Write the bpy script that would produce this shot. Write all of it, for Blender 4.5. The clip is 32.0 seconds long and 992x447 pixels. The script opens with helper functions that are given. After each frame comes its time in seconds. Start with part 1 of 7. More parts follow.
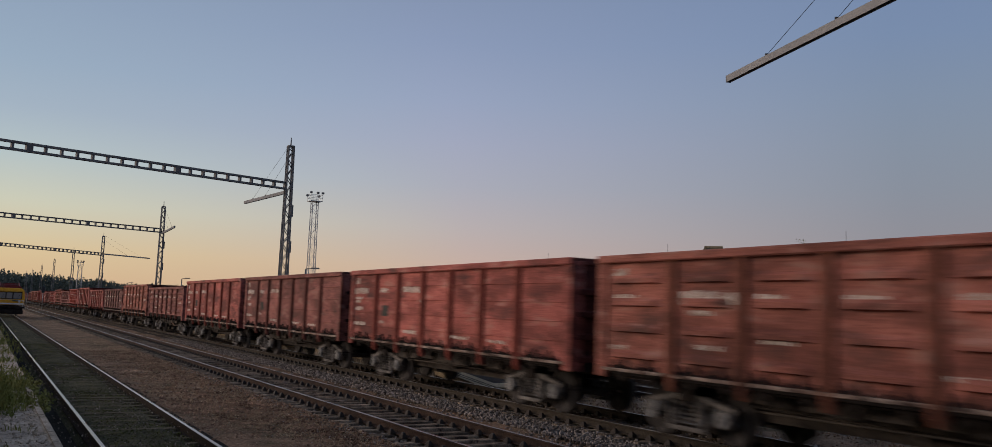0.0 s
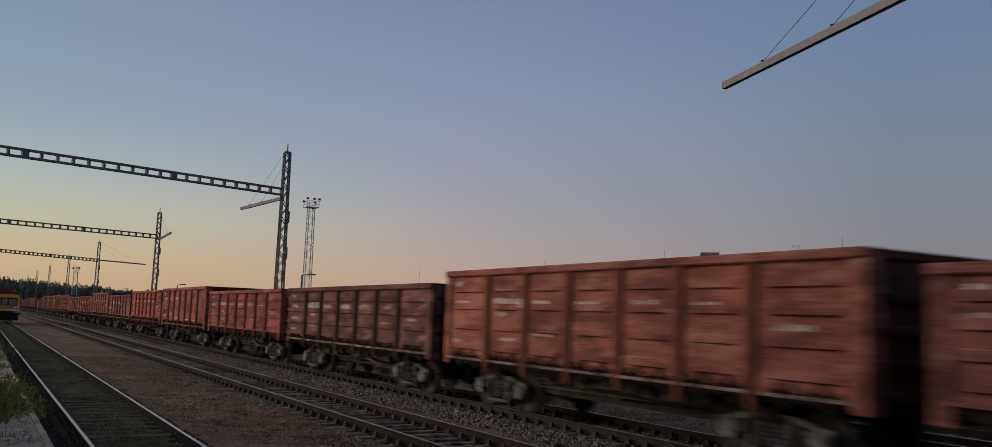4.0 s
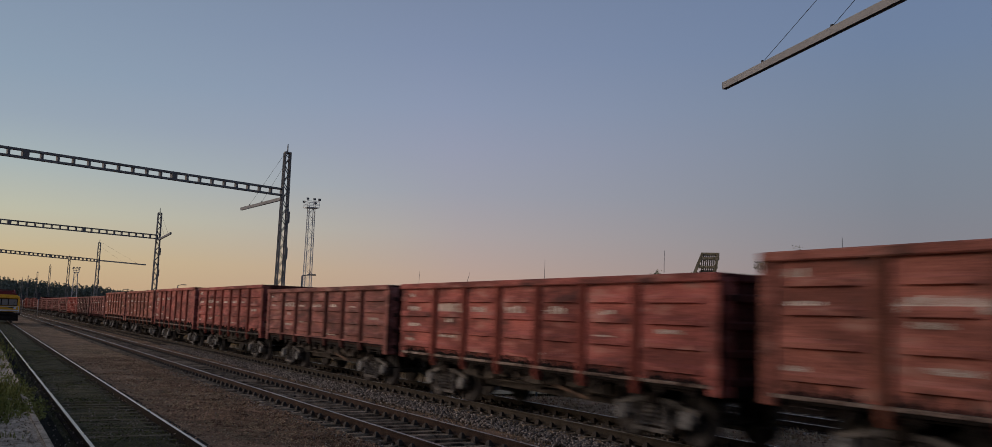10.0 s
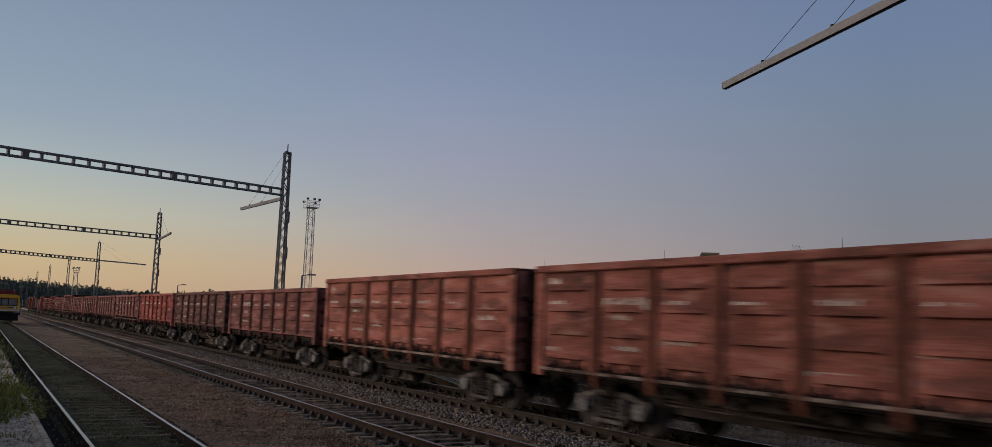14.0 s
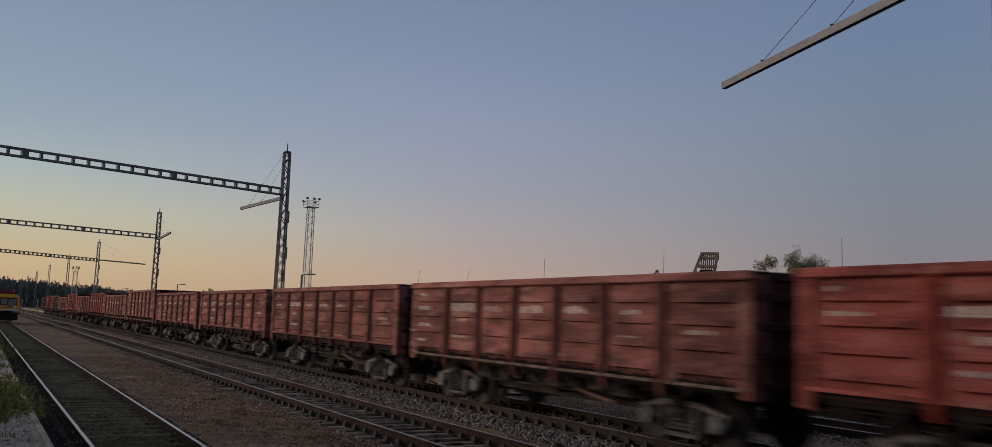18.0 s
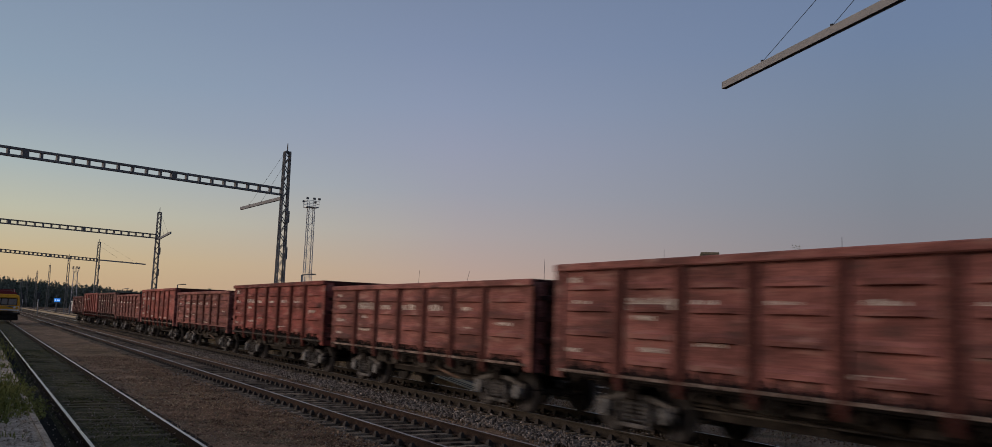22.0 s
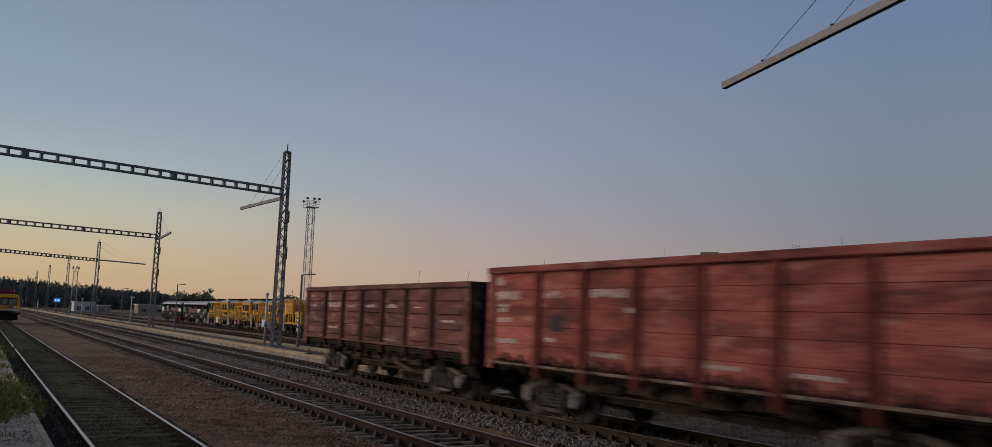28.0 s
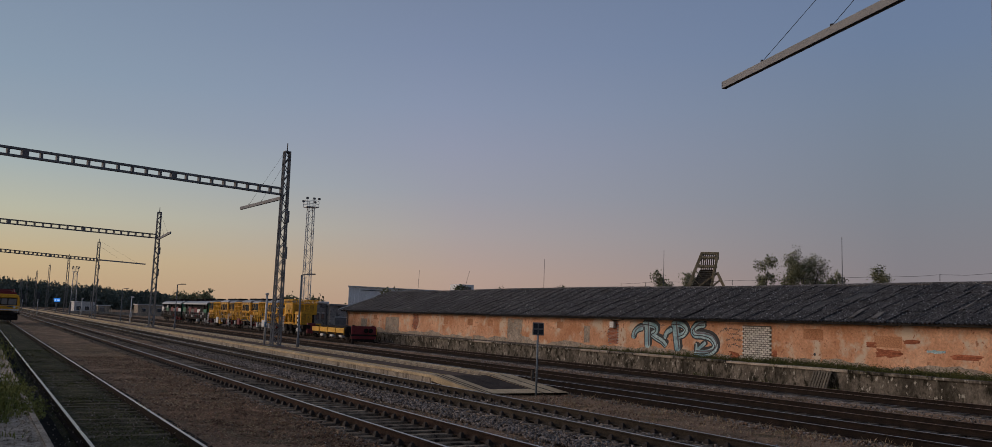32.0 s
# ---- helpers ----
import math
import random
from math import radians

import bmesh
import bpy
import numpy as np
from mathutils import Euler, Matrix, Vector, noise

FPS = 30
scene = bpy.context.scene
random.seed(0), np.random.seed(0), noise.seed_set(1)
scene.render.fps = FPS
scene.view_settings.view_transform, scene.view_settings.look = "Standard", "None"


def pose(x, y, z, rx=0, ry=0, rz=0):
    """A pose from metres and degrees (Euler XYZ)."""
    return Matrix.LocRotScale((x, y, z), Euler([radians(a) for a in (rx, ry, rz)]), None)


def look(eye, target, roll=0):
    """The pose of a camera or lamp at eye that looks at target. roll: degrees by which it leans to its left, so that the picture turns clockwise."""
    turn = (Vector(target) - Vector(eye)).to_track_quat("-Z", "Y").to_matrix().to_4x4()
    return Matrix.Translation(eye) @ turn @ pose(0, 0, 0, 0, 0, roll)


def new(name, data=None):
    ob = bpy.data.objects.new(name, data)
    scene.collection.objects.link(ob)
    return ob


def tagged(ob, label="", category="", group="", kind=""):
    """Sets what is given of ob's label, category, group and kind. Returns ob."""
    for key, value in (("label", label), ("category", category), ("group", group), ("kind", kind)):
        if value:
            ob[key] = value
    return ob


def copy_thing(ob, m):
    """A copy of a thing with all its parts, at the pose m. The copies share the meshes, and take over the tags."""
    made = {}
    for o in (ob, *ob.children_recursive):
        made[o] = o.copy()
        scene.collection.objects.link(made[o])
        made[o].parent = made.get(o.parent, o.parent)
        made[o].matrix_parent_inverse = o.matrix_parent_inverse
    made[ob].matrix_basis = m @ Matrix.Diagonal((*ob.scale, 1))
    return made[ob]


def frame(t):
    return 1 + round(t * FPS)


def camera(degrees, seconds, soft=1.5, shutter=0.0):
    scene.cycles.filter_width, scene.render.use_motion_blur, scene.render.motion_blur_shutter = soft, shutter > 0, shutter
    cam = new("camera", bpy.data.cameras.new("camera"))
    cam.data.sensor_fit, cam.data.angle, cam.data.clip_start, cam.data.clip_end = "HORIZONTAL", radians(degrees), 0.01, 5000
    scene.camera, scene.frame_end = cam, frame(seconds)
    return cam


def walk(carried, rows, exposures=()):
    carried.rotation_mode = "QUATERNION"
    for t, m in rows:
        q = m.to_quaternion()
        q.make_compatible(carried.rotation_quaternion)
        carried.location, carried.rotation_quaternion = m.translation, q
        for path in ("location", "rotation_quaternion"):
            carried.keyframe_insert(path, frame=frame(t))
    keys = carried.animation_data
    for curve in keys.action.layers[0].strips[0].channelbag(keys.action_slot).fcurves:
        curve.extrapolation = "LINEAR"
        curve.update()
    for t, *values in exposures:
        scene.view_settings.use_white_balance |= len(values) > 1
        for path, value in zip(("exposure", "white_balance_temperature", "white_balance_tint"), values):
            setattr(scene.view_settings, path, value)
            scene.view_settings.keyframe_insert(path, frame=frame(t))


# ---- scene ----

# ---------------------------------------------------------------- camera
cam = camera(58.35, 32.0, soft=0.6, shutter=0.65)
FOCAL = 1404.1
EYE = (0.0, 0.0, 2.169)


def aim(dx, dy):
    """The camera's pose, turned a little from its resting aim by dx and dy (thousandths of the focal length)."""
    yaw = 30.03 - math.degrees(math.atan(dx / FOCAL))
    pitch = 6.14 + math.degrees(math.atan(dy / FOCAL))
    a, b = radians(yaw), radians(pitch)
    way = Vector((math.sin(a) * math.cos(b), math.cos(a) * math.cos(b), math.sin(b)))
    return look(EYE, Vector(EYE) + 10 * way, 2.08)


PATH = [(0.0, 5.5, -9.5), (0.25, 5.5, -6.5), (0.5, 5.0, -4.0), (1.0, 3.3, -1.8), (1.5, 3.6, -0.8), (2.0, 5.0, 0.0),
        (2.5, 3.0, 0.0), (3.0, 1.5, 0.0), (3.5, 0.6, 0.2), (5.5, 0.3, 1.0), (9.0, 0.6, 1.0), (14.5, 0.5, 0.8), (16.5, 0.0, 0.2),
        (25.0, 0.3, 0.2), (32.0, 0.0, 0.0)]
walk(cam, [(t, aim(dx, dy)) for t, dx, dy in PATH],
     exposures=[(0.0, 0.27), (0.5, 0.25), (1.0, 0.20), (2.0, 0.18), (3.0, 0.06), (4.0, 0.0), (28.0, 0.0), (29.5, -0.06), (32.0, -0.08)])

# ---------------------------------------------------------------- world and light
SUN_AZ = radians(-56)      # from +Y towards -X: behind the left edge of the view
SUN_EL = radians(13)

world = bpy.data.worlds.new("evening_sky")
scene.world = world
world.use_nodes = True
wt = world.node_tree
wt.nodes.clear()
w_out = wt.nodes.new("ShaderNodeOutputWorld")
w_bg = wt.nodes.new("ShaderNodeBackground")
w_sky = wt.nodes.new("ShaderNodeTexSky")
w_sky.sky_type = "NISHITA"
w_sky.sun_disc = False
w_sky.sun_elevation = radians(2)
w_sky.sun_rotation = SUN_AZ
w_sky.air_density, w_sky.dust_density, w_sky.ozone_density = 1.0, 1.0, 3.0
w_co = wt.nodes.new("ShaderNodeTexCoord")
w_sep = wt.nodes.new("ShaderNodeSeparateXYZ")
wt.links.new(w_co.outputs["Generated"], w_sep.inputs[0])


def w_math(op, a, b=None):
    n = wt.nodes.new("ShaderNodeMath")
    n.operation = op
    for i, v in enumerate((a, b)):
        if v is None:
            continue
        if isinstance(v, (int, float)):
            n.inputs[i].default_value = v
        else:
            wt.links.new(v, n.inputs[i])
    return n.outputs[0]


def w_ramp(fac, stops):
    n = wt.nodes.new("ShaderNodeValToRGB")
    n.color_ramp.interpolation = "LINEAR"
    while len(n.color_ramp.elements) < len(stops):
        n.color_ramp.elements.new(0.5)
    for e, (at, col) in zip(n.color_ramp.elements, stops):
        e.position, e.color = at, (*col, 1)
    wt.links.new(fac, n.inputs[0])
    return n.outputs[0]


def w_mix(fac, a, b):
    n = wt.nodes.new("ShaderNodeMix")
    n.data_type = "RGBA"
    wt.links.new(fac, n.inputs[0])
    wt.links.new(a, n.inputs[6])
    wt.links.new(b, n.inputs[7])
    return n.outputs[2]


# height above the horizon, 0 to 1, and closeness to the afterglow's azimuth, 0 to 1
w_up = w_math("MULTIPLY", w_math("ARCSINE", w_sep.outputs["Z"]), 2 / math.pi)
GLOW_AZ = radians(-14)
w_glow = w_math("ADD", w_math("MULTIPLY", w_sep.outputs["X"], math.sin(GLOW_AZ)),
                w_math("MULTIPLY", w_sep.outputs["Y"], math.cos(GLOW_AZ)))
w_glow = w_math("MULTIPLY", w_math("ADD", w_glow, 1.0), 0.5)
w_near = w_ramp(w_glow, [(0.0, (0, 0, 0)), (0.87, (0, 0, 0)), (0.98, (1, 1, 1))])
w_far = w_ramp(w_glow, [(0.0, (0, 0, 0)), (0.68, (0, 0, 0)), (0.87, (1, 1, 1))])
SKY_HIGH = [(0.35, (0.140, 0.186, 0.295)), (1.0, (0.115, 0.136, 0.188))]
w_warm = w_ramp(w_up, [(0.0, (0.530, 0.352, 0.212)), (0.030, (0.560, 0.435, 0.262)), (0.060, (0.494, 0.488, 0.385)), (0.090, (0.380, 0.439, 0.446)),
                       (0.120, (0.301, 0.366, 0.436)), (0.150, (0.259, 0.335, 0.424)), (0.190, (0.230, 0.299, 0.394)), (0.240, (0.202, 0.265, 0.354))] + SKY_HIGH)
w_mid = w_ramp(w_up, [(0.0, (0.446, 0.300, 0.246)), (0.030, (0.460, 0.336, 0.289)), (0.060, (0.391, 0.344, 0.349)), (0.090, (0.327, 0.331, 0.389)),
                      (0.120, (0.295, 0.316, 0.413)), (0.150, (0.256, 0.299, 0.416)), (0.190, (0.214, 0.264, 0.388)), (0.240, (0.182, 0.230, 0.340))] + SKY_HIGH)
w_cool = w_ramp(w_up, [(0.0, (0.242, 0.205, 0.224)), (0.030, (0.238, 0.213, 0.234)), (0.060, (0.221, 0.218, 0.248)), (0.090, (0.202, 0.223, 0.269)),
                       (0.120, (0.191, 0.226, 0.288)), (0.150, (0.177, 0.224, 0.307)), (0.190, (0.156, 0.213, 0.327)), (0.240, (0.142, 0.197, 0.323))] + SKY_HIGH)
w_grad = w_mix(w_near, w_mix(w_far, w_cool, w_mid), w_warm)
w_add = wt.nodes.new("ShaderNodeMix")
w_add.data_type, w_add.blend_type = "RGBA", "ADD"
w_add.inputs[0].default_value = 0.012
wt.links.new(w_grad, w_add.inputs[6])
wt.links.new(w_sky.outputs[0], w_add.inputs[7])
wt.links.new(w_add.outputs[2], w_bg.inputs[0])
w_bg.inputs[1].default_value = 1.0
wt.links.new(w_bg.outputs[0], w_out.inputs[0])

sun = new("sun", bpy.data.lights.new("sun", "SUN"))
sun.data.energy = 1.9
sun.data.angle = radians(46)
sun.data.color = (1.0, 0.80, 0.66)
sun_way = Vector((math.sin(SUN_AZ) * math.cos(SUN_EL), math.cos(SUN_AZ) * math.cos(SUN_EL), math.sin(SUN_EL)))
sun.matrix_world = look(sun_way * 200, (0, 0, 0))

# ---------------------------------------------------------------- helpers for meshes
rng = random.Random(7)


def box(bm, x0, x1, y0, y1, z0, z1):
    v = [bm.verts.new((x, y, z)) for z in (z0, z1) for y in (y0, y1) for x in (x0, x1)]
    for q in ((0, 2, 3, 1), (4, 5, 7, 6), (0, 1, 5, 4), (2, 6, 7, 3), (0, 4, 6, 2), (1, 3, 7, 5)):
        bm.faces.new([v[i] for i in q])
    return v


def beam(bm, a, b, w, h=None, up=(0, 0, 1)):
    """A square bar from a to b, w wide and h high."""
    a, b, h = Vector(a), Vector(b), h or w
    d = (b - a).normalized()
    s = d.cross(Vector(up))
    if s.length < 1e-4:
        s = d.cross(Vector((1, 0, 0)))
    s.normalize()
    u = s.cross(d)
    v = [bm.verts.new(p + s * i * w / 2 + u * j * h / 2) for p in (a, b) for i, j in ((-1, -1), (1, -1), (1, 1), (-1, 1))]
    for q in ((3, 2, 1, 0), (4, 5, 6, 7), (0, 1, 5, 4), (1, 2, 6, 5), (2, 3, 7, 6), (3, 0, 4, 7)):
        bm.faces.new([v[i] for i in q])
    return v


def tube(bm, a, b, r0, r1=None, n=8, caps=True):
    a, b, r1 = Vector(a), Vector(b), r0 if r1 is None else r1
    d = (b - a).normalized()
    s = d.cross(Vector((0, 0, 1)))
    if s.length < 1e-4:
        s = Vector((1, 0, 0))
    s.normalize()
    u = s.cross(d)
    ring = [[bm.verts.new(p + (s * math.cos(k * math.tau / n) + u * math.sin(k * math.tau / n)) * r) for k in range(n)]
            for p, r in ((a, r0), (b, r1))]
    for k in range(n):
        f = bm.faces.new((ring[0][k], ring[0][(k + 1) % n], ring[1][(k + 1) % n], ring[1][k]))
        f.smooth = True
    if caps:
        bm.faces.new(ring[0][::-1])
        bm.faces.new(ring[1])


def lathe(bm, profile, axis="x", n=20, at=(0, 0, 0)):
    """A turned body: profile of (along, radius) round the axis through at."""
    rings = []
    for s, r in profile:
        ring = []
        for k in range(n):
            c, d = r * math.cos(k * math.tau / n), r * math.sin(k * math.tau / n)
            p = {"x": (s, c, d), "y": (c, s, d), "z": (c, d, s)}[axis]
            ring.append(bm.verts.new(Vector(at) + Vector(p)))
        rings.append(ring)
    for a, b in zip(rings, rings[1:]):
        for k in range(n):
            f = bm.faces.new((a[k], a[(k + 1) % n], b[(k + 1) % n], b[k]))
            f.smooth = True
    bm.faces.new(rings[0][::-1])
    bm.faces.new(rings[-1])


def prism(bm, outline, axis, lo, hi):
    """A flat outline of (u, v) pairs drawn out along an axis: x -> (y, z), y -> (x, z), z -> (x, y)."""
    def at(u, v, w):
        return {"x": (w, u, v), "y": (u, w, v), "z": (u, v, w)}[axis]
    a = [bm.verts.new(at(u, v, lo)) for u, v in outline]
    b = [bm.verts.new(at(u, v, hi)) for u, v in outline]
    bm.faces.new(a[::-1])
    bm.faces.new(b)
    for k in range(len(a)):
        j = (k + 1) % len(a)
        bm.faces.new((a[k], a[j], b[j], b[k]))


def bevelled(bm, w=0.01, seg=1):
    bmesh.ops.bevel(bm, geom=bm.edges[:], offset=w, segments=seg, affect="EDGES", clamp_overlap=True)
    return bm


def mesh_from(bm, material, name="mesh"):
    bmesh.ops.recalc_face_normals(bm, faces=bm.faces[:])
    me = bpy.data.meshes.new(name)
    bm.to_mesh(me)
    bm.free()
    me.materials.append(material)
    return me


def piece(name, me, parent=None, at=(0, 0, 0), rz=0.0, label=""):
    ob = new(name, me)
    ob.parent = parent
    ob.matrix_basis = pose(*at, 0, 0, rz)
    return tagged(ob, label)


def part(name, bm, material, parent, label="", at=(0, 0, 0), rz=0.0):
    return piece(name, mesh_from(bm, material, name), parent, at, rz, label)


def thing(name, at=(0, 0, 0), rz=0.0, label="", category="", group="", kind=""):
    ob = new(name)
    ob.empty_display_size = 0.2
    ob.matrix_basis = pose(*at, 0, 0, rz)
    return tagged(ob, label, category, group, kind)


def B():
    return bmesh.new()


def sheet_mesh(name, verts, faces, material, smooth=False):
    me = bpy.data.meshes.new(name)
    me.from_pydata(verts, [], faces)
    me.materials.append(material)
    if smooth:
        me.shade_smooth()
    me.update()
    return me


# ---------------------------------------------------------------- materials
def mat(name, c1, c2, scale=2.0, fine=40.0, rough=0.8, metal=0.0, bump=0.25, spread=0.3, stretch=(1, 1, 1), vary=0.12,
        c3=None, spots=6.0, amount=0.55, depth=0.02, grit=1.0, spec=None,
        c4=None, flecks=30.0, share=0.64, soft_edge=0.10, fleck_edge=0.05):
    """A worn surface: two colours in large clouds, fine grain, and a third colour in ragged spots."""
    m = bpy.data.materials.new(name)
    m.use_nodes = True
    t = m.node_tree
    b = t.nodes["Principled BSDF"]
    co = t.nodes.new("ShaderNodeTexCoord")
    inf = t.nodes.new("ShaderNodeObjectInfo")
    sh = t.nodes.new("ShaderNodeVectorMath")
    sh.operation = "MULTIPLY_ADD"
    cb = t.nodes.new("ShaderNodeCombineXYZ")
    for i in range(3):
        t.links.new(inf.outputs["Random"], cb.inputs[i])
    sh.inputs[1].default_value = (37.0, 53.0, 71.0)
    t.links.new(cb.outputs[0], sh.inputs[0])
    t.links.new(co.outputs["Object"], sh.inputs[2])
    mp = t.nodes.new("ShaderNodeMapping")
    mp.inputs["Scale"].default_value = stretch
    t.links.new(sh.outputs[0], mp.inputs[0])

    def nz(s, d, r=0.6):
        n = t.nodes.new("ShaderNodeTexNoise")
        n.inputs["Scale"].default_value, n.inputs["Detail"].default_value, n.inputs["Roughness"].default_value = s, d, r
        t.links.new(mp.outputs[0], n.inputs["Vector"])
        return n.outputs["Fac"]

    def rp(src, lo, hi, a, c):
        n = t.nodes.new("ShaderNodeValToRGB")
        n.color_ramp.elements[0].position, n.color_ramp.elements[1].position = lo, hi
        n.color_ramp.elements[0].color, n.color_ramp.elements[1].color = (*a, 1), (*c, 1)
        t.links.new(src, n.inputs[0])
        return n.outputs[0]

    def mx(kind, f, a, c):
        n = t.nodes.new("ShaderNodeMix")
        n.data_type, n.blend_type = "RGBA", kind
        if isinstance(f, float):
            n.inputs[0].default_value = f
        else:
            t.links.new(f, n.inputs[0])
        t.links.new(a, n.inputs[6])
        t.links.new(c, n.inputs[7])
        return n.outputs[2]

    big, grain = nz(scale, 6.0), nz(fine, 4.0, 0.7)
    col = rp(big, 0.5 - spread / 2, 0.5 + spread / 2, c1, c2)
    col = mx("MULTIPLY", 1.0, col, rp(grain, 0.32, 0.68, (1 - 0.45 * grit,) * 3, (1 + 0.40 * grit,) * 3))
    if c3:
        s = rp(nz(spots, 8.0, 0.65), amount, amount + soft_edge, (0, 0, 0), (1, 1, 1))
        rgb = t.nodes.new("ShaderNodeRGB")
        rgb.outputs[0].default_value = (*c3, 1)
        col = mx("MIX", s, col, rgb.outputs[0])
    if c4:
        s = rp(nz(flecks, 3.0, 0.6), share, share + fleck_edge, (0, 0, 0), (1, 1, 1))
        rgb = t.nodes.new("ShaderNodeRGB")
        rgb.outputs[0].default_value = (*c4, 1)
        col = mx("MIX", s, col, rgb.outputs[0])
    if vary:
        col = mx("MULTIPLY", 1.0, col, rp(inf.outputs["Random"], 0.0, 1.0, (1 - vary,) * 3, (1 + vary,) * 3))
    t.links.new(col, b.inputs["Base Color"])
    b.inputs["Metallic"].default_value = metal
    b.inputs["Specular IOR Level"].default_value = spec if spec is not None else (0.08 if rough >= 0.84 else 0.4)
    t.links.new(rp(big, 0.3, 0.7, (max(0.05, rough - 0.1),) * 3, (min(1.0, rough + 0.1),) * 3), b.inputs["Roughness"])
    if bump:
        bp = t.nodes.new("ShaderNodeBump")
        bp.inputs["Strength"].default_value, bp.inputs["Distance"].default_value = bump, depth
        t.links.new(grain, bp.inputs["Height"])
        t.links.new(bp.outputs[0], b.inputs["Normal"])
    return m


def glow(name, colour, strength):
    m = bpy.data.materials.new(name)
    m.use_nodes = True
    b = m.node_tree.nodes["Principled BSDF"]
    b.inputs["Base Color"].default_value = (*colour, 1)
    b.inputs["Emission Color"].default_value = (*colour, 1)
    b.inputs["Emission Strength"].default_value = strength
    return m


def glass(name, tint=(0.05, 0.06, 0.07), rough=0.08):
    m = bpy.data.materials.new(name)
    m.use_nodes = True
    b = m.node_tree.nodes["Principled BSDF"]
    b.inputs["Base Color"].default_value = (*tint, 1)
    b.inputs["Roughness"].default_value = rough
    b.inputs["Specular IOR Level"].default_value = 0.8
    return m


M_DIRT = mat("trodden_dirt", (0.140, 0.091, 0.057), (0.318, 0.208, 0.134), 0.7, 16, 0.97, bump=0.9, c3=(0.082, 0.067, 0.034), spots=0.9, amount=0.49, soft_edge=0.2, depth=0.05, vary=0, c4=(0.48, 0.385, 0.275), flecks=20, share=0.615)
M_SOIL = mat("mossy_soil", (0.026, 0.026, 0.014), (0.105, 0.093, 0.054), 1.4, 16, 0.97, bump=0.9, c3=(0.034, 0.037, 0.013), spots=2.2, amount=0.50, soft_edge=0.16, depth=0.05, vary=0, c4=(0.25, 0.21, 0.135), flecks=30, share=0.625)
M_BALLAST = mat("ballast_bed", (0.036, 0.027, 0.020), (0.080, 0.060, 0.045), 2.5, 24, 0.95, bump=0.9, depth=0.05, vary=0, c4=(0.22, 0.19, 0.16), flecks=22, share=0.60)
M_RAIL = mat("rusty_rail", (0.030, 0.020, 0.016), (0.066, 0.043, 0.033), 3, 50, 0.9, 0.0, 0.3, vary=0)
M_RAILGREY = mat("greased_grey_rail", (0.036, 0.029, 0.022), (0.064, 0.052, 0.040), 3, 50, 0.9, 0.0, 0.3, vary=0)
M_RAILDK = mat("dark_rusty_rail", (0.016, 0.012, 0.010), (0.032, 0.023, 0.018), 3, 50, 0.9, 0.0, 0.3, vary=0)
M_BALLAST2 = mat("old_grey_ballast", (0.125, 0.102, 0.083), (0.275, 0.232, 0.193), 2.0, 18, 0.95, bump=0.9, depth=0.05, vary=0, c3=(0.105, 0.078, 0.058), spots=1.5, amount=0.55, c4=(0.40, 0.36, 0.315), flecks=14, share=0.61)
M_OLDSLP = mat("old_grey_sleeper", (0.080, 0.064, 0.049), (0.190, 0.157, 0.122), 3, 40, 0.95, bump=0.6, stretch=(0.3, 3, 3), vary=0.35)
M_RUSTTOP = mat("rusted_rail_head", (0.145, 0.102, 0.078), (0.235, 0.168, 0.128), 3, 50, 0.8, 0.0, 0.2, vary=0)
M_RAILTOP = mat("worn_rail_head", (0.40, 0.355, 0.315), (0.58, 0.525, 0.47), 2, 60, 0.32, 0.9, 0.1, stretch=(4, 0.2, 4), vary=0, spec=0.5)
M_SLEEPER = mat("concrete_sleeper", (0.105, 0.080, 0.057), (0.310, 0.240, 0.172), 3, 40, 0.95, bump=0.5, c3=(0.046, 0.035, 0.027), spots=4, amount=0.52, vary=0.3)
M_WOODSLP = mat("wooden_sleeper", (0.050, 0.040, 0.030), (0.125, 0.102, 0.078), 3, 40, 0.95, bump=0.6, stretch=(0.3, 3, 3), vary=0.3)
M_CLIP = mat("rail_clip", (0.035, 0.028, 0.024), (0.06, 0.046, 0.036), 4, 60, 0.8, 0.4)
M_CONC = mat("weathered_concrete", (0.27, 0.225, 0.172), (0.42, 0.355, 0.28), 1.5, 30, 0.93, bump=0.5, stretch=(1, 1, 0.35), c3=(0.14, 0.115, 0.09), spots=2.6, amount=0.53, vary=0.05)
M_KERB = mat("kerb_stone", (0.30, 0.25, 0.19), (0.46, 0.385, 0.30), 2, 30, 0.93, bump=0.6, c3=(0.13, 0.11, 0.08), spots=3.5, amount=0.56)
M_ASPH = mat("platform_asphalt", (0.075, 0.050, 0.038), (0.135, 0.094, 0.072), 0.8, 50, 0.97, bump=0.5, vary=0)
M_RAMP = mat("dark_ramp_asphalt", (0.040, 0.030, 0.024), (0.075, 0.057, 0.046), 1.5, 40, 0.97, bump=0.5, vary=0)
M_TACT = mat("pale_paving_strip", (0.40, 0.305, 0.185), (0.56, 0.44, 0.28), 1.2, 40, 0.9, bump=0.3, c3=(0.24, 0.18, 0.11), spots=3, amount=0.58)
M_YLINE = mat("worn_yellow_line", (0.42, 0.29, 0.05), (0.30, 0.22, 0.07), 3, 40, 0.85)
M_GALV = mat("galvanised_steel", (0.30, 0.31, 0.32), (0.42, 0.43, 0.44), 3, 30, 0.55, 0.6, 0.1)
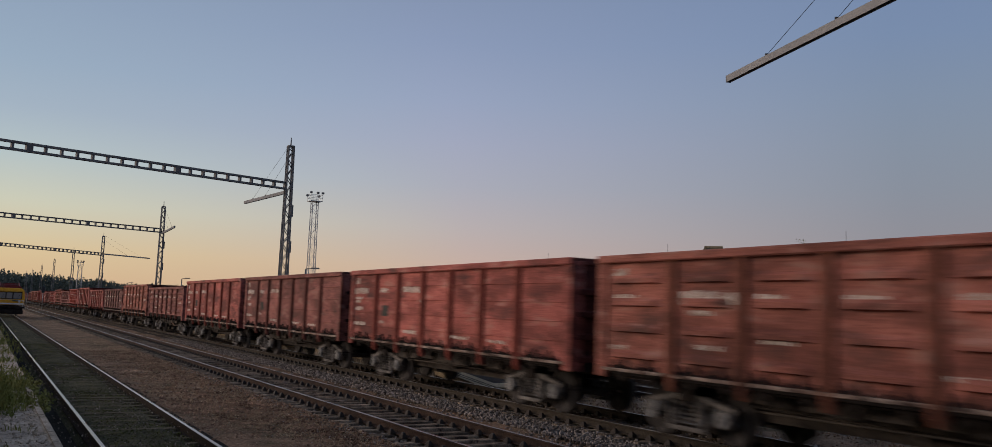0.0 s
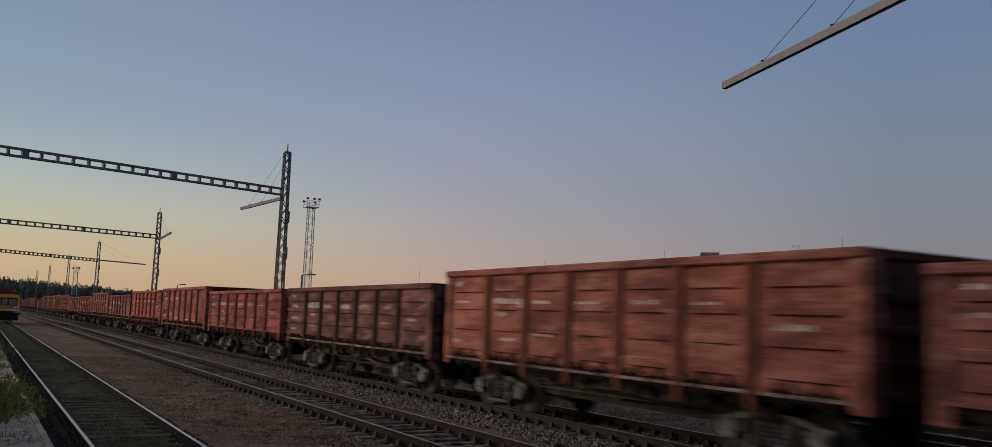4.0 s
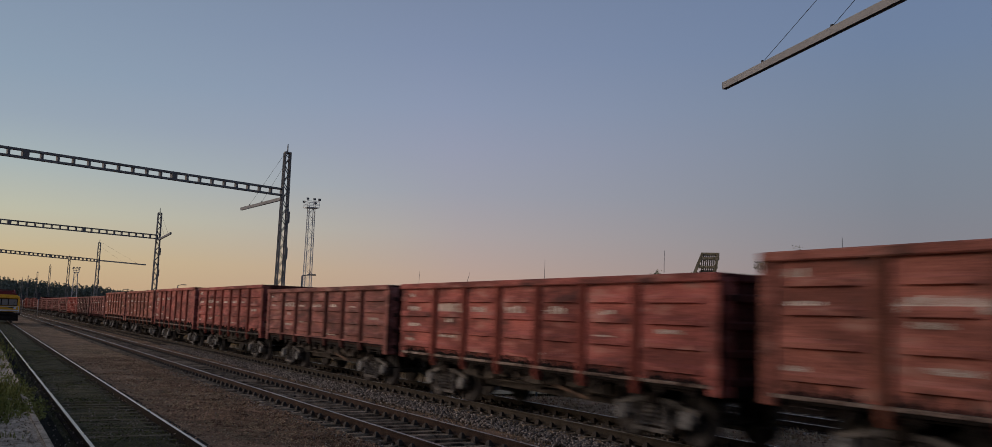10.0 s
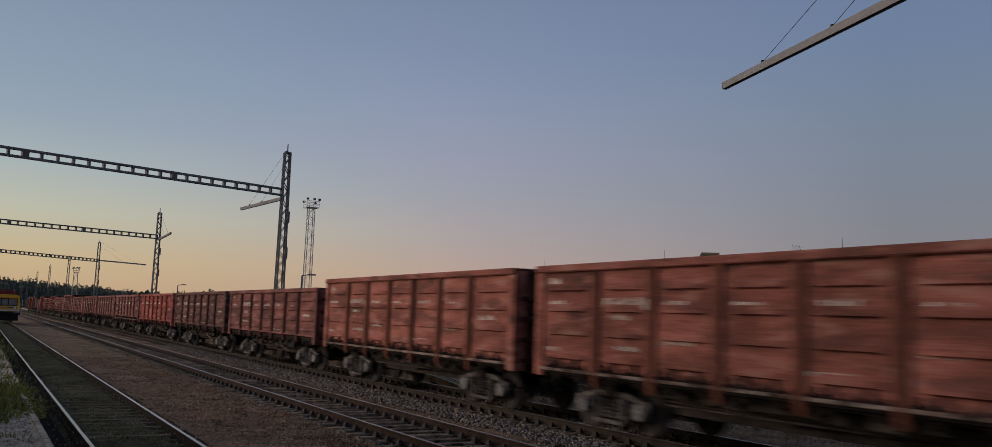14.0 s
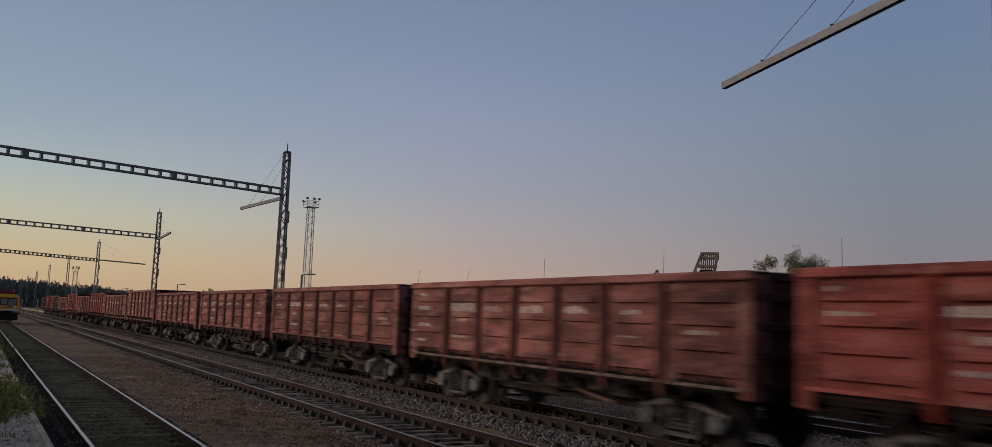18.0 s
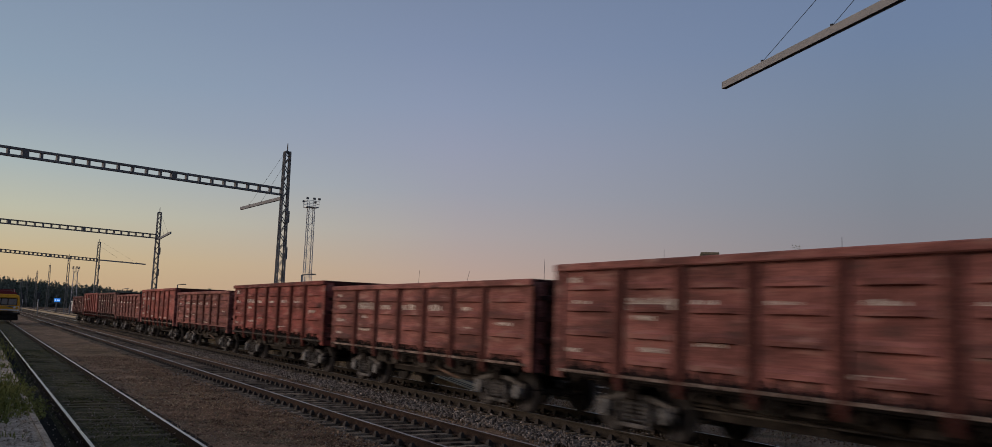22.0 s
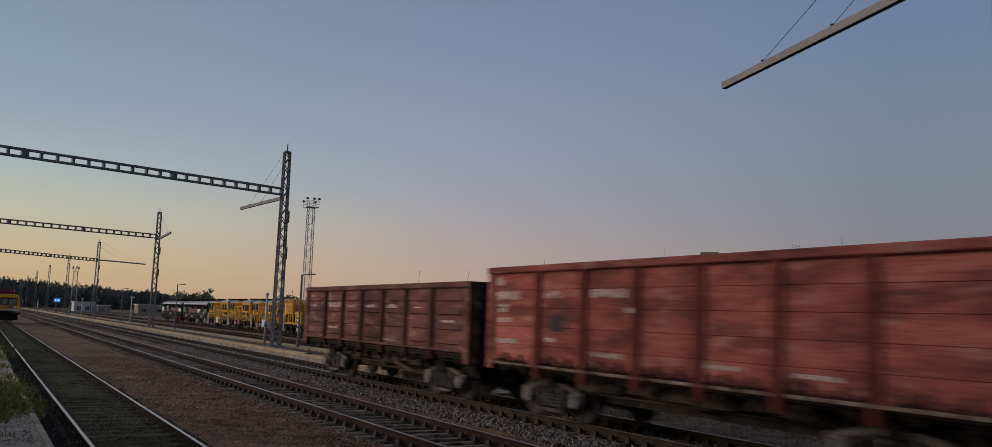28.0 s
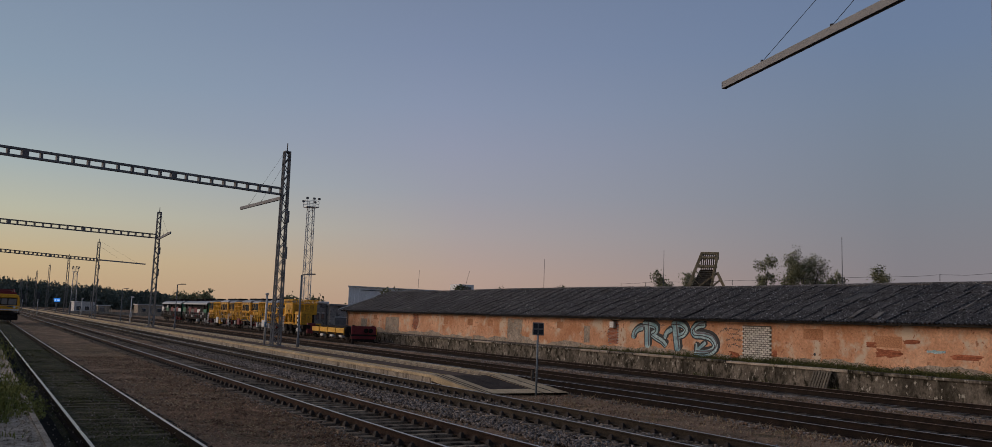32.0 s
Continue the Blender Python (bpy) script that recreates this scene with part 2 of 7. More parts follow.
M_GREYP = mat("grey_mast_paint", (0.10, 0.102, 0.104), (0.16, 0.162, 0.165), 2, 12, 0.75, 0.0, 0.1, grit=0.4)
M_MAST = mat("grey_lattice_paint", (0.115, 0.115, 0.116), (0.185, 0.184, 0.183), 1.5, 10, 0.75, 0.0, 0.1, grit=0.4)
M_ARM = mat("pale_arm_paint", (0.215, 0.212, 0.210), (0.275, 0.272, 0.268), 1.2, 6, 0.8, 0.0, 0, grit=0.1, vary=0, spec=0.1)
M_WIRE = mat("dark_wire", (0.03, 0.03, 0.032), (0.05, 0.05, 0.052), 5, 50, 0.6, 0.6, 0)
M_PLASTER = mat("orange_plaster", (0.46, 0.215, 0.110), (0.68, 0.395, 0.245), 0.6, 9, 0.95, bump=0.5, grit=0.5, c3=(0.58, 0.455, 0.335), spots=0.8, amount=0.525, vary=0, c4=(0.34, 0.165, 0.095), flecks=5.0, share=0.62)
M_GREYPLA = mat("grey_plaster", (0.225, 0.185, 0.145), (0.38, 0.32, 0.255), 1.2, 9, 0.95, bump=0.6, c3=(0.42, 0.22, 0.125), spots=2.5, amount=0.57, c4=(0.13, 0.11, 0.085), flecks=7, share=0.62)
M_OLDCONC = mat("mossy_old_concrete", (0.052, 0.045, 0.034), (0.215, 0.185, 0.148), 1.1, 12, 0.95, bump=0.9, spread=0.26, c3=(0.024, 0.022, 0.015), spots=3.2, amount=0.51, stretch=(1, 1, 0.6), c4=(0.40, 0.37, 0.31), flecks=5, share=0.61)
M_ROOF = mat("dark_roof_sheet", (0.054, 0.048, 0.044), (0.150, 0.136, 0.125), 3.5, 14, 0.94, bump=1.0, c3=(0.23, 0.215, 0.20), spots=5.0, amount=0.60, vary=0.12, c4=(0.48, 0.46, 0.43), flecks=10, share=0.61)
M_BRICKW = mat("white_brick", (0.50, 0.47, 0.41), (0.62, 0.59, 0.53), 4, 40, 0.92, bump=0.4, vary=0.2)
M_BRICKR = mat("red_brick", (0.26, 0.085, 0.045), (0.38, 0.14, 0.075), 5, 50, 0.93, bump=0.5, vary=0.3)
M_MORTAR = mat("mortar", (0.20, 0.185, 0.165), (0.30, 0.28, 0.25), 4, 50, 0.95, bump=0.4)


def wagon_paint(name, c, dirt):
    c = (c[0] * 1.14, c[1] * 1.05, c[2] * 1.07)
    lo, hi = [v * 0.60 for v in c], [min(1.0, v * 1.45) for v in c]
    pale = [0.75 * v + d for v, d in zip(c, (0.155, 0.112, 0.090))]
    return mat(name, lo, hi, 1.3, 22, 0.82, 0.0, 0.3, 0.24, (1.0, 0.42, 1.5), 0.18, dirt, 1.7, 0.53, spec=0.12, soft_edge=0.14, c4=pale, flecks=2.6, share=0.565, fleck_edge=0.13)


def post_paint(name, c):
    """The same paint, darker, for the side posts: streaked upright, with near-black spots."""
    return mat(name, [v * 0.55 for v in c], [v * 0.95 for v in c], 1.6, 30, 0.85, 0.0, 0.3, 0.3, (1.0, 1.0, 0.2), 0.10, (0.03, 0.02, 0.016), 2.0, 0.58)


PAINT = {
    "red": wagon_paint("red_oxide_paint", (0.258, 0.086, 0.068), (0.103, 0.045, 0.039)),
    "bright": wagon_paint("fresh_red_paint", (0.296, 0.088, 0.069), (0.133, 0.049, 0.041)),
    "orange": wagon_paint("faded_orange_red_paint", (0.262, 0.104, 0.075), (0.120, 0.058, 0.046)),
    "brown": wagon_paint("brown_red_paint", (0.215, 0.092, 0.074), (0.105, 0.054, 0.046)),
    "deep": wagon_paint("deep_red_paint", (0.205, 0.066, 0.052), (0.092, 0.042, 0.036)),
    "dark": wagon_paint("dark_brown_paint", (0.136, 0.066, 0.054), (0.066, 0.040, 0.035)),
}
# end walls: paint darkened to carry their shaded side, with near-black spots
ENDSHADE = {k: mat(k + "_shaded_end", [v * 0.45 for v in c], [v * 0.75 for v in c], 1.6, 30, 0.9, c3=(0.02, 0.016, 0.014), spots=2.0, amount=0.52)
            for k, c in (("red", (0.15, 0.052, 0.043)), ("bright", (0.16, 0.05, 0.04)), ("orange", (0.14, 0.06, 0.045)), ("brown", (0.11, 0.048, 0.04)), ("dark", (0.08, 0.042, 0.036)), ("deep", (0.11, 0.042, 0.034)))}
POSTPAINT = {k: post_paint(k + "_darker_post", c) for k, c in (("red", (0.248, 0.067, 0.049)), ("bright", (0.308, 0.058, 0.039)),
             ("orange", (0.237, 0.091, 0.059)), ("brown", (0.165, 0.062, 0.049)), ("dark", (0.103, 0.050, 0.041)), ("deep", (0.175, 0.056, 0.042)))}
M_UNDER = mat("sooty_underframe", (0.014, 0.011, 0.010), (0.036, 0.029, 0.025), 3, 40, 0.85, 0.2, 0.3)
M_BOGIE = mat("dusty_bogie_steel", (0.048, 0.043, 0.039), (0.235, 0.212, 0.190), 3.2, 40, 0.85, 0.0, 0.4, c3=(0.014, 0.013, 0.012), spots=4.5, amount=0.52, spec=0.2)
M_GEAR = mat("dusty_under_gear", (0.022, 0.018, 0.015), (0.105, 0.086, 0.070), 3.5, 40, 0.88, 0.0, 0.3, c3=(0.012, 0.010, 0.009), spots=4.0, amount=0.54, spec=0.2)
M_COUPLER = mat("rusty_coupler", (0.060, 0.036, 0.024), (0.185, 0.118, 0.080), 4.0, 40, 0.85, 0.0, 0.3, c3=(0.030, 0.024, 0.020), spots=5.0, amount=0.55, spec=0.2)
M_WHEEL = mat("wheel_steel", (0.030, 0.026, 0.024), (0.085, 0.076, 0.070), 4, 40, 0.85, 0.0, 0.2, spec=0.2)
# axle boxes paler than the bogies: glints on their covers put into the colour
M_AXLEBOX = mat("glint_axle_box", (0.085, 0.082, 0.078), (0.30, 0.29, 0.275), 5, 40, 0.7, 0.0, 0.3, c3=(0.025, 0.024, 0.022), spots=6, amount=0.55, spec=0.35)
M_LETTER = mat("white_lettering", (0.56, 0.47, 0.39), (0.80, 0.69, 0.59), 4, 50, 0.85, c3=(0.27, 0.12, 0.09), spots=7, amount=0.50)
# near-black ground that paints the shadow bands beside the siding's rails
M_RAILSHADE = mat("shadow_band_ground", (0.012, 0.011, 0.009), (0.034, 0.030, 0.024), 2.0, 18, 0.95, bump=0.9, depth=0.05, vary=0, c4=(0.09, 0.08, 0.065), flecks=16, share=0.64)
M_CLOD = mat("earth_clods", (0.10, 0.061, 0.042), (0.40, 0.262, 0.178), 3.0, 30, 0.97, bump=0.4, vary=0)
M_INSIDE = mat("wagon_inside", (0.03, 0.016, 0.012), (0.06, 0.03, 0.022), 2, 30, 0.9)
# sill lip: pale dust, its colour brightened further for light from above
M_LITGRIME = mat("pale_lit_dust_strip", (0.42, 0.34, 0.28), (0.20, 0.125, 0.095), 2.2, 30, 0.95, c3=(0.045, 0.030, 0.025), spots=5.5, amount=0.46)
M_PATCH = mat("dark_notice_patch", (0.055, 0.055, 0.05), (0.09, 0.085, 0.075), 5, 50, 0.9)

# ---------------------------------------------------------------- ground, one sheet to the horizon
def ground_height(x, y):
    n = noise.noise((x * 0.55, y * 0.55, 0.0)) * 0.035 + noise.noise((x * 2.1, y * 2.1, 5.0)) * 0.014
    if x < 1.65:
        base = -0.30
    elif x < 3.25:
        base = -0.115
    elif x < 3.5:
        base = -0.21
    elif x < 6.6:
        base = -0.185 - 0.05 * (x - 3.4) / 3.2
    elif x < 9.2:
        base = -0.30
    elif 17.4 < x < 25.2:
        base = -0.50
    else:
        base = -0.27
    if x > 40 or x < -6 or y > 150:
        n *= 0.4
    return base + n


def spaced(lo, hi, step):
    return [lo + i * step for i in range(int(round((hi - lo) / step)) + 1)]


gx = [-3000, -900, -300, -90, -30, -12] + spaced(-4, 1.0, 0.5) + spaced(1.12, 10.6, 0.237) + spaced(11, 34, 0.6) + [38, 45, 60, 90, 150, 300, 900, 3000]
gy = [-3000, -600, -150, -50, -20, -8] + spaced(0, 60, 0.4) + spaced(62, 140, 2) + [150, 180, 230, 300, 400, 600, 1000, 3000]
gv = [(x, y, ground_height(x, y)) for y in gy for x in gx]
nx = len(gx)
gf = [(j * nx + i, j * nx + i + 1, (j + 1) * nx + i + 1, (j + 1) * nx + i) for j in range(len(gy) - 1) for i in range(nx - 1)]
ground_me = sheet_mesh("ground", gv, gf, M_DIRT, True)
ground_me.materials.append(M_SOIL)
ground_me.materials.append(M_RAILSHADE)
for k, poly in enumerate(ground_me.polygons):
    x = gx[k % (nx - 1)]
    # painted shadow bands: kerb to left rail, and outside the right rail
    if 1.0 <= x < 1.55 or 3.25 <= x < 3.5:
        poly.material_index = 2
    elif 1.0 <= x < 3.35:
        poly.material_index = 1
ground = tagged(new("ground", ground_me), "brown trodden earth with thin dry grass between tracks", "ground", kind="structure")

TRACKS = {"a": 2.532, "b": 7.865, "c": 12.339, "d": 19.42, "e": 23.1, "f": 27.35}
GAUGE = 1.52
Y_NEAR, Y_FAR = -30.0, 620.0


def bed(axis, half, top, foot, y0, y1, step, name):
    """A heap of ballast under a track, with a rough top and sloping shoulders."""
    xs = [-half - 0.55, -half - 0.25, -half, -half * 0.75, -half * 0.5, -half * 0.25, 0, half * 0.25, half * 0.5, half * 0.75, half, half + 0.25, half + 0.55]
    ys = spaced(y0, 70, step) + spaced(74, y1, 12)
    v = []
    for y in ys:
        for i, x in enumerate(xs):
            z = foot if i in (0, 12) else (0.5 * (foot + top) if i in (1, 11) else top)
            v.append((axis + x + rng.uniform(-0.05, 0.05), y, z + rng.uniform(-0.022, 0.022)))
    n = len(xs)
    f = [(j * n + i, j * n + i + 1, (j + 1) * n + i + 1, (j + 1) * n + i) for j in range(len(ys) - 1) for i in range(n - 1)]
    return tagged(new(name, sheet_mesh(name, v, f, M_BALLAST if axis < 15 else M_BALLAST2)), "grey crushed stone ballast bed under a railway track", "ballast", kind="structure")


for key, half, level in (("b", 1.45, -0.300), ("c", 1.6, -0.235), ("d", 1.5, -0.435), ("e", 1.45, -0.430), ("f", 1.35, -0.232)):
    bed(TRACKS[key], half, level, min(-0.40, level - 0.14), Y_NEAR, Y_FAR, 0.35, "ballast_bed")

RAIL_OUT = [(-0.075, -0.18), (0.075, -0.18), (0.075, -0.168), (0.012, -0.145), (0.010, -0.045), (0.036, -0.034), (0.036, -0.004),
            (-0.036, -0.004), (-0.036, -0.034), (-0.010, -0.045), (-0.012, -0.145), (-0.075, -0.168)]


def rail_mesh(length, name, bright, steel):
    bm = B()
    prism(bm, RAIL_OUT, "y", 0, length)
    me = mesh_from(bm, steel, name)
    head = B()
    prism(head, [(-0.030, -0.0035), (0.030, -0.0035), (0.024, 0.002), (-0.024, 0.002)], "y", 0, length)
    return me, mesh_from(head, M_RAILTOP if bright else M_RUSTTOP, name + "_head")


def sleeper_mesh(material, w, h, length):
    bm = B()
    out = [(-w / 2, -h), (w / 2, -h), (w / 2 * 0.8, 0), (-w / 2 * 0.8, 0)]
    prism(bm, out, "x", -length / 2, length / 2)
    bevelled(bm, 0.012)
    return mesh_from(bm, material, "sleeper")


SLP_CONC = sleeper_mesh(M_SLEEPER, 0.27, 0.16, 2.60)
SLP_OLD = sleeper_mesh(M_OLDSLP, 0.24, 0.15, 2.65)
SLP_SUNK = sleeper_mesh(mat("sunken_sleeper", (0.070, 0.058, 0.038), (0.165, 0.135, 0.092), 3, 30, 0.95, bump=0.7, stretch=(0.3, 3, 3)), 0.22, 0.15, 1.44)


def clips(axis, y0, y1, step, name, parent):
    """Rail fastenings on both sides of both rails, small steel lumps."""
    v, f = [], []
    y = y0
    while y < y1:
        for s in (-1, 1):
            for d in (-0.115, 0.115):
                cx = axis + s * GAUGE / 2 + s * 0.036 + d
                o = len(v)
                for z, k in ((-0.185, 1.0), (-0.13, 0.75), (-0.085, 0.35)):
                    w, l = 0.055 * k, 0.085 * k
                    v += [(cx - w, y - l, z), (cx + w, y - l, z), (cx + w, y + l, z), (cx - w, y + l, z)]
                for r in (0, 4):
                    for q in range(4):
                        f.append((o + r + q, o + r + (q + 1) % 4, o + r + 4 + (q + 1) % 4, o + r + 4 + q))
                f.append((o + 8, o + 9, o + 10, o + 11))
        y += step
    ob = piece("rail_fastenings", sheet_mesh(name, v, f, M_CLIP), parent, label="dark steel rail fastenings")
    return tagged(ob, kind="stuff")


def track(key, mesh, step, single_to, top, label, bright=True, joined_to=260.0, fast=True, z=0.0, steel=None):
    axis = TRACKS[key]
    tr = thing("railway_track", (0, 0, z), label=label, category="railway track", group="parallel railway tracks", kind="structure")
    me, hd = rail_mesh(Y_FAR - Y_NEAR, "rail", bright, steel or M_RAIL)
    for s in (-1, 1):
        r = piece("rail", me, tr, (axis + s * (GAUGE / 2 + 0.036), Y_NEAR, 0), label="brown rusted steel rail")
        piece("rail_head", hd, r, (0, 0, 0), label="polished running surface" if bright else "rusted running surface")
    y = 1.0
    while y < single_to:
        ob = piece("sleeper", mesh, tr, (axis + rng.uniform(-0.03, 0.03), y + rng.uniform(-0.02, 0.02), top + rng.uniform(-0.012, 0.006)), rng.uniform(-0.9, 0.9))
        y += step
    v, f = [], []
    while y < joined_to:
        o = len(v)
        for zz in (top - 0.1, top):
            v += [(axis - 1.3, y - 0.12, zz), (axis + 1.3, y - 0.12, zz), (axis + 1.3, y + 0.12, zz), (axis - 1.3, y + 0.12, zz)]
        f += [(o + 4, o + 5, o + 6, o + 7), (o, o + 1, o + 5, o + 4), (o + 1, o + 2, o + 6, o + 5), (o + 2, o + 3, o + 7, o + 6), (o + 3, o, o + 4, o + 7)]
        y += step
    if v:
        tagged(piece("distant_sleepers", sheet_mesh("distant_sleepers", v, f, mesh.materials[0]), tr), kind="stuff")
    if fast:
        clips(axis, 1.0, 90.0, step, "fastenings", tr)
    return tr


# ---------------------------------------------------------------- the train: types of open wagon
BODY = 6.5
POSTS = (-4.29, -2.574, -0.858, 0.858, 2.574, 4.29)
PANELS = [(-6.28, -4.39), (-4.19, -2.674), (-2.474, -0.958), (-0.758, 0.758), (0.958, 2.474), (2.674, 4.19), (4.39, 6.28)]


def ribbed_panel(w, z0, z1, rows, share):
    """A pressed steel panel: one sheet with horizontal ribs standing proud of it."""
    a, h = w * share / 2, z1 - z0
    ys = [-w / 2, -a, -a + 0.14, a - 0.14, a, w / 2]
    zs = [(z0, 0)]
    for r in rows:
        zc = z0 + h * r
        zs += [(zc - 0.090, 0), (zc - 0.066, 1), (zc + 0.020, 1), (zc + 0.095, 0)]
    zs.append((z1, 0))
    bm = B()
    grids = []
    for s in (-1, 1):
        grids.append([[bm.verts.new((s * (0.012 + (0.074 if up and i in (2, 3) else 0.0)), y, z)) for i, y in enumerate(ys)] for z, up in zs])
    for g in grids:
        for r0, r1 in zip(g, g[1:]):
            for i in range(5):
                bm.faces.new((r0[i], r0[i + 1], r1[i + 1], r1[i]))
    f, k = grids
    rim = [(j, 0) for j in range(len(zs))] + [(len(zs) - 1, i) for i in range(1, 6)] + [(j, 5) for j in range(len(zs) - 2, -1, -1)] + [(0, i) for i in range(4, 0, -1)]
    for (j0, i0), (j1, i1) in zip(rim, rim[1:] + rim[:1]):
        bm.faces.new((f[j0][i0], f[j1][i1], k[j1][i1], k[j0][i0]))
    return bm


def planked_panel(w, z0, z1, n):
    """A panel welded from horizontal strakes with deep seams between, as one sheet."""
    step, front = (z1 - z0) / n, []
    for i in range(n):
        a, b = z0 + i * step, z0 + (i + 1) * step
        front += [(0.004, a), (0.020, a + 0.010), (0.014, b - 0.014), (0.004, b - 0.006)]
    front.append((0.002, z1))
    bm = B()
    prism(bm, [(-x, z) for x, z in front] + [(x, z) for x, z in reversed(front)], "y", -w / 2, w / 2)
    return bm


def post_mesh(z0, z1):
    """A pressed side post: a proud hat section whose foot hangs below the body."""
    bm = B()
    prof = [(0.0, -0.125), (0.0, 0.125), (-0.020, 0.118), (-0.112, 0.078), (-0.112, -0.078), (-0.020, -0.118)]
    rings = []
    for z, k in ((z0 - 0.30, 0.62), (z0 - 0.20, 0.88), (z0 + 0.06, 1.0), (z1, 1.0)):
        rings.append([bm.verts.new((x * k, y * (0.5 + 0.5 * k), z)) for x, y in prof])
    for a, b in zip(rings, rings[1:]):
        for i in range(6):
            bm.faces.new((a[i], a[(i + 1) % 6], b[(i + 1) % 6], b[i]))
    bm.faces.new(rings[0][::-1])
    bm.faces.new(rings[-1])
    return bm


def comb(y, w, z, h, n):
    """The outline of painted signs too blurred to read: upright strokes of uneven height on one thin line."""
    rr, p = random.Random(int(1000 * (y + 20) + 100 * z)), w / n
    up, down = [], []
    for i in range(n):
        a = -y - w + i * p
        hi, lo = z + h * rr.uniform(0.82, 1.0), z + h * rr.uniform(0.0, 0.18)
        b = a + p * rr.uniform(0.50, 0.70)
        up += [(a, hi), (b, hi), (b + 0.001, z + h * 0.52), (a + p - 0.002, z + h * 0.52)]
        down += [(a, lo), (b, lo), (b + 0.001, z + h * 0.48), (a + p - 0.002, z + h * 0.48)]
    return up + down[::-1]


def lettering(y, w, z, h, n):
    """One painted sign on the side, a film of white paint."""
    bm = B()
    h = h * 1.35 if h < 0.1 else h * 1.12
    prism(bm, comb(y, w, z, h, n or max(3, int(w / 0.085))), "x", -0.004, 0.0)
    return bm


# (metres from the wagon's middle towards its leading end, width, height above the rail, height of the sign, digits)
MARKS_TALL = {
    "smooth": [[(-6.15, 0.32, 2.94, 0.21, 2), (-6.2, 1.15, 2.63, 0.20, 8), (-6.1, 0.55, 2.44, 0.08, 0), (-6.1, 0.42, 2.34, 0.08, 0), (-6.1, 0.62, 2.10, 0.09, 3), (-6.15, 0.95, 1.61, 0.12, 0)],
               [(-4.05, 0.62, 2.65, 0.16, 4), (-4.0, 0.36, 1.71, 0.08, 0)],
               [(-2.38, 1.2, 2.67, 0.17, 7), (-1.2, 0.35, 2.38, 0.08, 0), (-2.2, 0.9, 1.47, 0.09, 0)],
               [(0.95, 0.9, 1.45, 0.07, 0), (2.9, 0.85, 1.43, 0.07, 0)]],
    "ribbed": [[(-6.05, 0.42, 2.90, 0.21, 3), (-6.05, 0.75, 2.49, 0.13, 4), (-6.0, 0.55, 2.40, 0.08, 0), (-6.05, 0.85, 1.94, 0.09, 0), (-6.1, 0.5, 1.54, 0.08, 0)],
               [(-4.1, 1.36, 2.42, 0.25, 8), (-3.9, 0.62, 2.24, 0.08, 0), (-3.7, 0.75, 1.65, 0.08, 0)],
               [(-2.3, 0.62, 2.50, 0.12, 3), (-2.2, 0.4, 2.40, 0.07, 0)],
               [(-0.6, 0.72, 2.45, 0.16, 4), (1.15, 0.75, 2.47, 0.16, 4), (0.98, 0.85, 1.49, 0.07, 0), (2.9, 0.62, 2.50, 0.10, 3), (2.85, 0.7, 1.86, 0.13, 5), (4.7, 0.8, 2.14, 0.09, 6), (-2.2, 0.7, 1.82, 0.10, 5)]],
}
MARKS_LOW = [[(-6.05, 0.38, 2.67, 0.16, 2), (-6.05, 0.75, 2.34, 0.12, 4), (-6.0, 0.55, 2.24, 0.06, 0), (-6.05, 0.78, 1.84, 0.16, 0), (-6.1, 0.6, 1.49, 0.07, 0)],
             [(-4.1, 1.40, 2.26, 0.30, 8), (-3.8, 0.5, 2.06, 0.10, 2), (-4.0, 0.9, 1.65, 0.07, 0)],
             [(-2.3, 0.75, 2.33, 0.15, 4), (-2.2, 0.5, 2.25, 0.05, 0)],
             [(-0.62, 0.85, 2.31, 0.18, 4), (1.1, 0.8, 2.31, 0.18, 4), (1.02, 0.9, 1.41, 0.07, 0), (3.1, 0.5, 2.34, 0.11, 3), (2.9, 0.7, 1.83, 0.11, 5), (4.8, 0.8, 2.02, 0.07, 6), (-2.2, 0.6, 1.79, 0.10, 4)]]


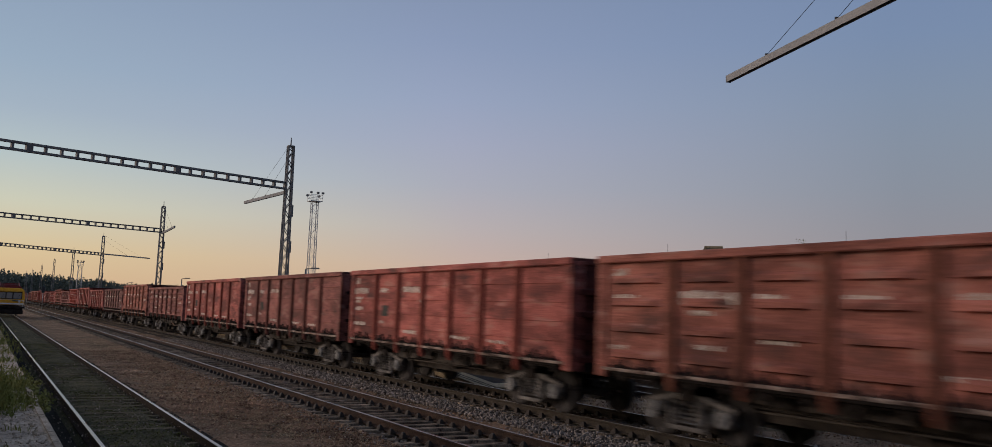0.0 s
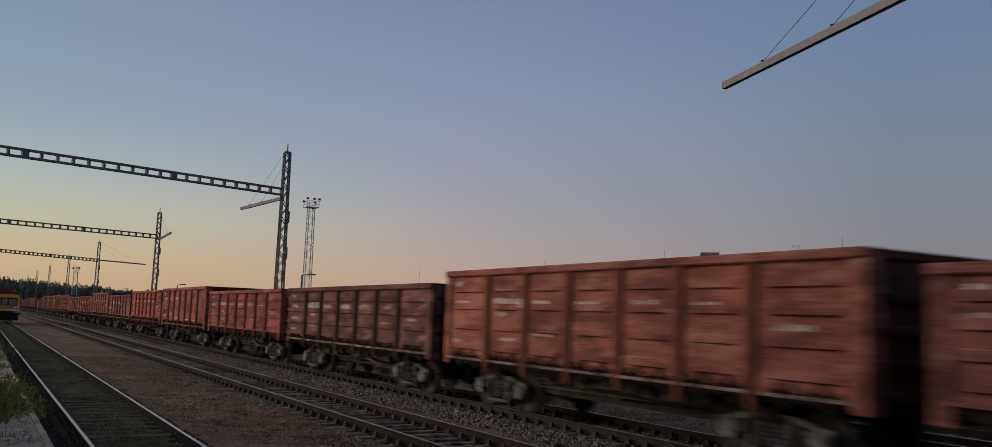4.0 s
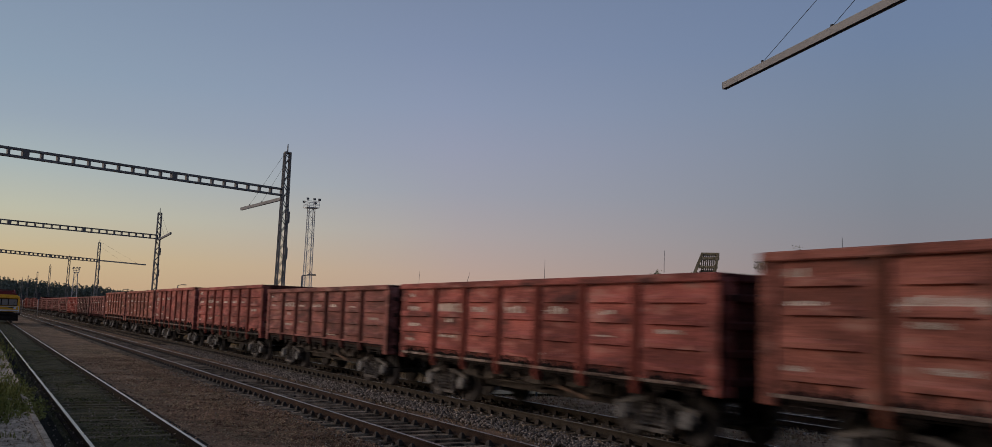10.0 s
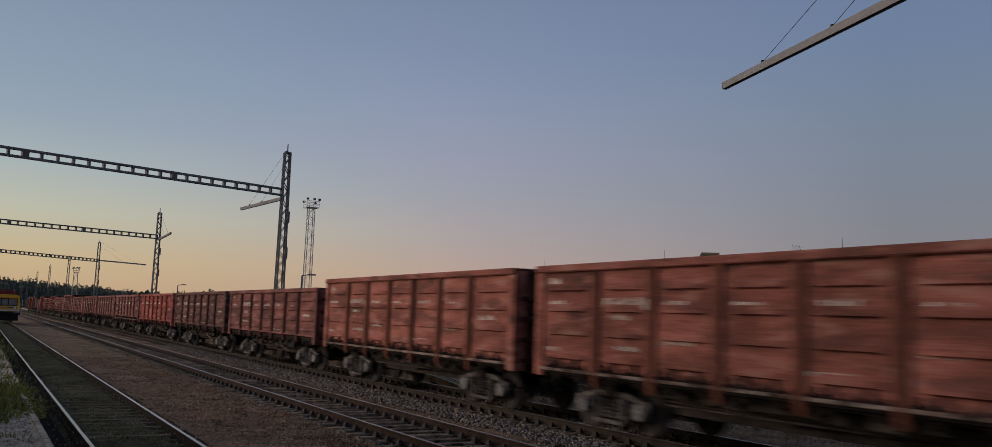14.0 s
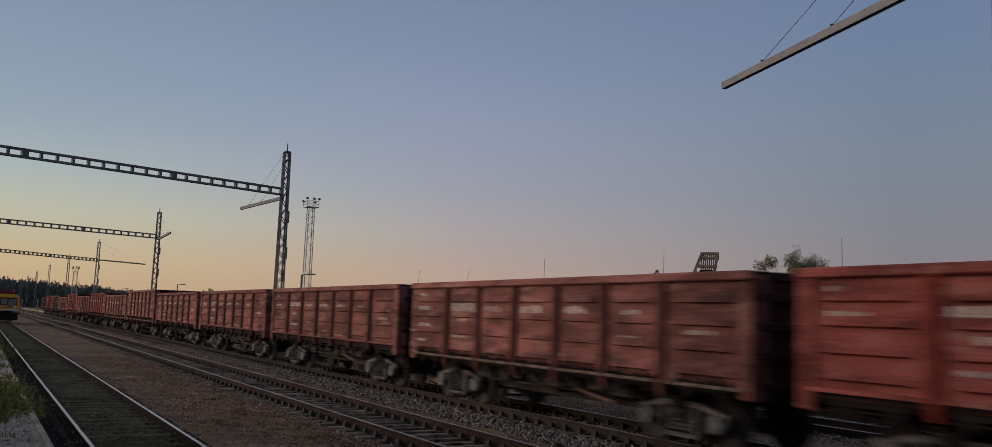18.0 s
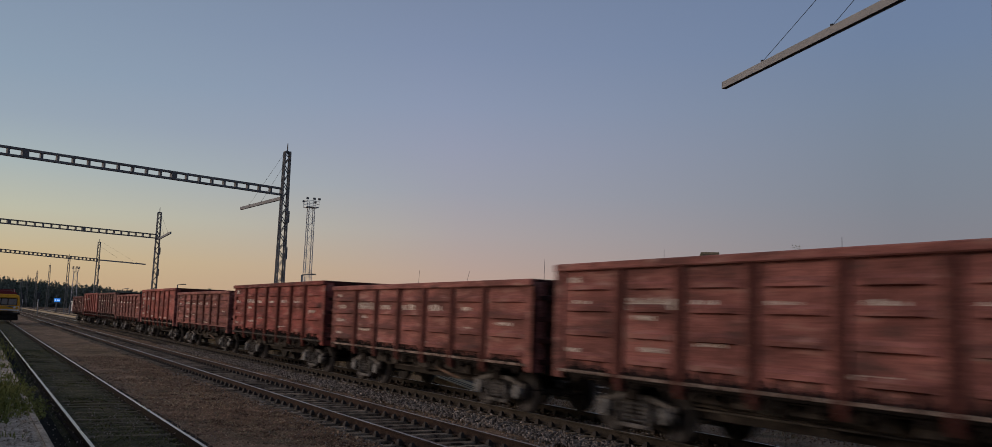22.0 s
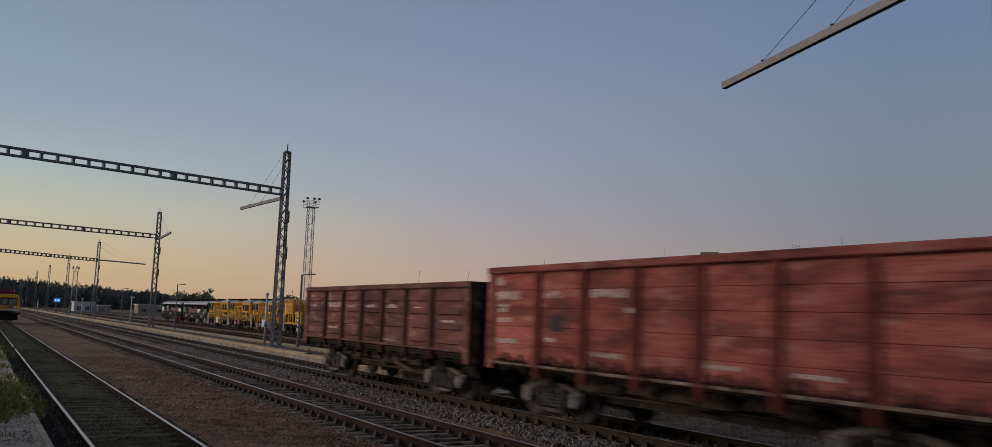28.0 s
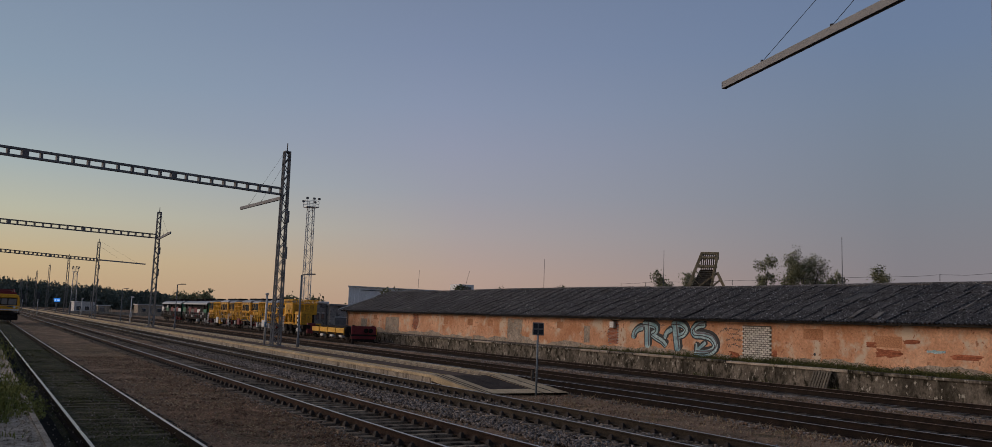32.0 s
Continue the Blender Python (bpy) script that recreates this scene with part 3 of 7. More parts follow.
def bogie_meshes():
    """Side frame, spring nest, bolster, wheelset and axle box of a three-piece bogie, round its own middle at rail height."""
    out = {}
    bm = B()
    top = [(-1.16, 0.62), (-0.92, 0.66), (-0.46, 0.77), (0.46, 0.77), (0.92, 0.66), (1.16, 0.62)]
    low = [(-0.92, 0.50), (-0.48, 0.22), (0.48, 0.22), (0.92, 0.50)]
    for (y0, z0), (y1, z1) in zip(top, top[1:]):
        beam(bm, (0, y0 - 0.02, z0), (0, y1 + 0.02, z1), 0.16, 0.10)
    box(bm, -0.13, 0.13, -0.48, 0.48, 0.17, 0.25)
    for s in (-1, 1):
        box(bm, -0.11, 0.11, s * 0.43 - 0.045, s * 0.43 + 0.045, 0.22, 0.78)
        box(bm, -0.08, 0.08, s * 1.13 - 0.03, s * 1.13 + 0.03, 0.46, 0.64)
        box(bm, -0.08, 0.08, s * 0.72 - 0.03, s * 0.72 + 0.03, 0.46, 0.64)
    bevelled(bm, 0.014)
    out["side_frame"] = mesh_from(bm, M_BOGIE, "side_frame")
    bm = B()
    for (y0, z0), (y1, z1) in zip(low, low[1:]):
        beam(bm, (0, y0 - 0.02, z0), (0, y1 + 0.02, z1), 0.14, 0.085)
    out["tension_bar"] = mesh_from(bm, M_UNDER, "tension_bar")
    bm = B()
    prof = [(0.27, 0.05)]
    for i in range(6):
        z = 0.27 + i * 0.078
        prof += [(z + 0.004, 0.070), (z + 0.022, 0.098), (z + 0.046, 0.098), (z + 0.066, 0.070)]
    lathe(bm, prof + [(0.76, 0.05)], "z", 10)
    out["spring"] = mesh_from(bm, M_BOGIE, "spring")
    bm = B()
    box(bm, -1.16, 1.16, -0.2, 0.2, 0.70, 0.92)
    box(bm, -0.5, 0.5, -0.24, 0.24, 0.88, 1.0)
    bevelled(bm, 0.02)
    out["bolster"] = mesh_from(bm, M_UNDER, "bolster")
    bm = B()
    tube(bm, (-1.1, 0, 0), (1.1, 0, 0), 0.085, n=12)
    for s in (-1, 1):
        prof = [(s * 0.745, 0.20), (s * 0.735, 0.40), (s * 0.715, 0.505), (s * 0.74, 0.508), (s * 0.752, 0.478), (s * 0.86, 0.472), (s * 0.862, 0.40), (s * 0.825, 0.385), (s * 0.805, 0.20), (s * 0.90, 0.14)]
        lathe(bm, prof, "x", 28)
    out["wheelset"] = mesh_from(bm, M_WHEEL, "wheelset")
    bm = B()
    lathe(bm, [(-0.13, 0.12), (-0.12, 0.165), (0.09, 0.170), (0.115, 0.15), (0.12, 0.11), (0.10, 0.10), (0.13, 0.05), (0.14, 0.02)], "x", 16)
    box(bm, -0.09, 0.05, -0.15, 0.15, 0.10, 0.14)
    out["axle_box"] = mesh_from(bm, M_AXLEBOX, "axle_box")
    bm = B()
    box(bm, -1.0, 1.0, -0.06, 0.06, 0.36, 0.46)
    for s in (-1, 1):
        box(bm, s * 0.79 - 0.05, s * 0.79 + 0.05, -0.02, 0.07, 0.34, 0.62)
    out["brake_beam"] = mesh_from(bm, M_UNDER, "brake_beam")
    return out


BOGIE = bogie_meshes()


def build_bogie(wagon, y):
    bg = piece("bogie", BOGIE["bolster"], wagon, (0, y, 0), label="cast steel two-axle bogie, grey with dust")
    for s in (-1, 1):
        piece("side_frame", BOGIE["side_frame"], bg, (s * 1.018, 0, 0))
        piece("tension_bar", BOGIE["tension_bar"], bg, (s * 1.018, 0, 0))
        for e in (-0.19, 0.19):
            piece("spring", BOGIE["spring"], bg, (s * 1.0, e, 0))
        for e in (-1, 1):
            piece("axle_box", BOGIE["axle_box"], bg, (s * 1.045, e * 0.925, 0.475), 0 if s > 0 else 180)
    for e in (-1, 1):
        piece("wheelset", BOGIE["wheelset"], bg, (0, e * 0.925, 0.475))
        piece("brake_beam", BOGIE["brake_beam"], bg, (0, e * 0.36, 0), 0 if e < 0 else 180)
    return bg


def build_wagon(kind, top, hinges):
    """One open wagon, its middle at the origin, rails at z = 0, the leading end towards -Y."""
    low = top < 3.2
    wg = thing("open_wagon", group="wagons of the goods train", category="freight wagon", label="rust-red steel open freight wagon")
    paint = PAINT["red"]
    z0, z1 = (1.34 if low and not hinges else 1.19), top - 0.13
    if kind == "smooth":
        make = lambda w: planked_panel(w, z0, z1, 5)
    elif low:
        make = lambda w: ribbed_panel(w, z0, z1, (0.13, 0.36, 0.60, 0.82), 0.84)
    else:
        make = lambda w: ribbed_panel(w, z0, z1, (0.14, 0.38, 0.62, 0.83), 0.80)
    pm = {w: mesh_from(make(w), paint, "side_panel") for w in (1.89, 1.516)}
    post = mesh_from(post_mesh(z0, top - 0.1), paint, "side_post")
    bm = B()
    box(bm, -0.07, 0.07, -BODY, BODY, top - 0.155, top)
    bevelled(bm, 0.022)
    chord = mesh_from(bm, paint, "top_rail")
    bm = B()
    box(bm, -0.072, 0.072, -BODY + 0.2, BODY - 0.2, z0 - 0.058, z0 + 0.004)
    bevelled(bm, 0.008)
    sill = mesh_from(bm, (M_LITGRIME if low else M_GEAR) if hinges else paint if low else M_LITGRIME, "side_sill")
    for s in (-1, 1):
        for a, b in PANELS:
            w = 1.89 if b - a > 1.7 else 1.516
            piece("side_panel", pm[w], wg, (s * 1.49, (a + b) / 2, 0))
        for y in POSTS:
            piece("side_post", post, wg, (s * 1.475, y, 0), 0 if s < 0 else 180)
        piece("top_rail", chord, wg, (s * 1.53, 0, 0))
        piece("side_sill", sill, wg, (s * 1.50, 0, 0))
    # corner posts reach below the body
    bm = B()
    prism(bm, [(-0.14, 1.0), (0.15, 1.0), (0.15, top - 0.06), (-0.14, top - 0.06)], "x", -0.06, 0.03)
    box(bm, -0.06, 0.26, 0.08, 0.15, 1.0, top - 0.06)
    bevelled(bm, 0.02)
    corner = mesh_from(bm, paint, "corner_post")
    bm = B()
    box(bm, -0.26, 0.06, 0.08, 0.15, 1.0, top - 0.06)
    prism(bm, [(-0.14, 1.0), (0.15, 1.0), (0.15, top - 0.06), (-0.14, top - 0.06)], "x", -0.03, 0.06)
    bevelled(bm, 0.02)
    corner2 = mesh_from(bm, paint, "corner_post")
    cx, cname = (1.46 if hinges else 1.50), "corner_post"
    for cm, sx, sy in ((corner, -1, 1), (corner2, 1, 1), (corner2, -1, -1), (corner, 1, -1)):
        piece(cname, cm, wg, (sx * cx, sy * 6.35, 0), 0 if sy > 0 else 180)
    # end walls with ribs
    bm = B()
    box(bm, -1.44, 1.44, -0.02, 0.02, 1.05, top - 0.1)
    endw = mesh_from(bm, paint, "end_wall")
    bm = B()
    prism(bm, [(0.0, -0.09), (0.10, -0.05), (0.10, 0.05), (0.0, 0.09)], "x", -1.38, 1.38)
    rib = mesh_from(bm, paint, "end_rib")
    bm = B()
    box(bm, -1.56, 1.56, -0.07, 0.07, top - 0.15, top - 0.004)
    bevelled(bm, 0.02)
    cap = mesh_from(bm, paint, "end_top_rail")
    for s in (-1, 1):
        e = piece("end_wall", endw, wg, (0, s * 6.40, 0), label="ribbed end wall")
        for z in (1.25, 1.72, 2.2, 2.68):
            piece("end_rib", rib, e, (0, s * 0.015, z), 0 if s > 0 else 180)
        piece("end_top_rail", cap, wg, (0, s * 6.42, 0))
    if hinges:
        bm = B()
        prism(bm, [(-0.34, -0.08), (0.12, -0.08), (0.16, 0.0), (0.12, 0.08), (-0.34, 0.08)], "x", -0.10, 0.0)
        bevelled(bm, 0.015)
        hg = mesh_from(bm, paint, "hinge_strap")
        for s in (-1, 1):
            for e in (-1, 1):
                for z in (1.38, 1.82, 2.26, 2.70):
                    piece("hinge_strap", hg, wg, (s * 1.47 if s < 0 else s * 1.57, e * 6.28, z), 0 if e > 0 else 180)
    # floor, centre sill and cross bearers
    bm = B()
    box(bm, -1.46, 1.46, -6.38, 6.38, 1.19, 1.245)
    part("floor", bm, M_INSIDE, wg)
    bm = B()
    box(bm, -0.21, 0.21, -6.5, 6.5, 0.86, 1.185)
    for y in POSTS:
        prism(bm, [(-1.46, 1.185), (-1.46, 1.07), (-0.3, 0.88), (0.3, 0.88), (1.46, 1.07), (1.46, 1.185)], "y", y - 0.06, y + 0.06)
    part("underframe", bm, M_UNDER, wg)
    # floor hatches' latches along the lower edge
    bm = B()
    for dy in (-0.42, 0.42):
        prism(bm, [(dy - 0.13, 1.20), (dy + 0.13, 1.20), (dy + 0.10, 1.02), (dy + 0.02, 0.93), (dy - 0.08, 0.99)], "x", -0.05, 0.05)
    box(bm, -0.04, 0.04, -0.68, 0.68, 1.11, 1.18)
    tube(bm, (0.02, -0.7, 1.045), (0.02, 0.7, 1.045), 0.022, n=6)
    latch = mesh_from(bm, M_UNDER, "hatch_latch")
    bm = B()
    box(bm, -0.055, -0.035, -0.66, 0.66, 1.08, 1.13)
    for dy, hz, w in ((-0.63, 1.29, 0.045), (-0.52, 1.24, 0.03), (-0.37, 1.40, 0.05), (-0.21, 1.26, 0.03), (-0.06, 1.32, 0.045), (0.10, 1.23, 0.03), (0.25, 1.41, 0.055), (0.42, 1.27, 0.03), (0.54, 1.36, 0.045), (0.67, 1.25, 0.03)):
        prism(bm, [(dy - w, 1.10), (dy + w, 1.10), (dy + w * 0.9, hz - 0.10), (dy + w * 0.45, hz - 0.02), (dy - w * 0.1, hz), (dy - w * 0.7, hz - 0.06)], "x", -0.088, -0.03)
    hl = mesh_from(bm, M_UNDER, "hatch_hinge")
    for s in (-1, 1):
        for a, b in PANELS:
            piece("hatch_latch", latch, wg, (s * 1.43, (a + b) / 2, 0))
            if not low or hinges:
                piece("hatch_hinge", hl, wg, (s * 1.475, (a + b) / 2, 0), 0 if s < 0 else 180)
    # couplers
    bm = B()
    box(bm, -0.11, 0.11, 0.0, 0.32, 0.93, 1.15)
    prism(bm, [(-0.20, 0.30), (0.20, 0.30), (0.22, 0.47), (0.09, 0.52), (0.06, 0.42), (-0.06, 0.42), (-0.20, 0.54)], "z", 0.88, 1.20)
    bevelled(bm, 0.02)
    cp = mesh_from(bm, M_COUPLER, "coupler")
    bm = B()
    pts = [(0.45, 0.02, 0.95), (0.45, 0.16, 0.80), (0.44, 0.30, 0.62), (0.42, 0.44, 0.58)]
    for a, b in zip(pts, pts[1:]):
        tube(bm, a, b, 0.03, n=7)
    hose = mesh_from(bm, M_UNDER, "brake_hose")
    bm = B()
    box(bm, -1.50, 1.50, -0.07, 0.05, 1.00, 1.20)
    for x in (-1.30, 1.30):
        tube(bm, (x, 0.02, 0.62), (x, 0.02, 1.05), 0.018, n=6)
        tube(bm, (x - 0.17, 0.02, 0.62), (x + 0.17, 0.02, 0.62), 0.018, n=6)
    buf = mesh_from(bm, M_UNDER, "end_beam")
    for s in (-1, 1):
        piece("coupler", cp, wg, (0, s * 6.42, 0), 0 if s > 0 else 180)
        piece("brake_hose", hose, wg, (0, s * 6.46, 0), 0 if s > 0 else 180)
        piece("end_beam", buf, wg, (0, s * 6.44, 0), 0 if s > 0 else 180)
    # brake gear under the floor
    bm = B()
    lathe(bm, [(-0.42, 0.12), (-0.36, 0.20), (0.36, 0.20), (0.42, 0.12)], "y", 14, (-0.55, 1.2, 0.82))
    part("air_reservoir", bm, M_BOGIE, wg)
    bm = B()
    lathe(bm, [(-0.3, 0.16), (-0.26, 0.19), (0.16, 0.19), (0.2, 0.06), (0.55, 0.045)], "y", 14, (0.6, -0.9, 0.84))
    part("brake_cylinder", bm, M_BOGIE, wg)
    bm = B()
    tube(bm, (-0.85, -3.2, 0.66), (-0.75, 3.0, 0.74), 0.028, n=6)
    tube(bm, (-1.05, -2.2, 0.72), (-1.05, 2.6, 0.70), 0.022, n=6)
    box(bm, -1.10, -0.4, -0.35, -0.25, 0.62, 0.70)
    part("brake_rod", bm, M_GEAR, wg)
    rr = random.Random(int(top * 100) + (7 if hinges else 0))
    for sx in (-1, 1):
        bm = B()
        y = -3.0
        while y < 3.0:
            ln, dz = rr.uniform(0.25, 0.8), rr.uniform(0.0, 0.22)
            box(bm, sx * 1.15 - 0.06, sx * 1.15 + 0.06, y, y + ln, 0.74 + dz * 0.5, 1.02)
            beam(bm, (sx * 1.2, y, 1.1), (sx * 1.2, y + ln, 0.68 + dz), 0.045)
            y += ln + rr.uniform(0.1, 0.45)
        box(bm, sx * 0.62 - 0.03, sx * 0.62 + 0.03, -3.1, 3.1, 0.50, 0.90)
        part("hatch_gear", bm, M_GEAR, wg, "dusty brown hatch levers under the floor")
    if low:
        bm = B()
        beam(bm, (-1.2, -1.2, 0.78), (-1.2, -2.5, 0.60), 0.03, 0.07)
        part("brake_lever", bm, M_COUPLER, wg, "rusty sloping brake lever")
    # ladder and hand rail near the rear corner
    bm = B()
    for z in (1.45, 1.75, 2.05, 2.35, 2.65):
        tube(bm, (-1.0, 0.05, z), (-0.62, 0.05, z), 0.014, n=5)
    for x in (-1.0, -0.62):
        tube(bm, (x, 0.05, 1.2), (x, 0.05, top - 0.12), 0.014, n=5)
    ld = mesh_from(bm, paint, "ladder")
    piece("ladder", ld, wg, (0, 6.45, 0))
    piece("ladder", ld, wg, (0, -6.45, 0), 180)
    # painted signs on both sides
    marks = MARKS_LOW if low else MARKS_TALL[kind]
    for bars in marks:
        for sign in bars:
            part("lettering", lettering(*sign), M_LETTER, wg, "white painted marking", (-1.516, 0, 0))
    if kind == "smooth":
        bm = B()
        box(bm, -0.004, 0, 3.35, 3.82, 1.95, 2.28)
        part("notice_patch", bm, M_PATCH, wg, "dark painted square", (-1.518, 0, 0))
    for y in (-4.325, 4.325):
        build_bogie(wg, y)
    return wg


PAINTED = ("side_panel", "side_sill", "side_post", "top_rail", "corner_post", "end_wall", "end_rib", "end_top_rail", "hinge_strap", "ladder")
# the train from its last wagon forward: type and paint
TRAIN = ["L dark", "S red", "Rh dark", "L brown", "S red", "L brown", "Rh deep", "Lh brown", "R brown", "L brown", "L brown", "L brown",
         "Lh brown", "L bright", "L dark", "L brown", "R orange", "R orange", "S red", "Rh red", "L brown", "Lh red", "R orange", "Lh brown",
         "Rh bright", "S red", "L red", "Lh dark", "R orange", "L brown", "S red", "S brown", "S red", "R orange", "R red"]
LABELS = {"deep": "deep red", "red": "red oxide", "bright": "bright red", "orange": "faded orange-red", "brown": "brownish red", "dark": "dark brown, sooty"}
SPEED, PITCH, REAR = 15.754, 13.92, 473.95
WAGONS = []


def build_train():
    protos, heights = {}, {"S": 3.41, "R": 3.39, "L": 3.11}
    for k, spec in enumerate(TRAIN):
        typ, colour = spec.split()
        at = pose(TRACKS["c"], REAR - BODY - PITCH * k, 0.0)
        if typ not in protos:
            protos[typ] = wg = build_wagon("smooth" if typ[0] == "S" else "ribbed", heights[typ[0]] - (0.05 if typ == "Rh" else 0.0), typ.endswith("h"))
            wg.matrix_basis = at
        else:
            wg = copy_thing(protos[typ], at)
        side = {"S": "smooth welded sides", "R": "tall ribbed sides", "L": "low ribbed sides"}[typ[0]]
        wg["label"] = f"{LABELS[colour]} steel open goods wagon with {side}"
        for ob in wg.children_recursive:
            if ob.name.split(".")[0] in PAINTED and ob.data.materials[0] not in (M_LITGRIME, M_GEAR):
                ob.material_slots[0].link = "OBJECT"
                ob.material_slots[0].material = (POSTPAINT if ob.name.startswith("side_post") else ENDSHADE if ob.name.startswith(("end_", "ladder")) else PAINT)[colour]
        WAGONS.append(wg)


build_train()


def motions():
    """The train rolls past at a steady speed, and its wheels turn."""
    for k, wg in enumerate(WAGONS):
        y0 = REAR - BODY - PITCH * k
        walk(wg, [(t, pose(TRACKS["c"], y0 - SPEED * t, 0.0)) for t in (0.0, 8.0, 16.0, 24.0, 32.0)])
    turn = math.degrees(SPEED / FPS / 0.475)
    first = {}
    for wg in WAGONS:
        for ob in wg.children_recursive:
            if ob.name.split(".")[0] != "wheelset":
                continue
            side = round(ob.location.y, 3)
            if side not in first:
                first[side] = ob
                walk(ob, [(i / FPS, pose(0, side, 0.475, turn * i)) for i in range(32 * FPS + 1)])
            else:
                ob.rotation_mode = "QUATERNION"
                keys = ob.animation_data_create()
                keys.action = first[side].animation_data.action
                keys.action_slot = first[side].animation_data.action_slot

# ---------------------------------------------------------------- island platform
PX0, PX1, PTOP = 14.10, 17.45, 0.13


def build_platform():
    pl = thing("platform", label="low island platform with concrete edges and asphalt middle", category="platform", kind="structure")
    bm = B()
    box(bm, PX0 + 0.12, PX1 - 0.12, 28.6, 420, -0.42, PTOP - 0.02)
    part("platform_core", bm, M_ASPH, pl, "dark asphalt surface")
    strips = ((PX0, PX0 + 0.55, M_TACT, "edge_slab"), (PX1 - 0.45, PX1, M_TACT, "edge_slab"))
    for x0, x1, m, nm in strips:
        bm = B()
        box(bm, 0, x1 - x0, 0, 1.195, -0.10, 0)
        bevelled(bm, 0.006)
        me = mesh_from(bm, m, nm)
        y = 28.6
        while y < 118:
            piece(nm, me, pl, (x0, y, PTOP + rng.uniform(-0.006, 0.006)))
            y += 1.2
        bm = B()
        box(bm, x0, x1, y, 420, PTOP - 0.12, PTOP)
        part(nm, bm, m, pl)
    for x, w, m, nm in ((PX0 + 0.62, 0.10, M_YLINE, "yellow_line"), (PX1 - 0.78, 0.16, M_TACT, "guide_strip"), (PX1 - 1.08, 0.14, M_TACT, "guide_strip"), (PX1 - 1.42, 0.12, M_TACT, "guide_strip")):
        bm = B()
        box(bm, x, x + w, 28.6, 300, PTOP - 0.03, PTOP - 0.012)
        part(nm, bm, m, pl)
    bm = B()
    box(bm, 0, 0.10, 0, 3.87, -0.55, 0.02)
    bevelled(bm, 0.015)
    me = mesh_from(bm, M_CONC, "wall_panel")
    for x in (PX0 + 0.03, PX1 - 0.13):
        y = 28.6
        while y < 115:
            piece("wall_panel", me, pl, (x + rng.uniform(-0.008, 0.008), y, PTOP - 0.125))
            y += 3.9
        bm = B()
        box(bm, x, x + 0.10, y, 420, -0.42, PTOP - 0.125)
        part("wall_panel", bm, M_CONC, pl)
    # ramp at the near end: a sloping slab with pale borders
    y0, y1, lo = 24.9, 28.58, -0.20
    bm = B()
    prism(bm, [(y0, lo - 0.25), (y1, lo - 0.25), (y1, PTOP - 0.02), (y0, lo)], "x", PX0 + 0.05, PX1 - 0.05)
    part("ramp", bm, M_RAMP, pl, "dark asphalt ramp")
    def on(y):
        return lo + (PTOP - lo) * (y - y0) / (y1 - y0)
    for x0, x1, a, b in ((PX0, PX0 + 0.72, y0, y1), (PX1 - 1.05, PX1, y0, y1), (PX0 + 0.72, PX1 - 1.05, y0, y0 + 0.75)):
        bm = B()
        prism(bm, [(a, on(a) - 0.2), (b, on(b) - 0.2), (b, on(b) + 0.006), (a, on(a) + 0.006)], "x", x0, x1)
        part("ramp_border", bm, M_TACT, pl)
    for x0 in (PX0 + 0.16, PX0 + 0.34, PX1 - 1.06, PX1 - 0.55):
        bm = B()
        prism(bm, [(y0, on(y0) + 0.002), (y1, on(y1) + 0.002), (y1, on(y1) + 0.012), (y0, on(y0) + 0.012)], "x", x0, x0 + 0.06)
        part("ramp_joint", bm, M_RAMP, pl)
    return pl


build_platform()

# ---------------------------------------------------------------- old side platform under the camera
def build_side_platform():
    sp = thing("side_platform", label="worn side platform of broken asphalt with a kerb of pale stone", category="platform", kind="structure")
    xs, ys = [-18.5, -14, -10.5] + spaced(-8, 0.8, 0.4) + [0.93], [-46.0, -30.0] + spaced(-10, 40, 0.4) + [50, 70, 100, 103.0]
    v = [(x, y, 0.27 + 0.02 * noise.noise((x * 1.3, y * 1.3, 2)) + 0.008 * noise.noise((x * 6, y * 6, 4))) for y in ys for x in xs]
    n = len(xs)
    f = [(j * n + i, j * n + i + 1, (j + 1) * n + i + 1, (j + 1) * n + i) for j in range(len(ys) - 1) for i in range(n - 1)]
    piece("platform_surface", sheet_mesh("platform_surface", v, f, mat("broken_asphalt", (0.28, 0.235, 0.185), (0.52, 0.445, 0.36), 1.6, 20, 0.97, bump=0.9, c3=(0.13, 0.11, 0.08), spots=6.5, amount=0.55, soft_edge=0.16, depth=0.04, vary=0, c4=(0.60, 0.52, 0.43), flecks=26, share=0.60)), sp)
    bm = B()
    box(bm, -0.135, 0.0, 0, 1.985, -0.62, 0)
    bevelled(bm, 0.03, 2)
    me = mesh_from(bm, M_KERB, "kerb_stone")
    for i in range(55):
        piece("kerb_stone", me, sp, (1.05 + rng.uniform(-0.02, 0.02), -8 + 2 * i, 0.30 + rng.uniform(-0.015, 0.015)), rng.uniform(-0.4, 0.4))
    return sp


build_side_platform()


def build_shade_wall():
    """A plain wall added out of the camera's sight to shade the nearest wagons."""
    st = thing("wall_station", (0, 0, 0.2), label="plain unseen wall added to shade the nearest wagons", category="wall", kind="structure")
    bm = B()
    box(bm, -9.6, -9.0, -45, 23.5, 0, 8.5)
    part("wall", bm, M_GREYPLA, st)
    bm = B()
    box(bm, -18.0, -9.6, 23.0, 23.5, 0, 8.5)
    part("wall", bm, M_GREYPLA, st)


build_shade_wall()

# ---------------------------------------------------------------- goods shed with its loading dock
WX, WBASE, WTOP = 33.0, 0.62, 2.56
EAVE_X, EAVE_Z, RIDGE_X, RIDGE_Z = 32.42, 2.53, 38.0, 4.60
SHED_Y0, SHED_Y1 = 2.0, 87.0


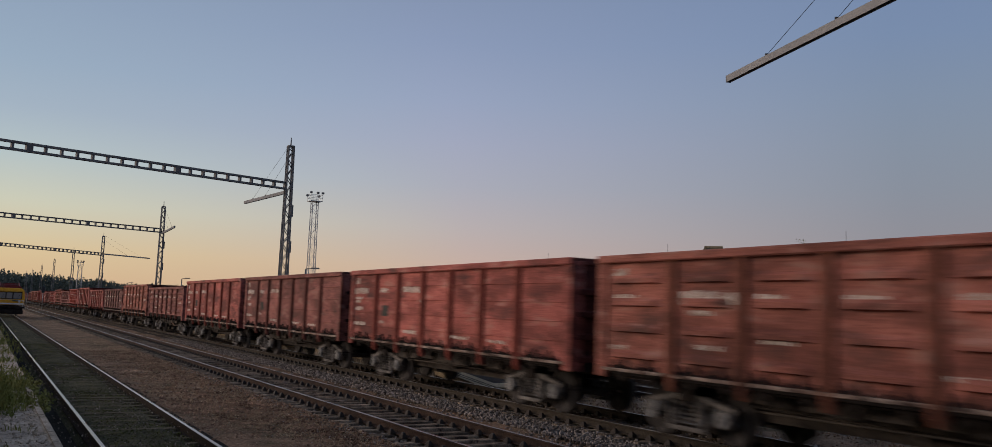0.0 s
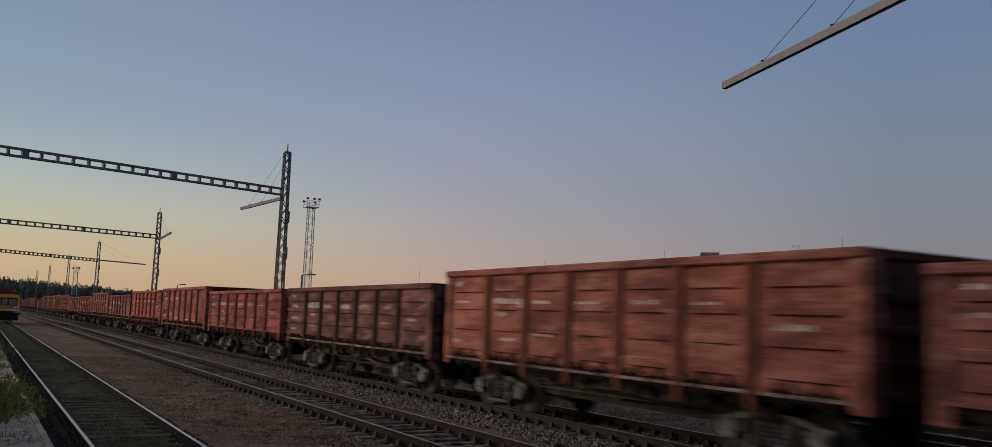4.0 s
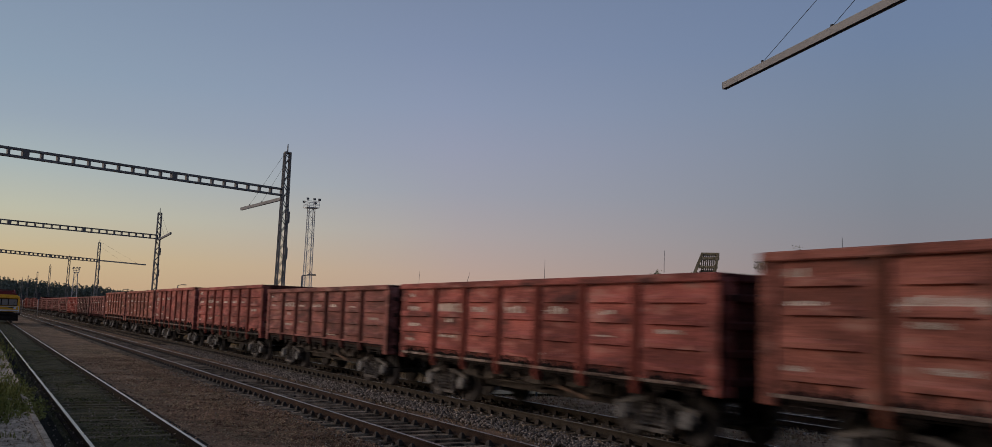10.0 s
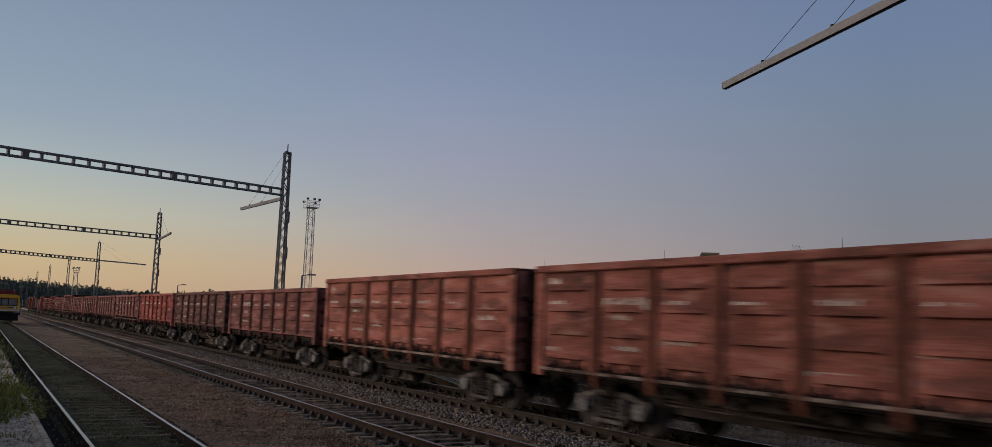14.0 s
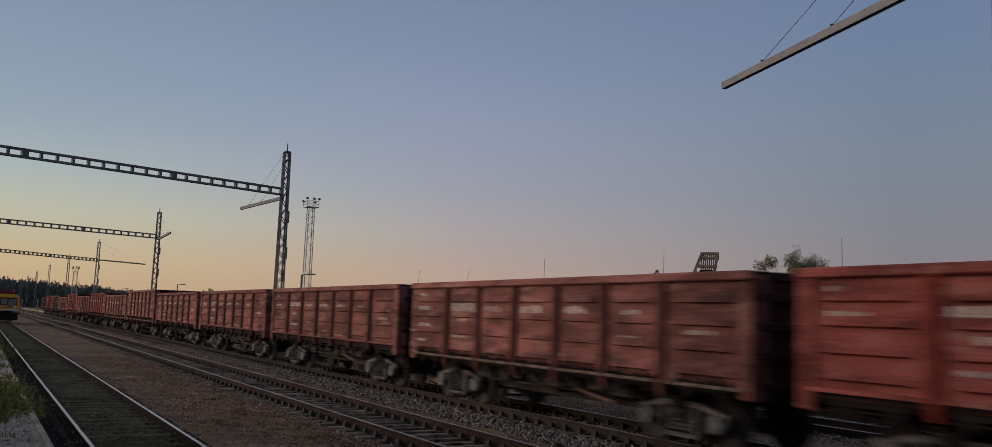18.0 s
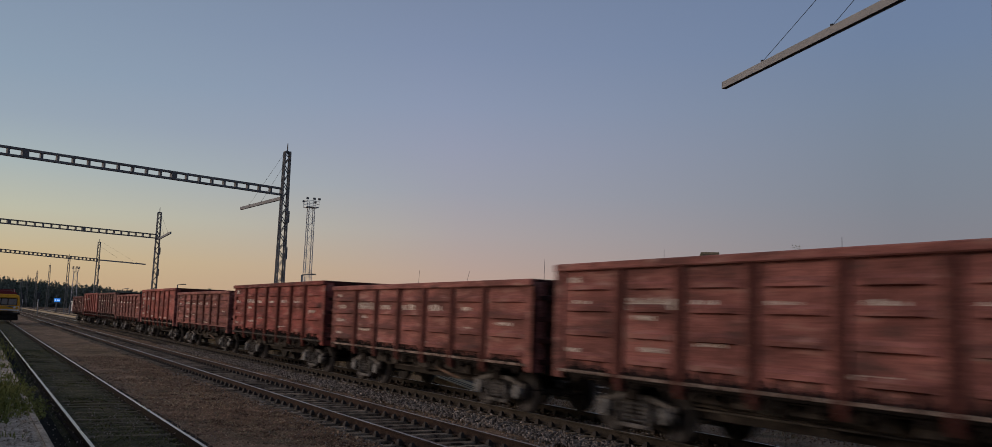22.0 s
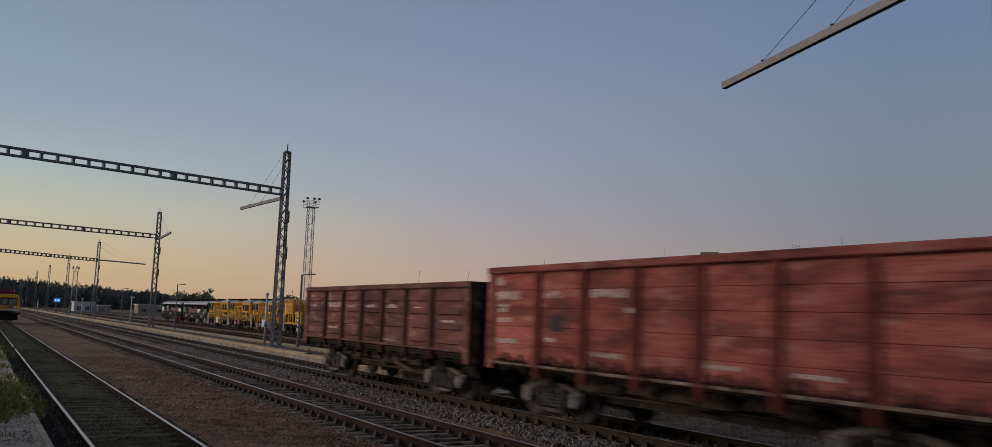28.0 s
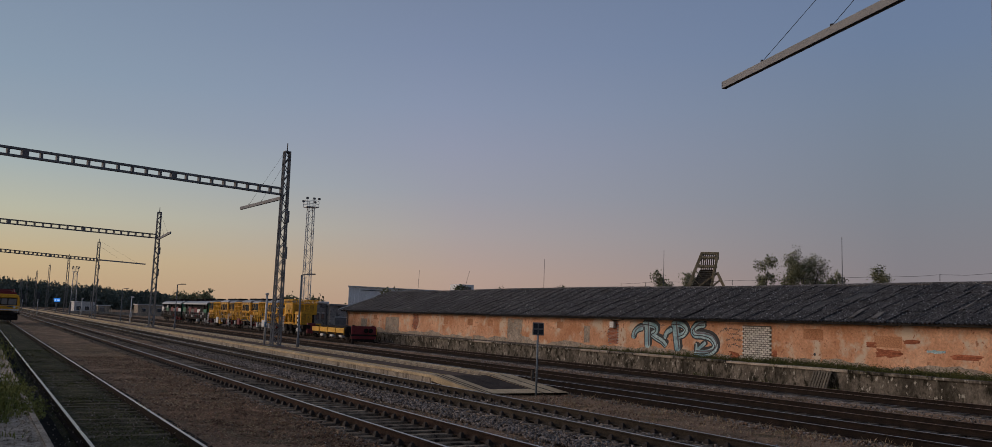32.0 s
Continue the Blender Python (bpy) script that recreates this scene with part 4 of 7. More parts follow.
def ridge_drop(y):
    """How far the old ridge has sunk along the shed."""
    return -0.0045 * max(0.0, 50 - y) - 0.05 * math.exp(-((y - 37) / 7) ** 2) + 0.03 * math.sin(y * 0.23) * math.exp(-((y - 60) / 20) ** 2)


def eave_lift(y):
    return 0.0036 * max(0.0, 50 - y)


def build_dock():
    dk = thing("loading_dock", label="low loading dock with a stained mossy concrete face", category="loading dock", kind="structure")
    bm = B()
    box(bm, 29.95, 44.0, SHED_Y0, 94, -0.6, 0.60)
    part("dock_body", bm, M_OLDCONC, dk)
    y = SHED_Y0
    while y < 91:
        ln = rng.choice((2.4, 3.0, 3.6))
        bm = B()
        box(bm, 29.86, 30.3, y + 0.01, y + ln - 0.015, 0.56, 0.66 + rng.uniform(-0.015, 0.02))
        bevelled(bm, 0.02)
        part("edge_stone", bm, M_KERB if rng.random() < 0.4 else M_OLDCONC, dk)
        y += ln
    return dk


build_dock()


def build_shed():
    sh = thing("goods_shed", (0, 0, 0), label="long low goods shed with peeling orange plaster and dark roof", category="shed")
    bm = B()
    box(bm, WX, WX + 0.4, SHED_Y0, SHED_Y1, WBASE - 0.06, WTOP)
    box(bm, WX + 9.6, WX + 10, SHED_Y0, SHED_Y1, WBASE - 0.06, WTOP)
    for y in (SHED_Y0, SHED_Y1 - 0.4):
        prism(bm, [(WX + 0.4, WBASE - 0.06), (WX + 9.6, WBASE - 0.06), (WX + 9.6, WTOP), (RIDGE_X, RIDGE_Z - 0.1), (WX + 0.4, WTOP)], "y", y, y + 0.4)
    part("wall", bm, M_PLASTER, sh, "orange lime plaster, peeling")
    # roof sheets
    bm = B()
    waves, wd, ln = 6, 1.14, 1.66
    slope = math.hypot(RIDGE_X - EAVE_X, RIDGE_Z - EAVE_Z)
    top, bot = [], []
    for i in range(waves * 4 + 1):
        y, z = wd * i / (waves * 4), 0.05 * math.cos(i * math.pi / 2)
        top.append(bm.verts.new((0, y, z)))
        bot.append(bm.verts.new((ln, y, z)))
    for i in range(waves * 4):
        f = bm.faces.new((top[i], top[i + 1], bot[i + 1], bot[i]))
        f.smooth = True
    me = mesh_from(bm, M_ROOF, "roof_sheet")
    ang = math.atan2(RIDGE_Z - EAVE_Z, RIDGE_X - EAVE_X)
    rows = 4
    step = (slope - ln) / (rows - 1)
    cols = int((SHED_Y1 + 1.2 - SHED_Y0) / 1.1)
    for c in range(cols):
        y = SHED_Y0 - 0.3 + c * 1.1
        for r in range(rows):
            d = r * step
            dz0, dz1 = eave_lift(y), ridge_drop(y)
            ang = math.atan2(RIDGE_Z + dz1 - EAVE_Z - dz0, RIDGE_X - EAVE_X)
            sag = dz0 + 0.05 * noise.noise((y * 0.07, r * 0.3, 1)) + 0.02 * noise.noise((y * 0.5, r, 3))
            ob = piece("roof_sheet", me, sh)
            ob.matrix_basis = (Matrix.Translation((EAVE_X + d * math.cos(ang) - (rng.uniform(0.0, 0.12) if r == 0 else 0.0), y + 0.31 * (r % 2), EAVE_Z + d * math.sin(ang) + sag + 0.012 * r + 0.006 * (c % 2)))
                               @ Matrix.Rotation(-ang + rng.uniform(-0.010, 0.010), 4, "Y") @ Matrix.Rotation(rng.uniform(-0.014, 0.014), 4, "Z") @ Matrix.Rotation(rng.uniform(-0.012, 0.012), 4, "X"))
    bm = B()
    prism(bm, [(RIDGE_X + 0.1, RIDGE_Z - 0.42), (WX + 10.6, WTOP - 0.04), (WX + 10.6, WTOP + 0.02), (RIDGE_X + 0.1, RIDGE_Z - 0.33)], "y", SHED_Y0 - 0.3, SHED_Y1 + 0.6)
    part("roof_deck", bm, M_ROOF, sh)
    bm = B()
    ys = spaced(SHED_Y0 - 0.2, SHED_Y1 + 0.5, (SHED_Y1 + 0.7 - SHED_Y0) / 40)
    rows = [[bm.verts.new((x, y, z)) for x, z in ((EAVE_X + 0.1, EAVE_Z - 0.05 + eave_lift(y)), (RIDGE_X, RIDGE_Z - 0.10 + ridge_drop(y)),
                                                   (RIDGE_X, RIDGE_Z - 0.18 + ridge_drop(y)), (EAVE_X + 0.1, EAVE_Z - 0.11 + eave_lift(y)))] for y in ys]
    for a, b in zip(rows, rows[1:]):
        for k in range(4):
            bm.faces.new((a[k], a[(k + 1) % 4], b[(k + 1) % 4], b[k]))
    part("roof_deck", bm, M_ROOF, sh)
    return sh


SHED = build_shed()

# ---------------------------------------------------------------- catenary masts, portals and arms
def lattice(bm, x0, y0, z0, z1, w0, w1, step, bar, dia):
    """A tapering lattice column of four angle legs with zigzag bracing."""
    def at(i, z):
        k = w0 + (w1 - w0) * (z - z0) / (z1 - z0)
        return Vector((x0 + (i in (1, 2)) * k - k / 2, y0 + (i in (2, 3)) * k - k / 2, z))
    for i in range(4):
        beam(bm, at(i, z0), at(i, z1), bar)
    z, odd = z0, False
    while z < z1 - 0.05:
        zn = min(z1, z + step)
        for i in range(4):
            a, b = (i, (i + 1) % 4) if odd == (i < 2) else ((i + 1) % 4, i)
            beam(bm, at(a, z), at(b, zn), dia)
        odd = not odd
        z = zn


def build_mast(at, height, arm_len, arm_az, base, detail=True, arm_z=9.1, paint=M_MAST, leg=0.078, foot=0.48):
    mx, my = at
    ms = thing("catenary_mast", (mx, my, base), label="grey steel lattice catenary mast", category="mast", group="row of catenary masts")
    bm = B()
    box(bm, -0.45, 0.45, -0.45, 0.45, 0, 0.05)
    lattice(bm, 0, 0, 0.03, height, foot, 0.32, 0.52 if detail else 0.8, leg, 0.045)
    box(bm, -0.19, 0.19, -0.19, 0.19, height - 0.02, height + 0.05)
    tube(bm, (0, 0, height), (0, 0, height + 0.55), 0.045, 0.03, 6)
    part("lattice_column", bm, paint, ms)
    if arm_len:
        d = Vector((math.sin(arm_az), math.cos(arm_az), 0))
        s = Vector((d.y, -d.x, 0))
        bm = B()
        a, b = d * 0.25, d * arm_len
        for off in (-1, 1):
            beam(bm, Vector((a.x, a.y, arm_z)) + s * 0.055 * off, Vector((b.x, b.y, arm_z)) + s * 0.055 * off, 0.03, 0.19)
        beam(bm, (a.x, a.y, arm_z + 0.08), (b.x, b.y, arm_z + 0.08), 0.078, 0.02)
        beam(bm, (b.x - d.x * 0.03, b.y - d.y * 0.03, arm_z), (b.x, b.y, arm_z), 0.15, 0.20)
        part("swivel_arm", bm, M_ARM, ms, "pale folded steel bracket arm")
        bm = B()
        for k, zt in ((0.80, height + 0.15), (0.505, height - 0.6)):
            p = d * arm_len * k
            tube(bm, (d.x * 0.18, d.y * 0.18, zt), (p.x, p.y, arm_z + 0.12), 0.008, n=5)
            tube(bm, (p.x, p.y, arm_z + 0.10), (p.x, p.y, arm_z + 0.17), 0.04, n=6)
        part("stay_wire", bm, M_WIRE, ms, "thin steel stay rods")
    if detail:
        bm = B()
        for z in (5.6, 7.8):
            box(bm, 0.26, 0.36, -0.09, 0.09, z - 0.36, z + 0.36)
            beam(bm, (0.16, 0, z - 0.2), (0.27, 0, z - 0.2), 0.04)
            beam(bm, (0.16, 0, z + 0.2), (0.27, 0, z + 0.2), 0.04)
        bevelled(bm, 0.02)
        part("equipment_box", bm, M_GREYP, ms)
    return ms


def build_portal(a, b, z, name="portal_beam"):
    """A ladder-like portal girder of two chords and upright battens from a to b."""
    pb = thing("portal_girder", (a[0], a[1], z), label="dark grey steel portal girder over the tracks", category="girder", group="portal girders")
    d = Vector((b[0] - a[0], b[1] - a[1], 0))
    ln = d.length
    d.normalize()
    s = Vector((d.y, -d.x, 0))
    for off in (-0.085, 0.085):
        for zz in (-0.185, 0.185):
            bm = B()
            p = s * off
            beam(bm, (p.x, p.y, zz), (p.x + d.x * ln, p.y + d.y * ln, zz), 0.09, 0.105)
            part("chord", bm, M_GREYP, pb)
    bm = B()
    box(bm, -0.115, 0.115, -0.055, 0.055, -0.14, 0.14)
    me = mesh_from(bm, M_GREYP, "batten")
    bm = B()
    box(bm, -0.145, 0.145, -0.15, 0.15, -0.235, 0.235)
    splice = mesh_from(bm, M_GREYP, "splice_plate")
    n = int(ln / 0.745)
    rz = math.degrees(math.atan2(d.y, d.x)) - 90
    for i in range(n + 1):
        p = d * (ln * i / n)
        piece("batten", me, pb, (p.x, p.y, 0), rz)
    for k in (0.33, 0.67):
        p = d * (ln * round(n * k) / n)
        piece("splice_plate", splice, pb, (p.x, p.y, 0), rz)
    return pb


# place, arm length and the way it has swung (degrees from +Y), height of the arm over the base
ON = PTOP - 0.03
build_mast((14.92, 8.35), 12.15, 10.25, radians(16.46), -0.40, True, 9.40, M_ARM, 0.11, 0.58)
build_mast((15.65, 52.9), 11.75, 8.1, radians(-4.0), ON, True, 8.97)
build_mast((15.56, 96.35), 11.75, 10.0, radians(183.0), ON, True, 8.97)
build_mast((15.5, 148.0), 11.6, 9.7, radians(53.0), ON, True, 8.9)
for my in (199.0, 254.0, 309.0, 366.0):
    build_mast((15.5, my), 11.6, 0, 0, ON, False)
for xa, ya, yb, z, base in ((-5.2, 47.0, 53.0, 9.42, 0.2), (-5.2, 89.3, 96.4, 9.38, 0.2), (-5.2, 130.0, 148.0, 8.95, -0.37)):
    d = Vector((15.5 - xa, yb - ya)).normalized()
    build_portal((15.5 - d.x * 0.05, yb - d.y * 0.05), (xa, ya), z)
    build_mast((xa, ya), 11.6, 0, 0, base, False)
build_mast((7.9, 213.0), 7.3, 0, 0, -0.36, False, leg=0.06, foot=0.34)


def build_light_tower(at, height, w0, w1, w=1.05, group="lighting towers"):
    tw = thing("lighting_tower", (at[0], at[1], -0.3), label="tall slim steel lattice floodlight tower with a railed top", category="light tower", group=group)
    bm = B()
    lattice(bm, 0, 0, 0, height, w0, w1, 1.15, 0.10, 0.05)
    part("lattice_column", bm, M_GALV, tw)
    bm = B()
    box(bm, -w, w, -w, w, height, height + 0.12)
    for z in (0.6, 1.15):
        for a, b in (((-w, -w), (w, -w)), ((w, -w), (w, w)), ((w, w), (-w, w)), ((-w, w), (-w, -w))):
            beam(bm, (*a, height + z), (*b, height + z), 0.06)
    for x in (-w, 0, w):
        for y in (-w, w):
            beam(bm, (x, y, height), (x, y, height + 1.2), 0.06)
    part("top_platform", bm, M_GALV, tw)
    bm = B()
    box(bm, -0.22, 0.22, -0.18, 0.18, -0.18, 0.18)
    bevelled(bm, 0.05)
    me = mesh_from(bm, M_GREYP, "floodlight")
    for x, y in ((-w, -w), (0.15 * w, -w), (w, -w), (-w, w), (w, w)):
        piece("floodlight", me, tw, (x, y, height + (1.5 if y < 0 else 1.15)), 20 * x)
    return tw


build_light_tower((49.2, 150.0), 20.7, 1.25, 1.0)
build_light_tower((25.5, 300.0), 12.2, 1.7, 1.0, 0.8)

# ---------------------------------------------------------------- more materials
M_YEL = mat("machine_yellow", (0.62, 0.30, 0.014), (0.78, 0.41, 0.022), 1.2, 25, 0.55, 0.0, 0.1, c3=(0.22, 0.11, 0.02), spots=2.5, amount=0.62)
M_YELDK = mat("machine_yellow_worn", (0.36, 0.175, 0.012), (0.56, 0.28, 0.017), 1.5, 25, 0.6, 0.0, 0.1, c3=(0.10, 0.06, 0.02), spots=3, amount=0.58)
M_DKRED = mat("dark_red_paint", (0.13, 0.012, 0.014), (0.20, 0.020, 0.022), 1.5, 25, 0.6, c3=(0.05, 0.012, 0.012), spots=3, amount=0.6)
M_WHITE = mat("dusty_white_paint", (0.62, 0.60, 0.57), (0.80, 0.78, 0.75), 2, 30, 0.7, c3=(0.3, 0.28, 0.25), spots=4, amount=0.62)
M_LGREY = mat("light_grey_sheet", (0.48, 0.47, 0.45), (0.62, 0.61, 0.59), 1.2, 25, 0.6, 0.2, 0.1)
M_DGREY = mat("dark_grey_render", (0.14, 0.134, 0.128), (0.23, 0.22, 0.21), 1.0, 25, 0.9)
M_SILICATE = mat("grey_silicate_brick", (0.20, 0.185, 0.17), (0.34, 0.315, 0.285), 1.0, 12, 0.92, bump=0.5, c3=(0.12, 0.11, 0.10), spots=2.5, amount=0.54)
M_GREEN = mat("green_paint", (0.02, 0.11, 0.055), (0.03, 0.17, 0.085), 2, 25, 0.6)
M_GLASS = glass("dark_window_glass")
# windscreen tint made pale to paint in the sky's reflection
M_PANE = glass("sky_tinted_glass", (0.17, 0.17, 0.16), 0.15)
M_BLUE = glow("lit_blue_display", (0.03, 0.24, 0.8), 0.7)
M_SCREENW = glow("lit_white_text", (0.6, 0.8, 1.0), 0.6)
M_BARK = mat("tree_bark", (0.06, 0.05, 0.042), (0.15, 0.13, 0.115), 6, 40, 0.95, bump=0.5)
M_LEAF = mat("tree_leaves", (0.115, 0.122, 0.066), (0.27, 0.268, 0.16), 0.8, 12, 0.85, bump=0)
# forest colour lifted and blued to carry the haze of distance
M_HAZYPINE = mat("far_forest", (0.082, 0.104, 0.092), (0.175, 0.196, 0.158), 0.06, 1.5, 0.95, bump=0, vary=0)
M_WEED = mat("green_weeds", (0.110, 0.128, 0.028), (0.30, 0.28, 0.088), 2.2, 20, 0.85, bump=0, vary=0)
M_HERB = mat("leafy_weeds", (0.096, 0.120, 0.032), (0.28, 0.27, 0.092), 1.6, 14, 0.85, bump=0, vary=0)
M_DRY = mat("dry_grass", (0.215, 0.155, 0.090), (0.50, 0.375, 0.235), 1.2, 20, 0.9, bump=0, vary=0)
M_TIMBER = mat("grey_timber", (0.20, 0.155, 0.090), (0.40, 0.32, 0.20), 3, 30, 0.92, bump=0.4, stretch=(3, 3, 0.4))
M_OLDTIMBER = mat("weathered_pallet_wood", (0.09, 0.078, 0.062), (0.19, 0.165, 0.13), 3, 30, 0.95, bump=0.5, stretch=(3, 3, 0.4))
M_GBLACK = mat("black_spray_paint", (0.020, 0.022, 0.026), (0.042, 0.046, 0.05), 3, 40, 0.7, vary=0)
M_GBLUE = mat("blue_spray_paint", (0.20, 0.34, 0.38), (0.42, 0.55, 0.56), 1.2, 30, 0.88, spread=0.2, c3=(0.12, 0.20, 0.24), spots=1.6, amount=0.56, vary=0)
M_HALL = mat("pale_hall_sheet", (0.76, 0.75, 0.72), (0.88, 0.87, 0.84), 2, 30, 0.7, c3=(0.5, 0.48, 0.45), spots=3, amount=0.64)
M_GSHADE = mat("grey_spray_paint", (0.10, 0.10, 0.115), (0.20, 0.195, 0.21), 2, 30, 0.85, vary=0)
M_PLDARK = mat("stained_plaster", (0.36, 0.165, 0.085), (0.46, 0.235, 0.13), 1.0, 25, 0.93)


def solid(name, parent, x0, x1, y0, y1, z0, z1, m, bev=0.02, label=""):
    bm = B()
    box(bm, x0, x1, y0, y1, z0, z1)
    if bev:
        bevelled(bm, bev)
    return part(name, bm, m, parent, label)


# ---------------------------------------------------------------- track machines on the dock siding
FX = TRACKS["f"] + 0.03


def railing(parent, x, y0, y1, z0, h, m, n):
    bm = B()
    for i in range(n + 1):
        y = y0 + (y1 - y0) * i / n
        tube(bm, (x, y, z0), (x, y, z0 + h), 0.028, n=5)
    for k in (0.5, 1.0):
        tube(bm, (x, y0, z0 + h * k), (x, y1, z0 + h * k), 0.028, n=5)
    return part("railing", bm, m, parent)


def chassis(vh, half, m=M_UNDER, z=1.0):
    solid("chassis", vh, -1.25, 1.25, -half, half, z - 0.28, z, m, 0.03)
    for s in (-1, 1):
        bm = B()
        box(bm, -1.3, 1.3, -0.08, 0.08, z - 0.35, z + 0.06)
        for x in (-0.9, 0.9):
            lathe(bm, [(0.05, 0.07), (0.40, 0.07), (0.41, 0.20), (0.46, 0.20)], "y", 12, (x, 0, z - 0.1))
        part("buffer_beam", bm, m, vh, at=(0, s * half, 0), rz=0 if s > 0 else 180)


def axles(vh, ys):
    for y in ys:
        piece("wheelset", BOGIE["wheelset"], vh, (0, y, 0.475))
        for s in (-1, 1):
            piece("axle_box", BOGIE["axle_box"], vh, (s * 1.045, y, 0.475), 0 if s > 0 else 180)
            solid("axle_guard", vh, s * 1.03 - 0.06, s * 1.03 + 0.06, y - 0.28, y + 0.28, 0.55, 0.78, M_UNDER, 0.02)


def windows(vh, x, spans, z0, z1, m=M_GLASS):
    for a, b in spans:
        bm = B()
        box(bm, x - 0.012, x + 0.012, a, b, z0, z1)
        fr = part("window", bm, m, vh, "dark glass window")
        bm = B()
        for p, q, r, t in ((a - 0.05, b + 0.05, z0 - 0.05, z0), (a - 0.05, b + 0.05, z1, z1 + 0.05), (a - 0.05, a, z0, z1), (b, b + 0.05, z0, z1)):
            box(bm, x - 0.025, x + 0.025, p, q, r, t)
        part("window_frame", bm, M_UNDER, fr)


def steps(vh, x, y, m=M_WHITE):
    bm = B()
    for dy in (-0.22, 0.22):
        box(bm, x - 0.03, x + 0.03, y + dy - 0.03, y + dy + 0.03, 0.3, 1.7)
    for z in (0.4, 0.7, 1.0, 1.3, 1.6):
        box(bm, x - 0.08, x + 0.08, y - 0.22, y + 0.22, z - 0.02, z + 0.02)
    part("steps", bm, m, vh, "pale boarding steps")


def build_red_stop():
    """The dark red buffer stop at the end of the siding, before the flat wagon."""
    vh = thing("buffer_stop", (27.08, 67.45, -0.12), label="dark red steel buffer stop with two round dark buffers", category="buffer stop")
    solid("face_plate", vh, -1.06, 1.06, -0.06, 0.06, 0.30, 1.34, M_DKRED, 0.03)
    solid("skirt", vh, -0.95, 0.95, -0.02, 0.04, 0.10, 0.30, M_UNDER, 0.01)
    for x in (-0.85, 0.85):
        solid("post", vh, x - 0.1, x + 0.1, 0.06, 0.26, -0.14, 1.40, M_UNDER, 0.02)
        bm = B()
        beam(bm, (x, 0.2, 1.0), (x, 0.85, 0.05), 0.12)
        part("strut", bm, M_UNDER, vh)
    for x in (0.12, 0.52):
        bm = B()
        lathe(bm, [(-0.22, 0.17), (-0.17, 0.19), (-0.15, 0.08), (0.0, 0.08)], "y", 14, (x, -0.05, 0.98))
        part("buffer", bm, M_UNDER, vh)
    solid("cross_beam", vh, -1.1, 1.1, -0.10, -0.055, 0.55, 0.68, M_UNDER, 0.01)


def build_flat_wagon():
    vh = thing("flat_wagon", (FX, 72.9, 0), label="flat wagon with yellow drop sides and dark load", category="rail vehicle", group="track maintenance train")
    chassis(vh, 3.95, M_UNDER, 0.66)
    for i in range(4):
        a = -4.0 + i * 2.0
        for s in (-1, 1):
            solid("drop_side", vh, s * 1.38 - 0.035, s * 1.38 + 0.035, a + 0.04, a + 1.96, 0.58, 0.98, M_YEL)
            solid("side_stake", vh, s * 1.42 - 0.035, s * 1.42 + 0.035, a - 0.03, a + 0.03, 0.42, 1.06, M_YELDK)
    solid("load", vh, -1.2, 1.2, -3.9, 2.6, 0.66, 1.14, M_UNDER, 0.08, "dark load of rails and fittings")
    for y in (-2.6, 2.6):
        for e in (-0.6, 0.6):
            axles(vh, (y + e,))
    for y in (-3.2, -1.0, 1.4):
        solid("tool_box", vh, -1.42, -1.1, y - 0.35, y + 0.35, 0.22, 0.40, M_LGREY)


def cage(parent, x0, x1, y0, y1, z0, z1, m, nx, ny, name="railing_cage"):
    """A box of railings: uprights and three rails round all four sides."""
    bm = B()
    for i in range(nx + 1):
        x = x0 + (x1 - x0) * i / nx
        for y in (y0, y1):
            beam(bm, (x, y, z0), (x, y, z1), 0.05)
    for i in range(1, ny):
        y = y0 + (y1 - y0) * i / ny
        for x in (x0, x1):
            beam(bm, (x, y, z0), (x, y, z1), 0.05)
    for k in (0.02, 0.35, 0.68, 1.0):
        z = z0 + (z1 - z0) * k
        for a, b in (((x0, y0), (x1, y0)), ((x0, y1), (x1, y1)), ((x0, y0), (x0, y1)), ((x1, y0), (x1, y1))):
            beam(bm, (*a, z), (*b, z), 0.05)
    return part(name, bm, m, parent, "yellow tubular railing")


